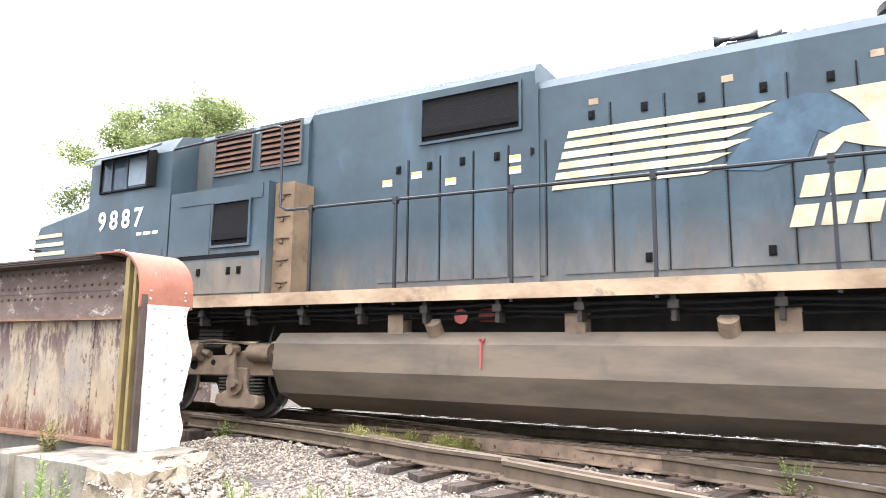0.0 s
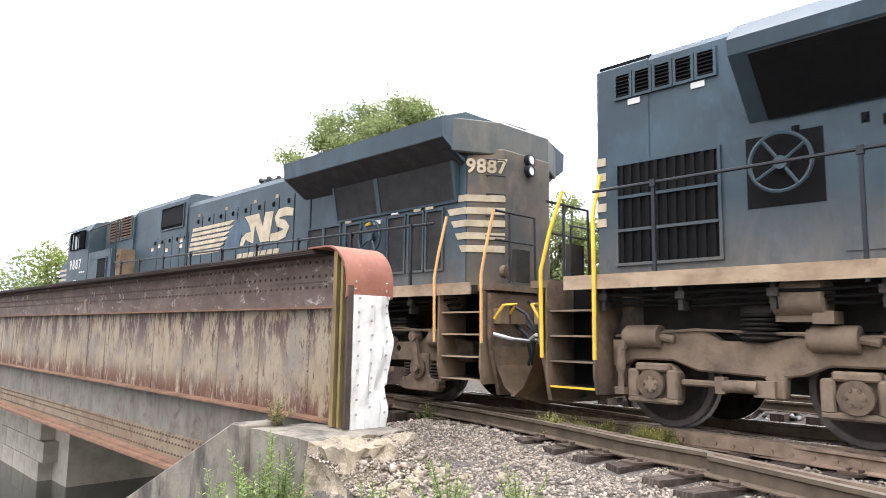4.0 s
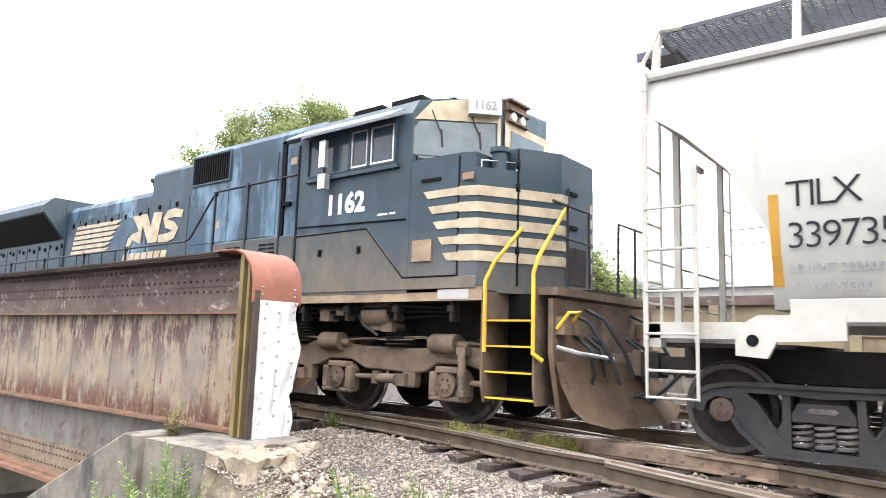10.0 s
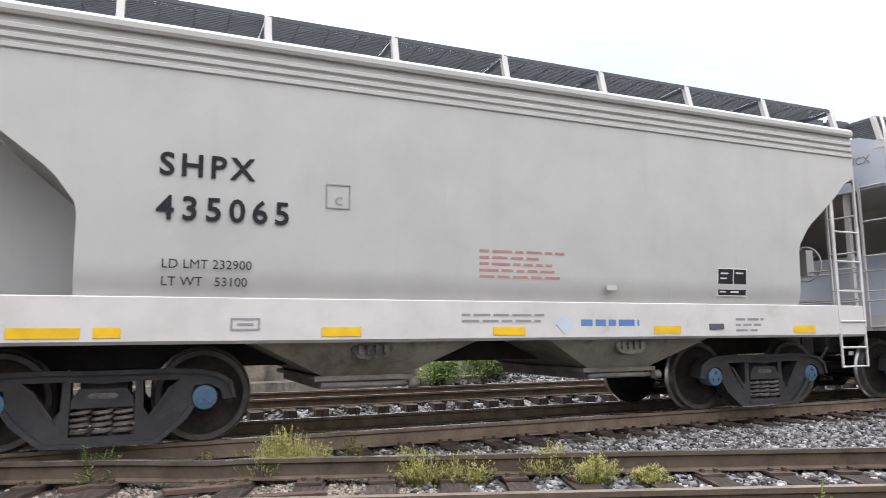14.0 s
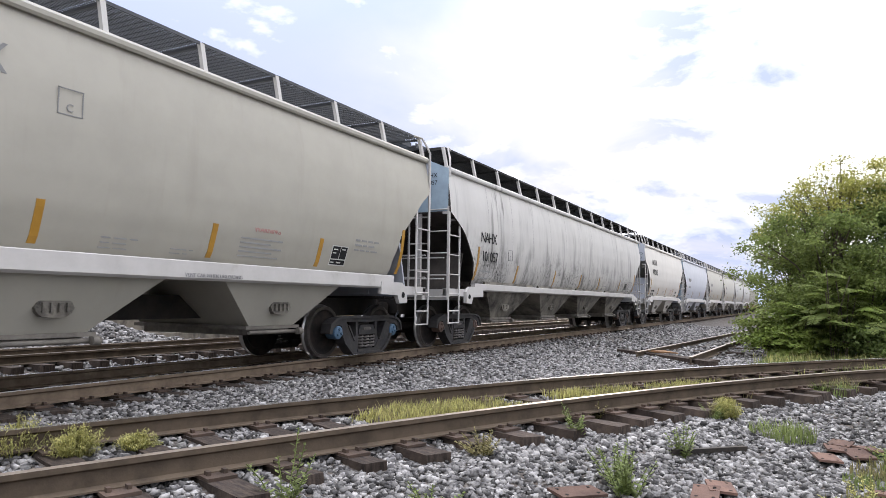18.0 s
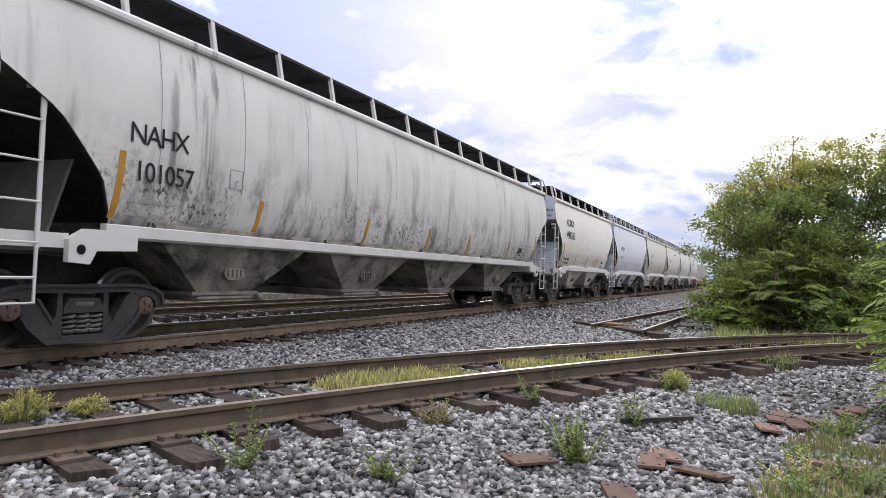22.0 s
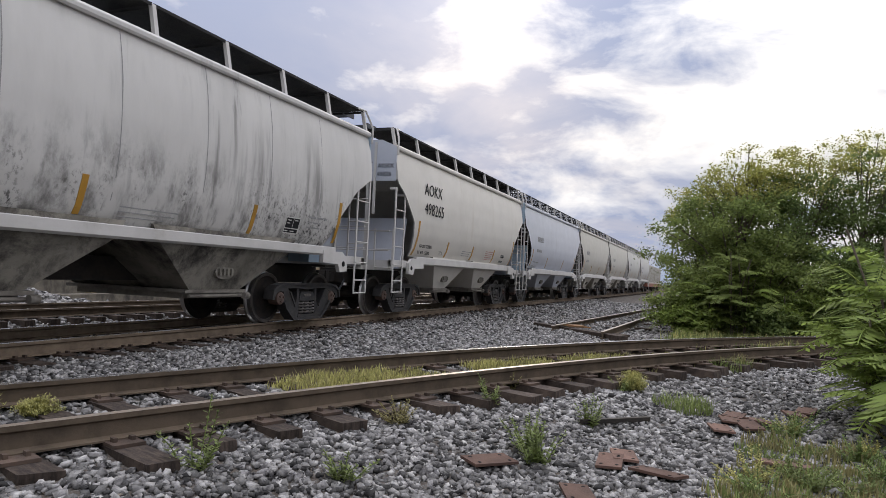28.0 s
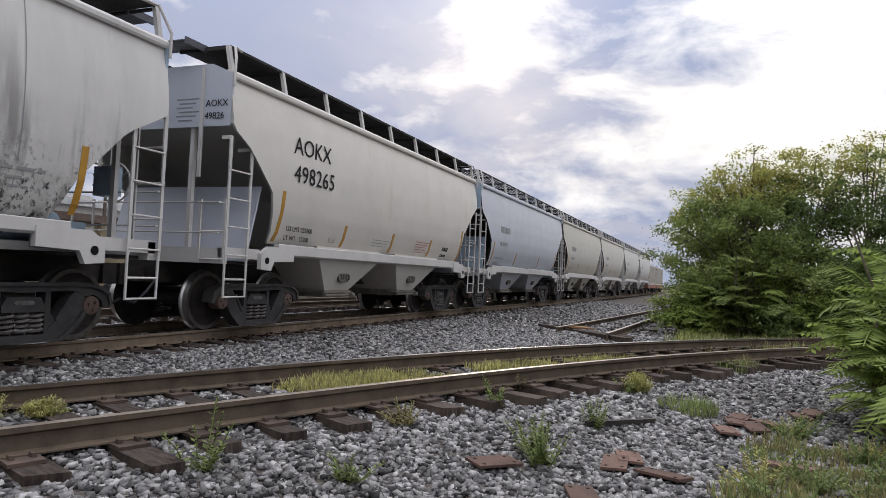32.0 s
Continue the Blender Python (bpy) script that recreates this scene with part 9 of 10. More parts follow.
# ---- behind the tracks ----
def build_background():
    wall = thing("yard_wall", "tan weathered retaining wall with posts behind the far track", "retaining wall", (0, 17.0, 0), kind="structure")
    bm = B(); box(bm, -70, 150, 0, 0.3, 0.86, 2.12); part("upper_wall", bm, "tan_wall", wall, "tan stained upper wall")
    bm = B(); box(bm, -70, 150, 0.06, 0.36, -0.3, 0.86); part("lower_wall", bm, "concrete", wall, "grey concrete lower wall")
    bm = B(); box(bm, -70, 150, -0.10, 0.4, 2.12, 2.34); part("wall_cap", bm, "girder_dark", wall, "dark wall cap", 0.01)
    bm = B(); box(bm, -70, 150, -0.7, 0.06, -0.34, 0.0); part("ledge", bm, "concrete", wall, "pale concrete ledge", 0.02)
    bm = B(); box(bm, -70, 150, -0.04, 0.0, 1.42, 1.50); part("wall_band", bm, "sill_tan", wall)
    post = mesh_of(box(B(), -0.11, 0.11, -0.14, 0.06, 0.0, 2.12), "post", "tan_wall", 0.01)
    for k in range(74):
        part("post", post, "", wall, at=(-66 + 2.9 * k, 0, 0))
    for n, (x0, x1, top) in enumerate(((-34, -1.2, 5.3), (1.8, 46, 5.3))):
        bl = thing("warehouse", "long low white warehouse with a flat roof beyond the yard", "warehouse", (0, 42, 0), group="warehouses beyond the yard")
        bm = B(); box(bm, x0, x1, 0, 14, -1, top - 0.5); part("wall", bm, "white_sill", bl)
        bm = B(); box(bm, x0 - 0.3, x1 + 0.3, -0.4, 14.3, top - 0.5, top); part("roof", bm, "silver", bl)
        vent = mesh_of(box(B(), -0.9, 0.9, 0.4, 2, top, top + 0.35), "roof_vent", "white_sill", 0.05)
        x = x0 + 2
        while x < x1 - 2:
            part("roof_vent", vent, "", bl, at=(x, 0, 0)); x += 3.6
    for x, y in ((-3.3, 38), (16.0, 39), (36, 40), (-26, 37)):
        p = thing("utility_pole", "thin dark wooden utility pole with cross arms", "utility pole", (x, y, -0.5), group="utility poles beyond the yard")
        bm = B(); rod(bm, (0, 0, 0), (0, 0, 10.2), 0.14, 9, 0.09); part("mast", bm, "bark", p)
        for z in (7.4, 8.2, 6.7):
            bm = B(); box(bm, -1.1, 1.1, -0.06, 0.06, z - 0.06, z + 0.06); a = part("cross_arm", bm, "bark", p)
            for k in (-0.95, -0.5, 0.5, 0.95):
                bm = B(); rod(bm, (k, 0, z + 0.06), (k, 0, z + 0.22), 0.04, 7); part("insulator", bm, "lamp_glass", a)
    for n, z in enumerate((7.1, 7.9)):
        bm = B()
        for (xa, ya), (xb, yb) in (((-26, 37), (-3.3, 38)), ((-3.3, 38), (16, 39)), ((16, 39), (36, 40))):
            pipe(bm, [(xa + (xb - xa) * t, ya + (yb - ya) * t, z - 2.2 * t * (1 - t)) for t in [k / 8 for k in range(9)]], 0.022, 4)
        tagged(part("overhead_wire", bm, "black_pipe"), "thin black overhead wire between poles", "wire")
    # loaded cars at the far end of the train
    for n, u in enumerate((160.6, 173.5)):
        c = thing("container_car", "low wagon carrying a cream shipping container", "container car", group="container cars of the train")
        ROLLING.append((c, u + 6.1))
        bm = B(); box(bm, -6.0, 6.0, -1.22, 1.22, 1.05, 3.35); part("container", bm, "cream_grey", c, "", 0.02)
        rib = mesh_of(box(B(), -0.09, 0.09, -1.25, -1.21, 1.2, 3.2), "rib", "cream_grey")
        for k in range(24):
            part("rib", rib, "", c, at=(-5.7 + 0.496 * k, 0, 0))
        bm = B(); box(bm, -6.2, 6.2, -1.35, 1.35, 0.62, 1.05); part("wagon_bed", bm, "rust_plate", c, "", 0.02)
        freight_truck(c, -4.9, "cap_rust"); freight_truck(c, 4.9, "cap_rust")


M["tan_wall"] = material("stained_tan_wall", (0.25, 0.205, 0.13), 0.9, second=(0.18, 0.145, 0.09), scale=1.2, grime=(0.15, 0.12, 0.09), grime_mix=(0.5, 0.7), grime_scale=1.5, grime_stretch=(1, 1, 0.4), bump=0.4, bump_scale=10)
build_background()


# ---- loose plates and bars ----
def build_scrap():
    bm = B()
    box(bm, -0.20, 0.20, -0.10, 0.10, 0, 0.02)
    mesh = mesh_of(bm, "plate", "loose_plate", 0.004)
    hole = mesh_of(lathe(B(), [(0.014, 0.0202), (0.014, 0.0225), (0.0, 0.0225)], 8, "z"), "spike_hole", "loco_dark")
    for x, y, rz, tilt in ((5.95, 0.62, 12, 3), (5.70, 0.70, 4, -2), (5.52, 0.32, 60, 4), (4.70, 0.78, 20, 2), (4.95, 1.48, -35, 5), (7.95, -0.25, 5, 3), (7.75, -0.42, 15, -3), (8.3, -0.30, -10, 2), (8.1, -0.55, 30, 4), (8.85, -0.95, 8, 3), (9.1, -1.1, -12, -2), (6.35, -0.62, 70, 4), (7.45, -0.15, 10, 2)):
        p = thing("tie_plate", "loose rusty tie plate lying on the ballast", "tie plate", pose(x, y, ground_z(x, y) + 0.045, tilt, tilt * 0.7, rz), group="loose tie plates on the ballast")
        part("plate", mesh, "", p)
        for a in (-0.14, 0.14):
            for b in (-0.06, 0.06):
                part("spike_hole", hole, "", p, at=(a, b, 0))
    bar = thing("iron_bar", "long rusty iron bar lying on the ballast", "iron bar", pose(6.97, 0.81, ground_z(6.97, 0.81) + 0.05, 0, 2, -38))
    part("bar", box(B(), -0.45, 0.45, -0.025, 0.025, -0.02, 0.02), "dark_steel", bar, "", 0.004)
    for k, (x, y, rz) in enumerate(((0.4, 6.0, 10), (-1.3, 6.35, -20), (-0.4, 6.55, 40), (1.0, 5.4, 5))):
        p = thing("rail_scrap", "short piece of rusty scrap between the rails", "scrap iron", pose(x, y, ground_z(x, y) + 0.05, 0, 3, rz))
        part("piece", box(B(), -0.28, 0.28, -0.05, 0.05, -0.015, 0.02), "tie_plate", p, "", 0.006)


build_scrap()


# ---- ballast stones ----
def stone_field(name, spots, mat, label, seed, height=ground_z):
    """Joined crushed stones: deformed cubes at (x, y, size) spots that lie on the ground."""
    rng = np.random.default_rng(seed)
    n = len(spots)
    corner = np.array([(x, y, z) for z in (-1, 1) for y in (-1, 1) for x in (-1, 1)], float)
    v = corner[None] * (1 + rng.uniform(-0.62, 0.20, (n, 8, 3)))
    v *= rng.uniform(0.55, 1.25, (n, 1, 3))
    q = rng.normal(size=(n, 4)); q /= np.linalg.norm(q, axis=1, keepdims=True)
    w, x, y, z = q.T
    R = np.stack([np.stack([1 - 2 * (y * y + z * z), 2 * (x * y - z * w), 2 * (x * z + y * w)], -1),
                  np.stack([2 * (x * y + z * w), 1 - 2 * (x * x + z * z), 2 * (y * z - x * w)], -1),
                  np.stack([2 * (x * z - y * w), 2 * (y * z + x * w), 1 - 2 * (x * x + y * y)], -1)], 1)
    v = np.einsum("nij,nkj->nki", R, v) * (spots[:, 2] / 2)[:, None, None] * (1.1, 1.1, 0.82)
    base = np.array([height(a, b) for a, b in spots[:, :2]])
    v += np.stack([spots[:, 0], spots[:, 1], base + spots[:, 2] * rng.uniform(-0.05, 0.34, n)], -1)[:, None]
    quad = np.array([(0, 2, 3, 1), (4, 5, 7, 6), (0, 1, 5, 4), (2, 6, 7, 3), (0, 4, 6, 2), (1, 3, 7, 5)])
    faces = (quad[None] + 8 * np.arange(n)[:, None, None]).reshape(-1)
    me = bpy.data.meshes.new(name)
    me.vertices.add(8 * n); me.vertices.foreach_set("co", v.reshape(-1))
    me.loops.add(24 * n); me.loops.foreach_set("vertex_index", faces)
    me.polygons.add(6 * n); me.polygons.foreach_set("loop_start", np.arange(0, 24 * n, 4)); me.polygons.foreach_set("loop_total", np.full(6 * n, 4))
    me.update(calc_edges=True)
    me.materials.append(M[mat])
    tagged(new(name, me), label, "ballast stones", kind="stuff")


def build_stones():
    rng = np.random.default_rng(5)

    def spread(x0, x1, y0, y1, n, lo, hi, keep=lambda x, y: True):
        p = np.stack([rng.uniform(x0, x1, n), rng.uniform(y0, y1, n), rng.uniform(lo, hi, n) * rng.uniform(0.8, 1.1, n)], -1)
        if n > 10000:
            p[:, :2] += rng.normal(0, 0.3, (n, 2))
        return p[[bool(keep(a, b)) for a, b in p[:, :2]]]
    clear = lambda x, y: not (-7.0 < x < -4.9 and 3.6 < y < 5.3) and not over_tie(x, y) and min(abs(y - YC + GAUGE), abs(y - YC - GAUGE)) > 0.09
    def sparse(x, y):
        """Few stones lie in the dirt between the branch rails."""
        return clear(x, y) and (abs(y - branch(x)) * math.cos(branch_turn(x)) > 0.68 or rng.random() < 0.6)
    a = spread(2.2, 9.5, -1.2, 6.9, 56000, 0.026, 0.060, sparse)
    b = spread(9.5, 20, -2.5, 7.4, 32000, 0.036, 0.070, sparse)
    c = spread(20, 46, -1, 7.4, 10000, 0.06, 0.11, clear)
    g = spread(-4.5, 2.2, -4, 2.7, 15000, 0.028, 0.055, lambda x, y: rng.random() < 0.35 + 0.5 * smooth(-3, 2, x))
    g2 = spread(2.2, 14, -5, -1.2, 12000, 0.03, 0.06, lambda x, y: rng.random() < 0.9 - 0.22 * (-1.2 - y))
    d = spread(-0.5, 45, 7.0, 9.6, 9000, 0.04, 0.075, clear)
    stone_field("ballast_stones", np.concatenate([a, b, c, d, g, g2]), "ballast", "grey crushed stone ballast beside the tracks", 6)
    e = spread(-8.0, 2.4, 2.6, 6.6, 42000, 0.016, 0.036, clear)
    f = spread(-8.5, 0.5, 6.6, 9.8, 5000, 0.03, 0.06, clear)
    stone_field("gravel", np.concatenate([e, f]), "ballast_tan", "tan crushed gravel by the abutment and the turnout", 7)
    q = spread(-5.75, -4.6, 3.75, 4.95, 3200, 0.010, 0.032)
    q = np.concatenate([q, spread(-5.3, -4.7, 3.9, 4.8, 30, 0.04, 0.09)])
    stone_field("rubble", q, "ballast_tan", "crumbled tan rubble on the end of the abutment", 9, lambda x, y: -0.06 - 0.26 * smooth(-5.6, -4.7, x) - 0.1 * smooth(4.2, 3.7, y))
    r = rng.normal(size=(3500, 2)) * (1.6, 0.75) + (10.6, 15.9)
    h = spread(-10, 60, 10.2, 15.4, 9000, 0.06, 0.12, lambda x, y: abs(y - 13.2 + GAUGE) > 0.1 and abs(y - 13.2 - GAUGE) > 0.1)
    h = np.concatenate([h, spread(-3, 18, 11.4, 15.2, 12000, 0.05, 0.11)])
    stone_field("far_ballast", np.concatenate([np.c_[r, rng.uniform(0.07, 0.14, len(r))], h]), "ballast", "pale ballast and a heap of stone by the far track", 8)


build_stones()


# ---- plants ----
def leaves_mesh(name, pts, size, mat, rng, long=1.7, flat=0.35):
    """Separate diamond leaves, folded a little, at the given points."""
    n = len(pts)
    d = rng.normal(size=(n, 3)); d[:, 2] *= flat + 0.3; d /= np.linalg.norm(d, axis=1, keepdims=True)
    up = rng.normal(size=(n, 3)) * 0.6 + (0, 0, 1)
    s = np.cross(d, up); s /= np.linalg.norm(s, axis=1, keepdims=True) + 1e-9
    nn = np.cross(s, d)
    sz = (size * rng.uniform(0.6, 1.3, n))[:, None]
    v = np.stack([pts - d * sz * long / 2, pts + s * sz * 0.5 + nn * sz * 0.12, pts + d * sz * long / 2, pts - s * sz * 0.5 + nn * sz * 0.12], 1)
    me = bpy.data.meshes.new(name)
    me.vertices.add(4 * n); me.vertices.foreach_set("co", v.reshape(-1))
    me.loops.add(4 * n); me.loops.foreach_set("vertex_index", np.arange(4 * n))
    me.polygons.add(n); me.polygons.foreach_set("loop_start", np.arange(0, 4 * n, 4)); me.polygons.foreach_set("loop_total", np.full(n, 4))
    me.update(calc_edges=True)
    me.materials.append(M[mat])
    return me


def tree(x, y, height, spread, crown_z, mat, label, clusters, per, leaf, seed, cat="tree", trunk_r=0.22, rise=0.42, lobes=3, puff=0.0):
    rng = np.random.default_rng(seed)
    t = thing("tree" if cat == "tree" else "shrub", label, cat, (x, y, ground_z(x, y)))
    bm = B()
    bends = [(0, 0, -0.3)] + [(rng.uniform(-0.3, 0.3) * k * spread / 8, rng.uniform(-0.3, 0.3) * k * spread / 8, height * 0.72 * k / 5) for k in range(1, 6)]
    for k, (p, q) in enumerate(zip(bends, bends[1:])):
        rod(bm, p, q, trunk_r * (1 - 0.16 * k), 9, trunk_r * (1 - 0.16 * (k + 1)))
    part("trunk", bm, "bark", t)
    lobe = [np.array([0.5 * spread * math.cos(6.283 * k / lobes + seed) * (k > 0), 0.5 * spread * math.sin(6.283 * k / lobes + seed) * (k > 0), crown_z + rng.uniform(-0.25, 0.2) * (height - crown_z) + 0.15 * (height - crown_z) * (k == 0)]) for k in range(lobes)]
    cs = []
    while len(cs) < clusters:
        c = lobe[rng.integers(lobes)]
        p = rng.normal(size=3); p /= np.linalg.norm(p)
        r = rng.uniform(0.35, 1.0) ** 0.5
        q = c + p * r * (spread * 0.72, spread * 0.72, (height - crown_z) * 0.8) * (1 + 0.35 * noise.noise((p[0] * 1.7, p[1] * 1.7, p[2] * 1.7 + seed)))
        if 0.25 < q[2] < height * 1.04:
            cs.append(q)
    cs = np.array(cs)
    bm = B()
    for q in cs[:: max(1, clusters // 16)]:
        k = min(4, max(1, int(5 * max(0.1, (q[2] - 0.2 * height)) / height)))
        b = bends[k]
        mid = (Vector(b) + Vector(q)) / 2 + Vector((0, 0, 0.06 * height))
        pipe(bm, [b, mid, tuple(q)], trunk_r * 0.22, 5)
    tagged(part("limb_work", bm, "bark", t), "thin branching limbs", kind="stuff")
    pts = np.concatenate([q + rng.normal(size=(per, 3)) * (puff or leaf * 3.0) * (1, 1, 0.6) for q in cs])
    part("crown", leaves_mesh("crown", pts, leaf, mat, rng), "", t)
    return t


def frond_mesh(length, mat, seed, pairs=11):
    """One feather-shaped leaf: a drooping stalk with pairs of pointed leaflets."""
    rng = random.Random(seed)
    bm = B()
    spine = [Vector((length * k / 8, 0, 0.18 * length * math.sin(k / 8 * 2.6) - 0.10 * length * (k / 8) ** 2)) for k in range(9)]
    pipe(bm, spine, 0.006 * length / 0.6, 4)
    for k in range(2, 2 + pairs):
        f = k / (pairs + 2) * 8
        i = min(7, int(f))
        p = spine[i].lerp(spine[i + 1], f - i)
        l = length * (0.36 - 0.30 * abs(k / (pairs + 2) - 0.42))
        for s in (-1, 1):
            d = Vector((0.30, s * 0.9, -0.28 + rng.uniform(-0.14, 0.10))).normalized()
            w = Vector((0.9, -s * 0.45, 0)).normalized() * l * 0.14
            m = p + d * l * 0.4
            bm.faces.new([bm.verts.new(q) for q in (p, m + w + Vector((0, 0, -0.01)), p + d * l, m - w)])
    return mesh_of(bm, "frond", mat)


def sumac(x, y, height, fronds, length, seed, mat="sumac", z=None):
    rng = random.Random(seed)
    t = thing("sumac", "young sumac with feathery green leaves at the ballast edge", "shrub", (x, y, ground_z(x, y) if z is None else z), group="sumacs at the ballast edge")
    bm = B()
    tops = []
    for k in range(3):
        a, r = rng.uniform(0, 6.28), rng.uniform(0.1, 0.45) * height * 0.5
        top = (r * math.cos(a), r * math.sin(a), height * rng.uniform(0.65, 0.9))
        pipe(bm, [(0, 0, -0.1), (top[0] * 0.3, top[1] * 0.3, top[2] * 0.5), top], 0.014, 5)
        tops.append(top)
    part("stem", bm, "bark", t)
    meshes = [shared(f"frond{length:.2f}{mat}{k}", lambda: frond_mesh(length, mat, k + 3)) for k in range(4)]
    for k in range(fronds):
        p = Vector(rng.choice(tops)) * rng.uniform(0.35, 1.0)
        m = Matrix.Translation(p) @ pose(0, 0, 0, rng.uniform(-14, 14), rng.uniform(-22, 18), rng.uniform(0, 360)) @ Matrix.Scale(rng.uniform(0.7, 1.25), 4)
        part("frond", rng.choice(meshes), "", t, at=m)


def blades(bm, x, y, z, n, height, radius, rng, width=0.006, lean=0.5):
    for _ in range(n):
        a, r = rng.uniform(0, 6.283), radius * math.sqrt(rng.random())
        p = Vector((x + r * math.cos(a), y + r * math.sin(a), z))
        h = height * rng.uniform(0.45, 1.15)
        b = rng.uniform(0, 6.283)
        d = Vector((math.cos(b), math.sin(b), 0)) * h * lean * rng.uniform(0.2, 1.0)
        s = Vector((-math.sin(b), math.cos(b), 0)) * width * rng.uniform(0.7, 1.4)
        q = p + d * 0.35 + Vector((0, 0, h * 0.6))
        e = p + d + Vector((0, 0, h * rng.uniform(0.8, 1.0)))
        v = [bm.verts.new(c) for c in (p - s, p + s, q + s * 0.8, q - s * 0.8, e)]
        bm.faces.new(v[:4]); bm.faces.new((v[3], v[2], v[4]))
    return bm


def leafy_weed(x, y, height, stems, seed, mat="weed_green", label="leafy green weed growing in the ballast", z=None, spread=0.14):
    """Upright stems with small pointed leaves all the way up."""
    rng = random.Random(seed)
    t = thing("weed", label, "weed", (x, y, ground_z(x, y) if z is None else z), group="weeds in the ballast")
    bm = B()
    for _ in range(stems):
        a, r = rng.uniform(0, 6.283), spread * rng.random()
        h = height * rng.uniform(0.5, 1.1)
        top = Vector((r * math.cos(a) * 1.9, r * math.sin(a) * 1.9, h))
        base = Vector((r * math.cos(a) * 0.5, r * math.sin(a) * 0.5, 0))
        pipe(bm, [base, base.lerp(top, 0.5) + Vector((0.01, 0, 0.02)), top], 0.0035, 4)
        n = int(12 + h * 50)
        for k in range(n):
            p = base.lerp(top, (k + 1) / (n + 1))
            b = k * 2.4 + rng.random()
            l = (0.088 - 0.05 * k / n) * (0.6 + 0.6 * height)
            d = Vector((math.cos(b), math.sin(b), 0.45)).normalized() * l * rng.uniform(0.7, 1.3)
            s = Vector((-math.sin(b), math.cos(b), 0)) * l * 0.27
            bm.faces.new([bm.verts.new(q) for q in (p, p + d * 0.5 + s, p + d, p + d * 0.5 - s)])
    part("leaves", bm, mat, t)
    return t


def fuzzy_tuft(x, y, height, radius, seed, label):
    """A dome of many thin upright stems with tiny leaves near their tips."""
    rng = random.Random(seed)
    t = thing("weed", label, "weed", (x, y, ground_z(x, y)), group="weeds in the ballast")
    bm = B()
    heads = [(rng.uniform(0, 6.283), rng.uniform(0.2, 0.8), rng.uniform(0.55, 1.15)) for _ in range(6)]
    for _ in range(480):
        ha, hr, hh = rng.choice(heads)
        a, r = ha + rng.gauss(0, 0.6), min(1.0, abs(hr + rng.gauss(0, 0.22)))
        base = Vector((0.5 * radius * r * math.cos(a), 0.5 * radius * r * math.sin(a), -0.01))
        tip = Vector((radius * r * math.cos(a), radius * r * math.sin(a), height * hh * (1 - 0.4 * r * r) * rng.uniform(0.5, 1.1)))
        side = Vector((-math.sin(a), math.cos(a), 0)) * 0.0022
        bm.faces.new([bm.verts.new(q) for q in (base - side, base + side, tip + side * 0.6, tip - side * 0.6)])
        for k in range(7):
            p = base.lerp(tip, rng.uniform(0.35, 1.0))
            b = rng.uniform(0, 6.283)
            d = Vector((math.cos(b), math.sin(b), rng.uniform(0.2, 1.0))).normalized() * rng.uniform(0.018, 0.042)
            w = Vector((-math.sin(b), math.cos(b), 0)) * 0.0045
            bm.faces.new([bm.verts.new(q) for q in (p, p + d * 0.5 + w, p + d, p + d * 0.5 - w)])
    part("leaves", bm, "weed", t)


def grass_patch(name, spots, mat, label, seed):
    rng = random.Random(seed)
    bm = B()
    for x, y, n, h, r in spots:
        blades(bm, x, y, ground_z(x, y) - 0.01, n, h, r, rng)
    tagged(part(name, bm, mat), label, "grass", kind="stuff")


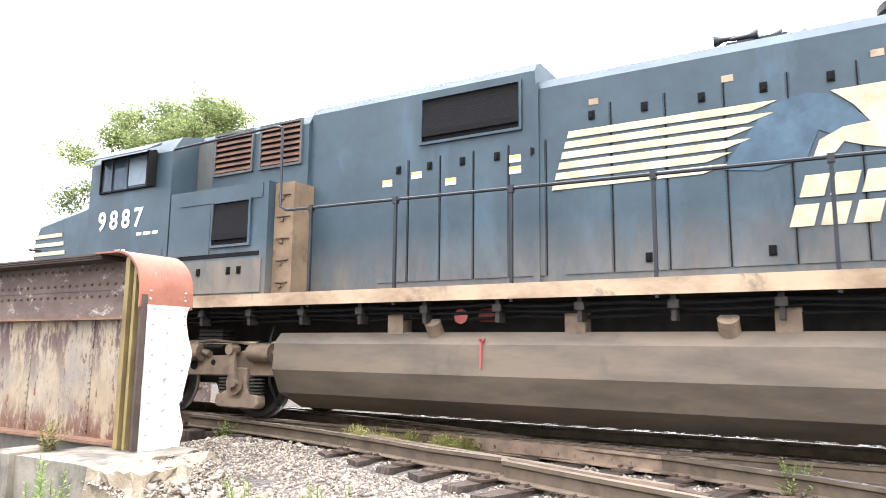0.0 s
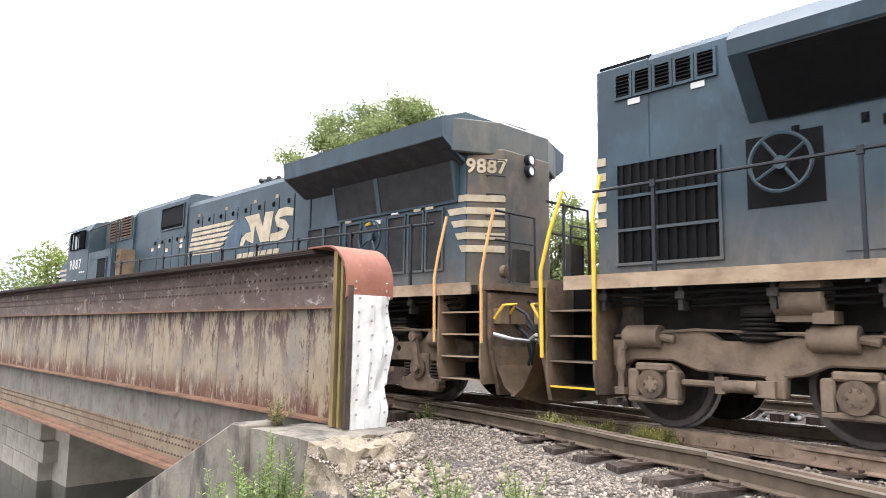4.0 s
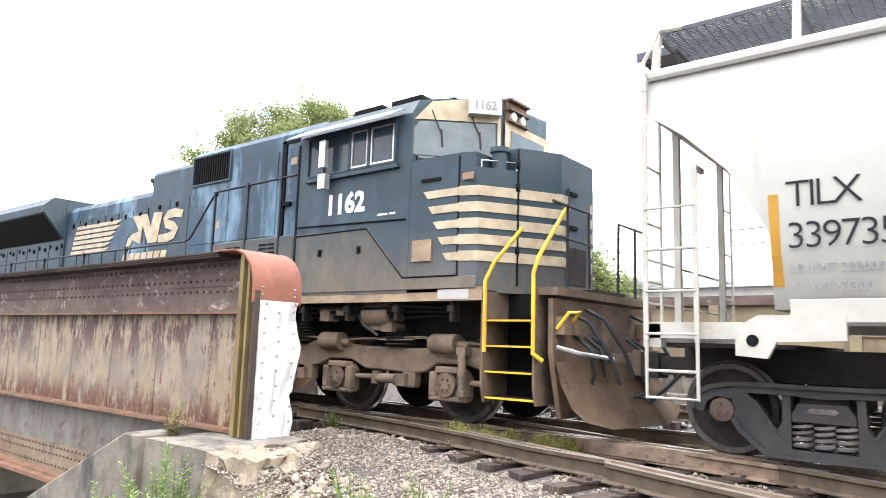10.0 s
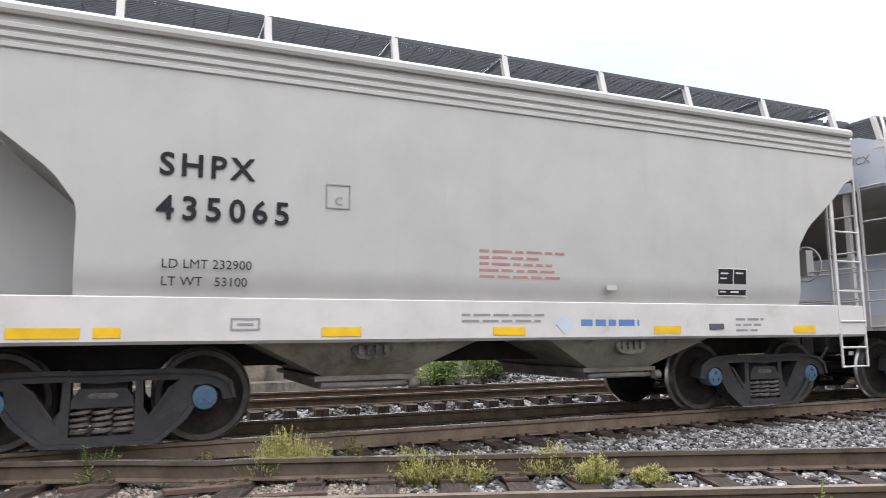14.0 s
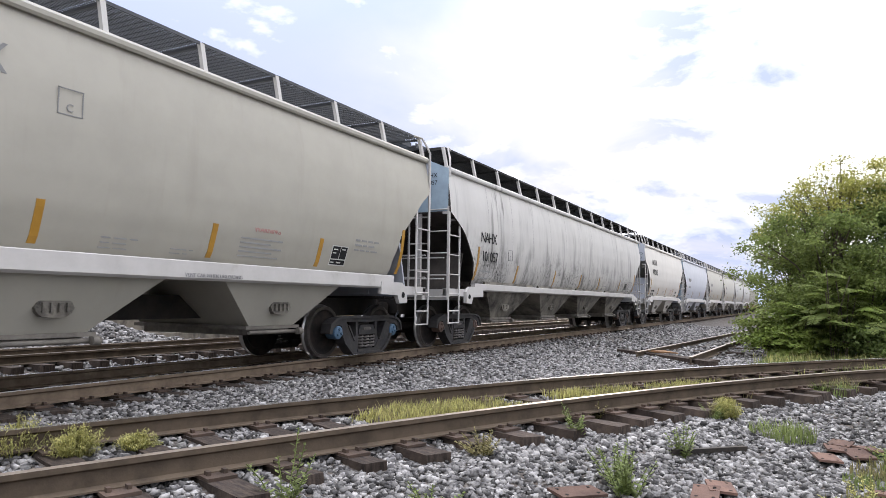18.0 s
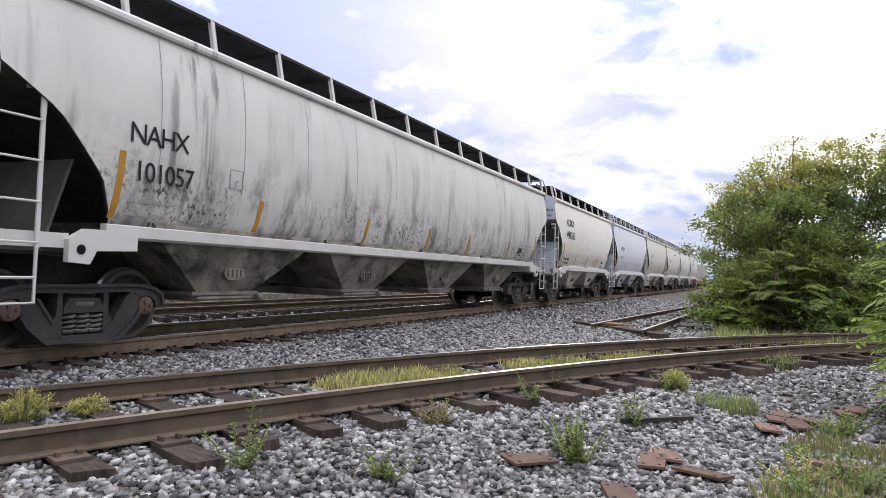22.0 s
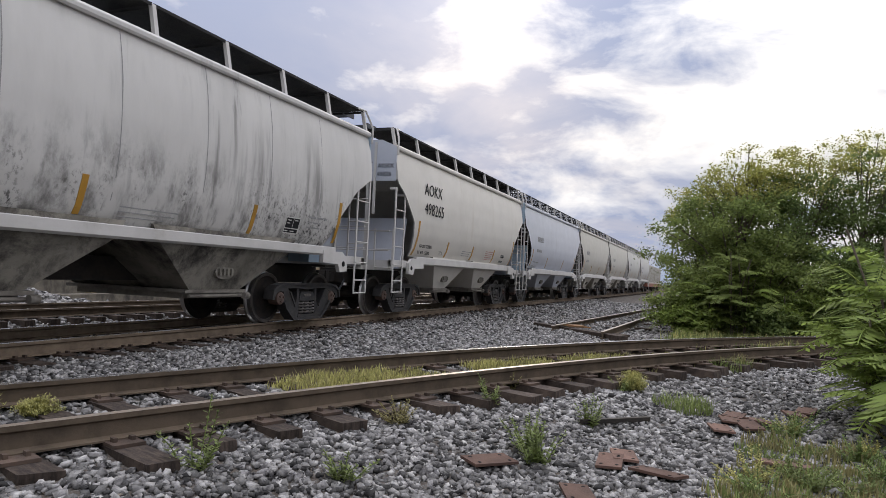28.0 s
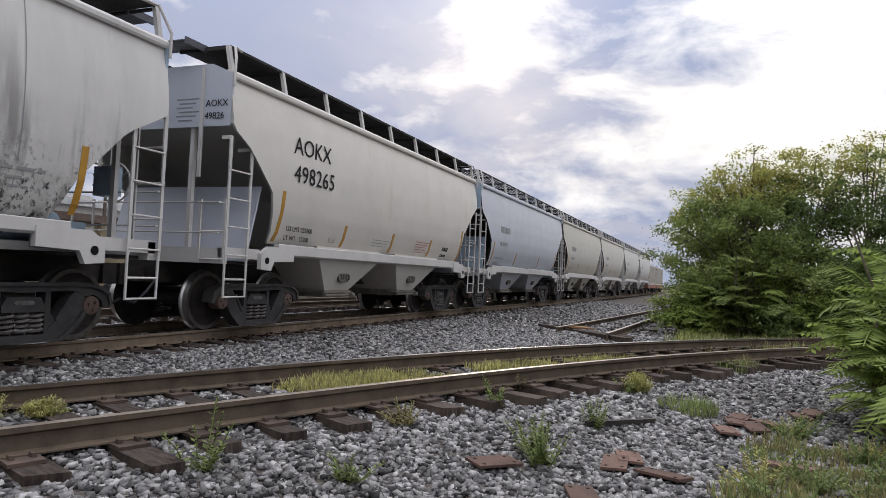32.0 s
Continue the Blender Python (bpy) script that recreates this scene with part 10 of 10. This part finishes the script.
def build_plants():
    rnd = random.Random(21)
    # the tall tree and the trees behind the line
    tree(-35.0, 28.0, 17.3, 5.0, 11.2, "leaf_light", "tall pale green cottonwood standing behind the railway", 300, 420, 0.115, 3, trunk_r=0.4, lobes=8, puff=0.5)
    tree(-27.0, 36.5, 10.2, 4.0, 5.6, "leaf_light", "green tree behind the railway yard", 95, 220, 0.15, 4, puff=0.5)
    tree(-20.0, 38.0, 8.2, 3.6, 4.4, "leaf_light", "green tree behind the railway yard", 85, 220, 0.15, 5, puff=0.5)
    tree(-82.0, 21.0, 11.5, 5.0, 6.0, "leaf", "round green tree far beyond the bridge", 60, 80, 0.26, 6)
    tree(-95.0, 17.0, 8.0, 5.0, 4.0, "leaf", "green tree far beyond the bridge", 45, 70, 0.26, 7)
    tree(1.0, 52.0, 6.0, 3.0, 4.0, "leaf", "green tree between the warehouses", 40, 70, 0.22, 8)
    for k, (x, y, h) in enumerate(((7.6, 15.6, 1.2), (8.6, 15.9, 1.0), (6.6, 15.8, 0.8))):
        tree(x, y, h, 0.55, h * 0.5, "weed_tall", "low yellow green shrub beyond the far track", 24, 110, 0.05, 330 + k, "shrub", 0.02, puff=0.12)
    # the thicket at the end of the ballast
    for k, (x, y, h, s, mat, lab, cl) in enumerate(((22.6, -0.6, 4.9, 1.9, "leaf", "dense green thicket tree beside the branch line", 130), (23.8, -2.2, 5.6, 2.1, "leaf_dark", "tall dark green thicket tree", 140), (24.8, -4.6, 5.9, 2.4, "leaf_dark", "broad dark thicket tree beside the branch line", 150),
                                                    (26.0, -7.2, 6.0, 2.5, "leaf_dark", "shady dark green thicket tree", 120), (21.9, -1.6, 3.0, 1.5, "leaf", "low leafy shrub at the foot of the thicket", 90), (22.5, -4.0, 2.8, 1.5, "leaf_dark", "low dark shrub at the foot of the thicket", 90), (26.0, 0.1, 4.8, 1.8, "leaf", "green thicket tree close to the train", 90), (30.5, -0.6, 5.2, 2.0, "leaf_dark", "dark thicket tree close to the train", 80), (30, -9, 6, 3.0, "leaf_dark", "shady dark green thicket tree", 90))):
        tree(x, y, h, s, h * 0.52, mat, lab, int(cl * 0.8), 190, 0.062, 30 + k, "tree" if h > 3 else "shrub", 0.10, lobes=6, puff=0.20)
    # slender tops whose golden colour carries the backlight
    for k, (x, y, h, s) in enumerate(((23.0, -1.0, 5.6, 1.3), (24.4, -2.6, 6.1, 1.5), (25.6, -4.8, 6.5, 1.7), (27.5, 0.4, 5.4, 1.2))):
        tree(x, y, h, s, h * 0.84, "leaf_backlit", "slender tree with feathery top leaves coloured gold for the backlight", 60, 110, 0.05, 50 + k, "tree", 0.07, lobes=5)
    for k in range(20):
        sumac(20.3 + rnd.uniform(0, 1.3), -5.4 + 0.32 * k, rnd.uniform(0.7, 2.9), 22, 0.78, 60 + k, "leaf" if k % 2 else "sumac")
    for k, (x, y, h, n) in enumerate(((8.6, -1.55, 1.5, 40), (9.3, -1.9, 2.0, 44), (8.1, -1.75, 1.7, 40), (10.2, -2.3, 2.2, 40), (9.2, -1.35, 1.1, 30), (7.7, -1.6, 1.2, 34), (7.5, -1.35, 0.9, 30), (8.3, -1.25, 1.25, 34), (11.2, -2.8, 2.2, 34), (8.8, -2.5, 1.9, 34), (7.9, -1.3, 0.7, 24), (9.0, -1.55, 2.3, 30), (9.9, -1.75, 2.5, 30))):
        sumac(x + 0.22, y - 0.46, h * 1.12, int(n * 0.62), 0.66, 80 + k)
    for k in range(16):
        x, y = 20.4 + rnd.uniform(0, 1.6), -6.0 + 0.46 * k
        tree(x, y, rnd.uniform(1.0, 1.9), 0.75, 0.6, ("leaf", "leaf_dark", "sumac")[k % 3], "low leafy undergrowth at the foot of the thicket", 26, 120, 0.06, 300 + k, "shrub", 0.03, lobes=3, puff=0.16)
    # grass between the branch rails and on the verge
    spots = []
    def along(x0, x1, n, off, tall):
        for _ in range(n):
            x = rnd.uniform(x0, x1)
            spots.append((x, branch(x) + rnd.uniform(*off), rnd.randint(26, 50), tall * rnd.uniform(0.6, 1.2), 0.12))
    along(5.9, 7.9, 80, (-0.2, 0.62), 0.15)
    along(8.6, 11.5, 110, (-0.3, 0.6), 0.16)
    along(11.6, 17.5, 130, (-0.6, 0.6), 0.17)
    grass_patch("dry_rail_grass", [(x + 0.05, y, n // 2, q * 1.1, 0.16) for x, y, n, q, r in spots[::2]], "weed_dry", "dry brownish grass between the branch rails", 14)
    grass_patch("rail_grass", spots, "weed", "yellow green grass growing between the branch rails", 1)
    spots = []
    for _ in range(240):
        x = rnd.uniform(13.5, 27)
        spots.append((x, branch(x) + rnd.uniform(0.9, 3.0 if x > 16 else 1.6), 22, rnd.uniform(0.12, 0.35), 0.3))
    for _ in range(330):
        x = rnd.uniform(15, 22)
        spots.append((x, rnd.uniform(-4, 1.2 - 0.12 * (x - 15)), 34, rnd.uniform(0.12, 0.34), 0.35))
    grass_patch("verge_grass", spots, "weed_green", "green grass verge at the foot of the thicket", 2)
    grass_patch("verge_weeds", [(x, y, n, h * 1.2, r) for x, y, n, h, r in spots[::3]], "weed", "yellow green weeds in the verge", 12)
    spots, dry = [], []
    for _ in range(170):
        x, y = rnd.uniform(4.4, 7.4), rnd.uniform(-1.9, 0.05)
        if y < 0.12 - 0.22 * (x - 4.4) + 0.25 * noise.noise((x * 2, y * 2, 0)):
            (spots if rnd.random() < 0.32 else dry).append((x, y, 46, rnd.uniform(0.06, 0.16), 0.17))
    grass_patch("foreground_grass", spots, "weed_green", "green grass at the edge of the ballast", 3)
    grass_patch("dry_grass", dry + [(x, branch(x) - 0.95, 14, 0.16, 0.1) for x in (8.4, 8.8, 9.3, 10.2, 11.4, 12.2, 13.0)], "weed_dry", "dry tan grass at the edge of the ballast", 4)
    for k in range(22):
        x, y = rnd.uniform(4.8, 8.0), rnd.uniform(-1.9, -0.1)
        if y < 0.05 - 0.2 * (x - 4.4):
            leafy_weed(x, y, rnd.uniform(0.12, 0.26), 10, 400 + k, ("weed_green", "weed", "weed_tall")[k % 3], "low leafy weed in the grass at the edge of the ballast", spread=0.16)
    for k, (x, y, r, h, mat) in enumerate(((8.27, 0.25, 0.34, 0.20, "weed_green"), (12.4, -0.30, 0.42, 0.30, "weed_dry"), (12.0, -0.25, 0.40, 0.26, "weed_green"))):
        t = thing("grass_clump", "rounded clump of fine grass in the ballast", "grass clump", (x, y, ground_z(x, y)))
        part("blade_tuft", blades(B(), 0, 0, -0.01, 420, h, r, random.Random(k), 0.004, 0.8), mat, t)
    # leafy weeds
    for k, (x, y, h, n, mat) in enumerate(((5.30, 1.20, 0.30, 9, "weed_green"), (5.55, 1.35, 0.26, 8, "weed_green"), (6.66, 1.98, 0.26, 7, "weed_green"), (6.68, 1.03, 0.28, 7, "weed_green"), (8.64, 0.81, 0.24, 4, "weed"), (8.5, 0.95, 0.16, 5, "weed_green"),
                                            (3.50, 3.86 - 0.9, 0.36, 4, "weed_green"), (3.92, 2.15, 0.16, 6, "weed_green"), (5.39, 2.42, 0.18, 9, "weed_dry"), (7.68, 2.10, 0.2, 8, "weed_dry"), (3.47, 5.00, 0.22, 9, "weed"), (3.9, 4.85, 0.13, 3, "weed"),
                                            (2.22, 5.75, 0.30, 16, "weed"), (2.5, 5.6, 0.26, 14, "weed"), (1.14, 6.45, 0.36, 20, "weed"), (0.95, 6.40, 0.30, 16, "weed"), (1.30, 6.38, 0.30, 16, "weed"), (-0.44, 6.75, 0.28, 12, "weed_green"), (0.45, 6.70, 0.22, 6, "weed_dry"), (3.28, 5.45, 0.26, 14, "weed"), (1.9, 7.05, 0.22, 8, "weed_dry"),
                                            (-5.17, 6.92, 0.26, 12, "weed"), (-4.85, 7.02, 0.24, 9, "weed"), (-5.0, 7.28, 0.24, 14, "weed"), (-4.7, 7.30, 0.22, 12, "weed"), (-4.15, 7.28, 0.24, 14, "weed"), (-3.9, 7.24, 0.24, 12, "weed"), (-7.6, 7.1, 0.28, 12, "weed_green"), (-0.49, 7.15, 0.22, 8, "weed_green"))):
        if mat == "weed":
            fuzzy_tuft(x, y, h * 1.08, 0.17 + 0.011 * n, 100 + k, "yellow green fuzzy weed tuft growing beside the rails")
            continue
        leafy_weed(x, y, h * 1.12, int(n * 1.5), 100 + k, mat, "leafy green weed growing in the ballast" if mat == "weed_green" else "dry weed tuft in the ballast", spread=0.11 + 0.004 * n)
    # weeds before the abutment
    for k, (x, y, h, n) in enumerate(((-5.9, 3.45, 0.85, 9), (-6.3, 3.40, 0.7, 10), (-5.5, 3.35, 0.6, 10), (-6.9, 3.4, 1.0, 9), (-7.3, 3.3, 0.7, 9), (-5.1, 3.3, 0.45, 10), (-4.3, 3.5, 0.35, 9), (-3.8, 3.8, 0.3, 8), (-8.2, 2.9, 0.9, 8), (-9.3, 2.8, 1.2, 8), (-10.2, 3.2, 1.0, 7), (-6.0, 3.0, 0.8, 12), (-3.4, 4.1, 0.3, 7), (-5.3, 2.9, 0.7, 12))):
        leafy_weed(x, y, h * 1.35, n + 4, 200 + k, "weed_tall", "tall leafy weed growing before the abutment", spread=0.20)
    leafy_weed(-6.75, 4.05, 0.35, 8, 250, "weed_dry", "dry weed on the bridge seat", z=-0.02)
    spots = [(rnd.uniform(-7.5, -2.6), rnd.uniform(2.4, 3.55), 26, rnd.uniform(0.15, 0.35), 0.2) for _ in range(120)]
    grass_patch("abutment_grass", spots, "weed_green", "rough green grass at the foot of the abutment", 6)


build_plants()
build_ties()


def motions():
    """The train rolls past; its wheels turn with the distance run."""
    slow = [k * 0.4 for k in range(81)]
    for car, u in ROLLING:
        walk(car, [(t, pose(u - run(t), YC, 0)) for t in slow])
    fine = [k * 4 / 30 for k in range(121)] + [16 + k * 7 / 30 for k in range(1, 69)]
    fine = [t for t in fine if t < 31.9] + [32.0]
    for wheel, at, r in WHEELS:
        walk(wheel, [(t, pose(*at, 0, -math.degrees(run(t) / r), 0)) for t in fine])


motions()
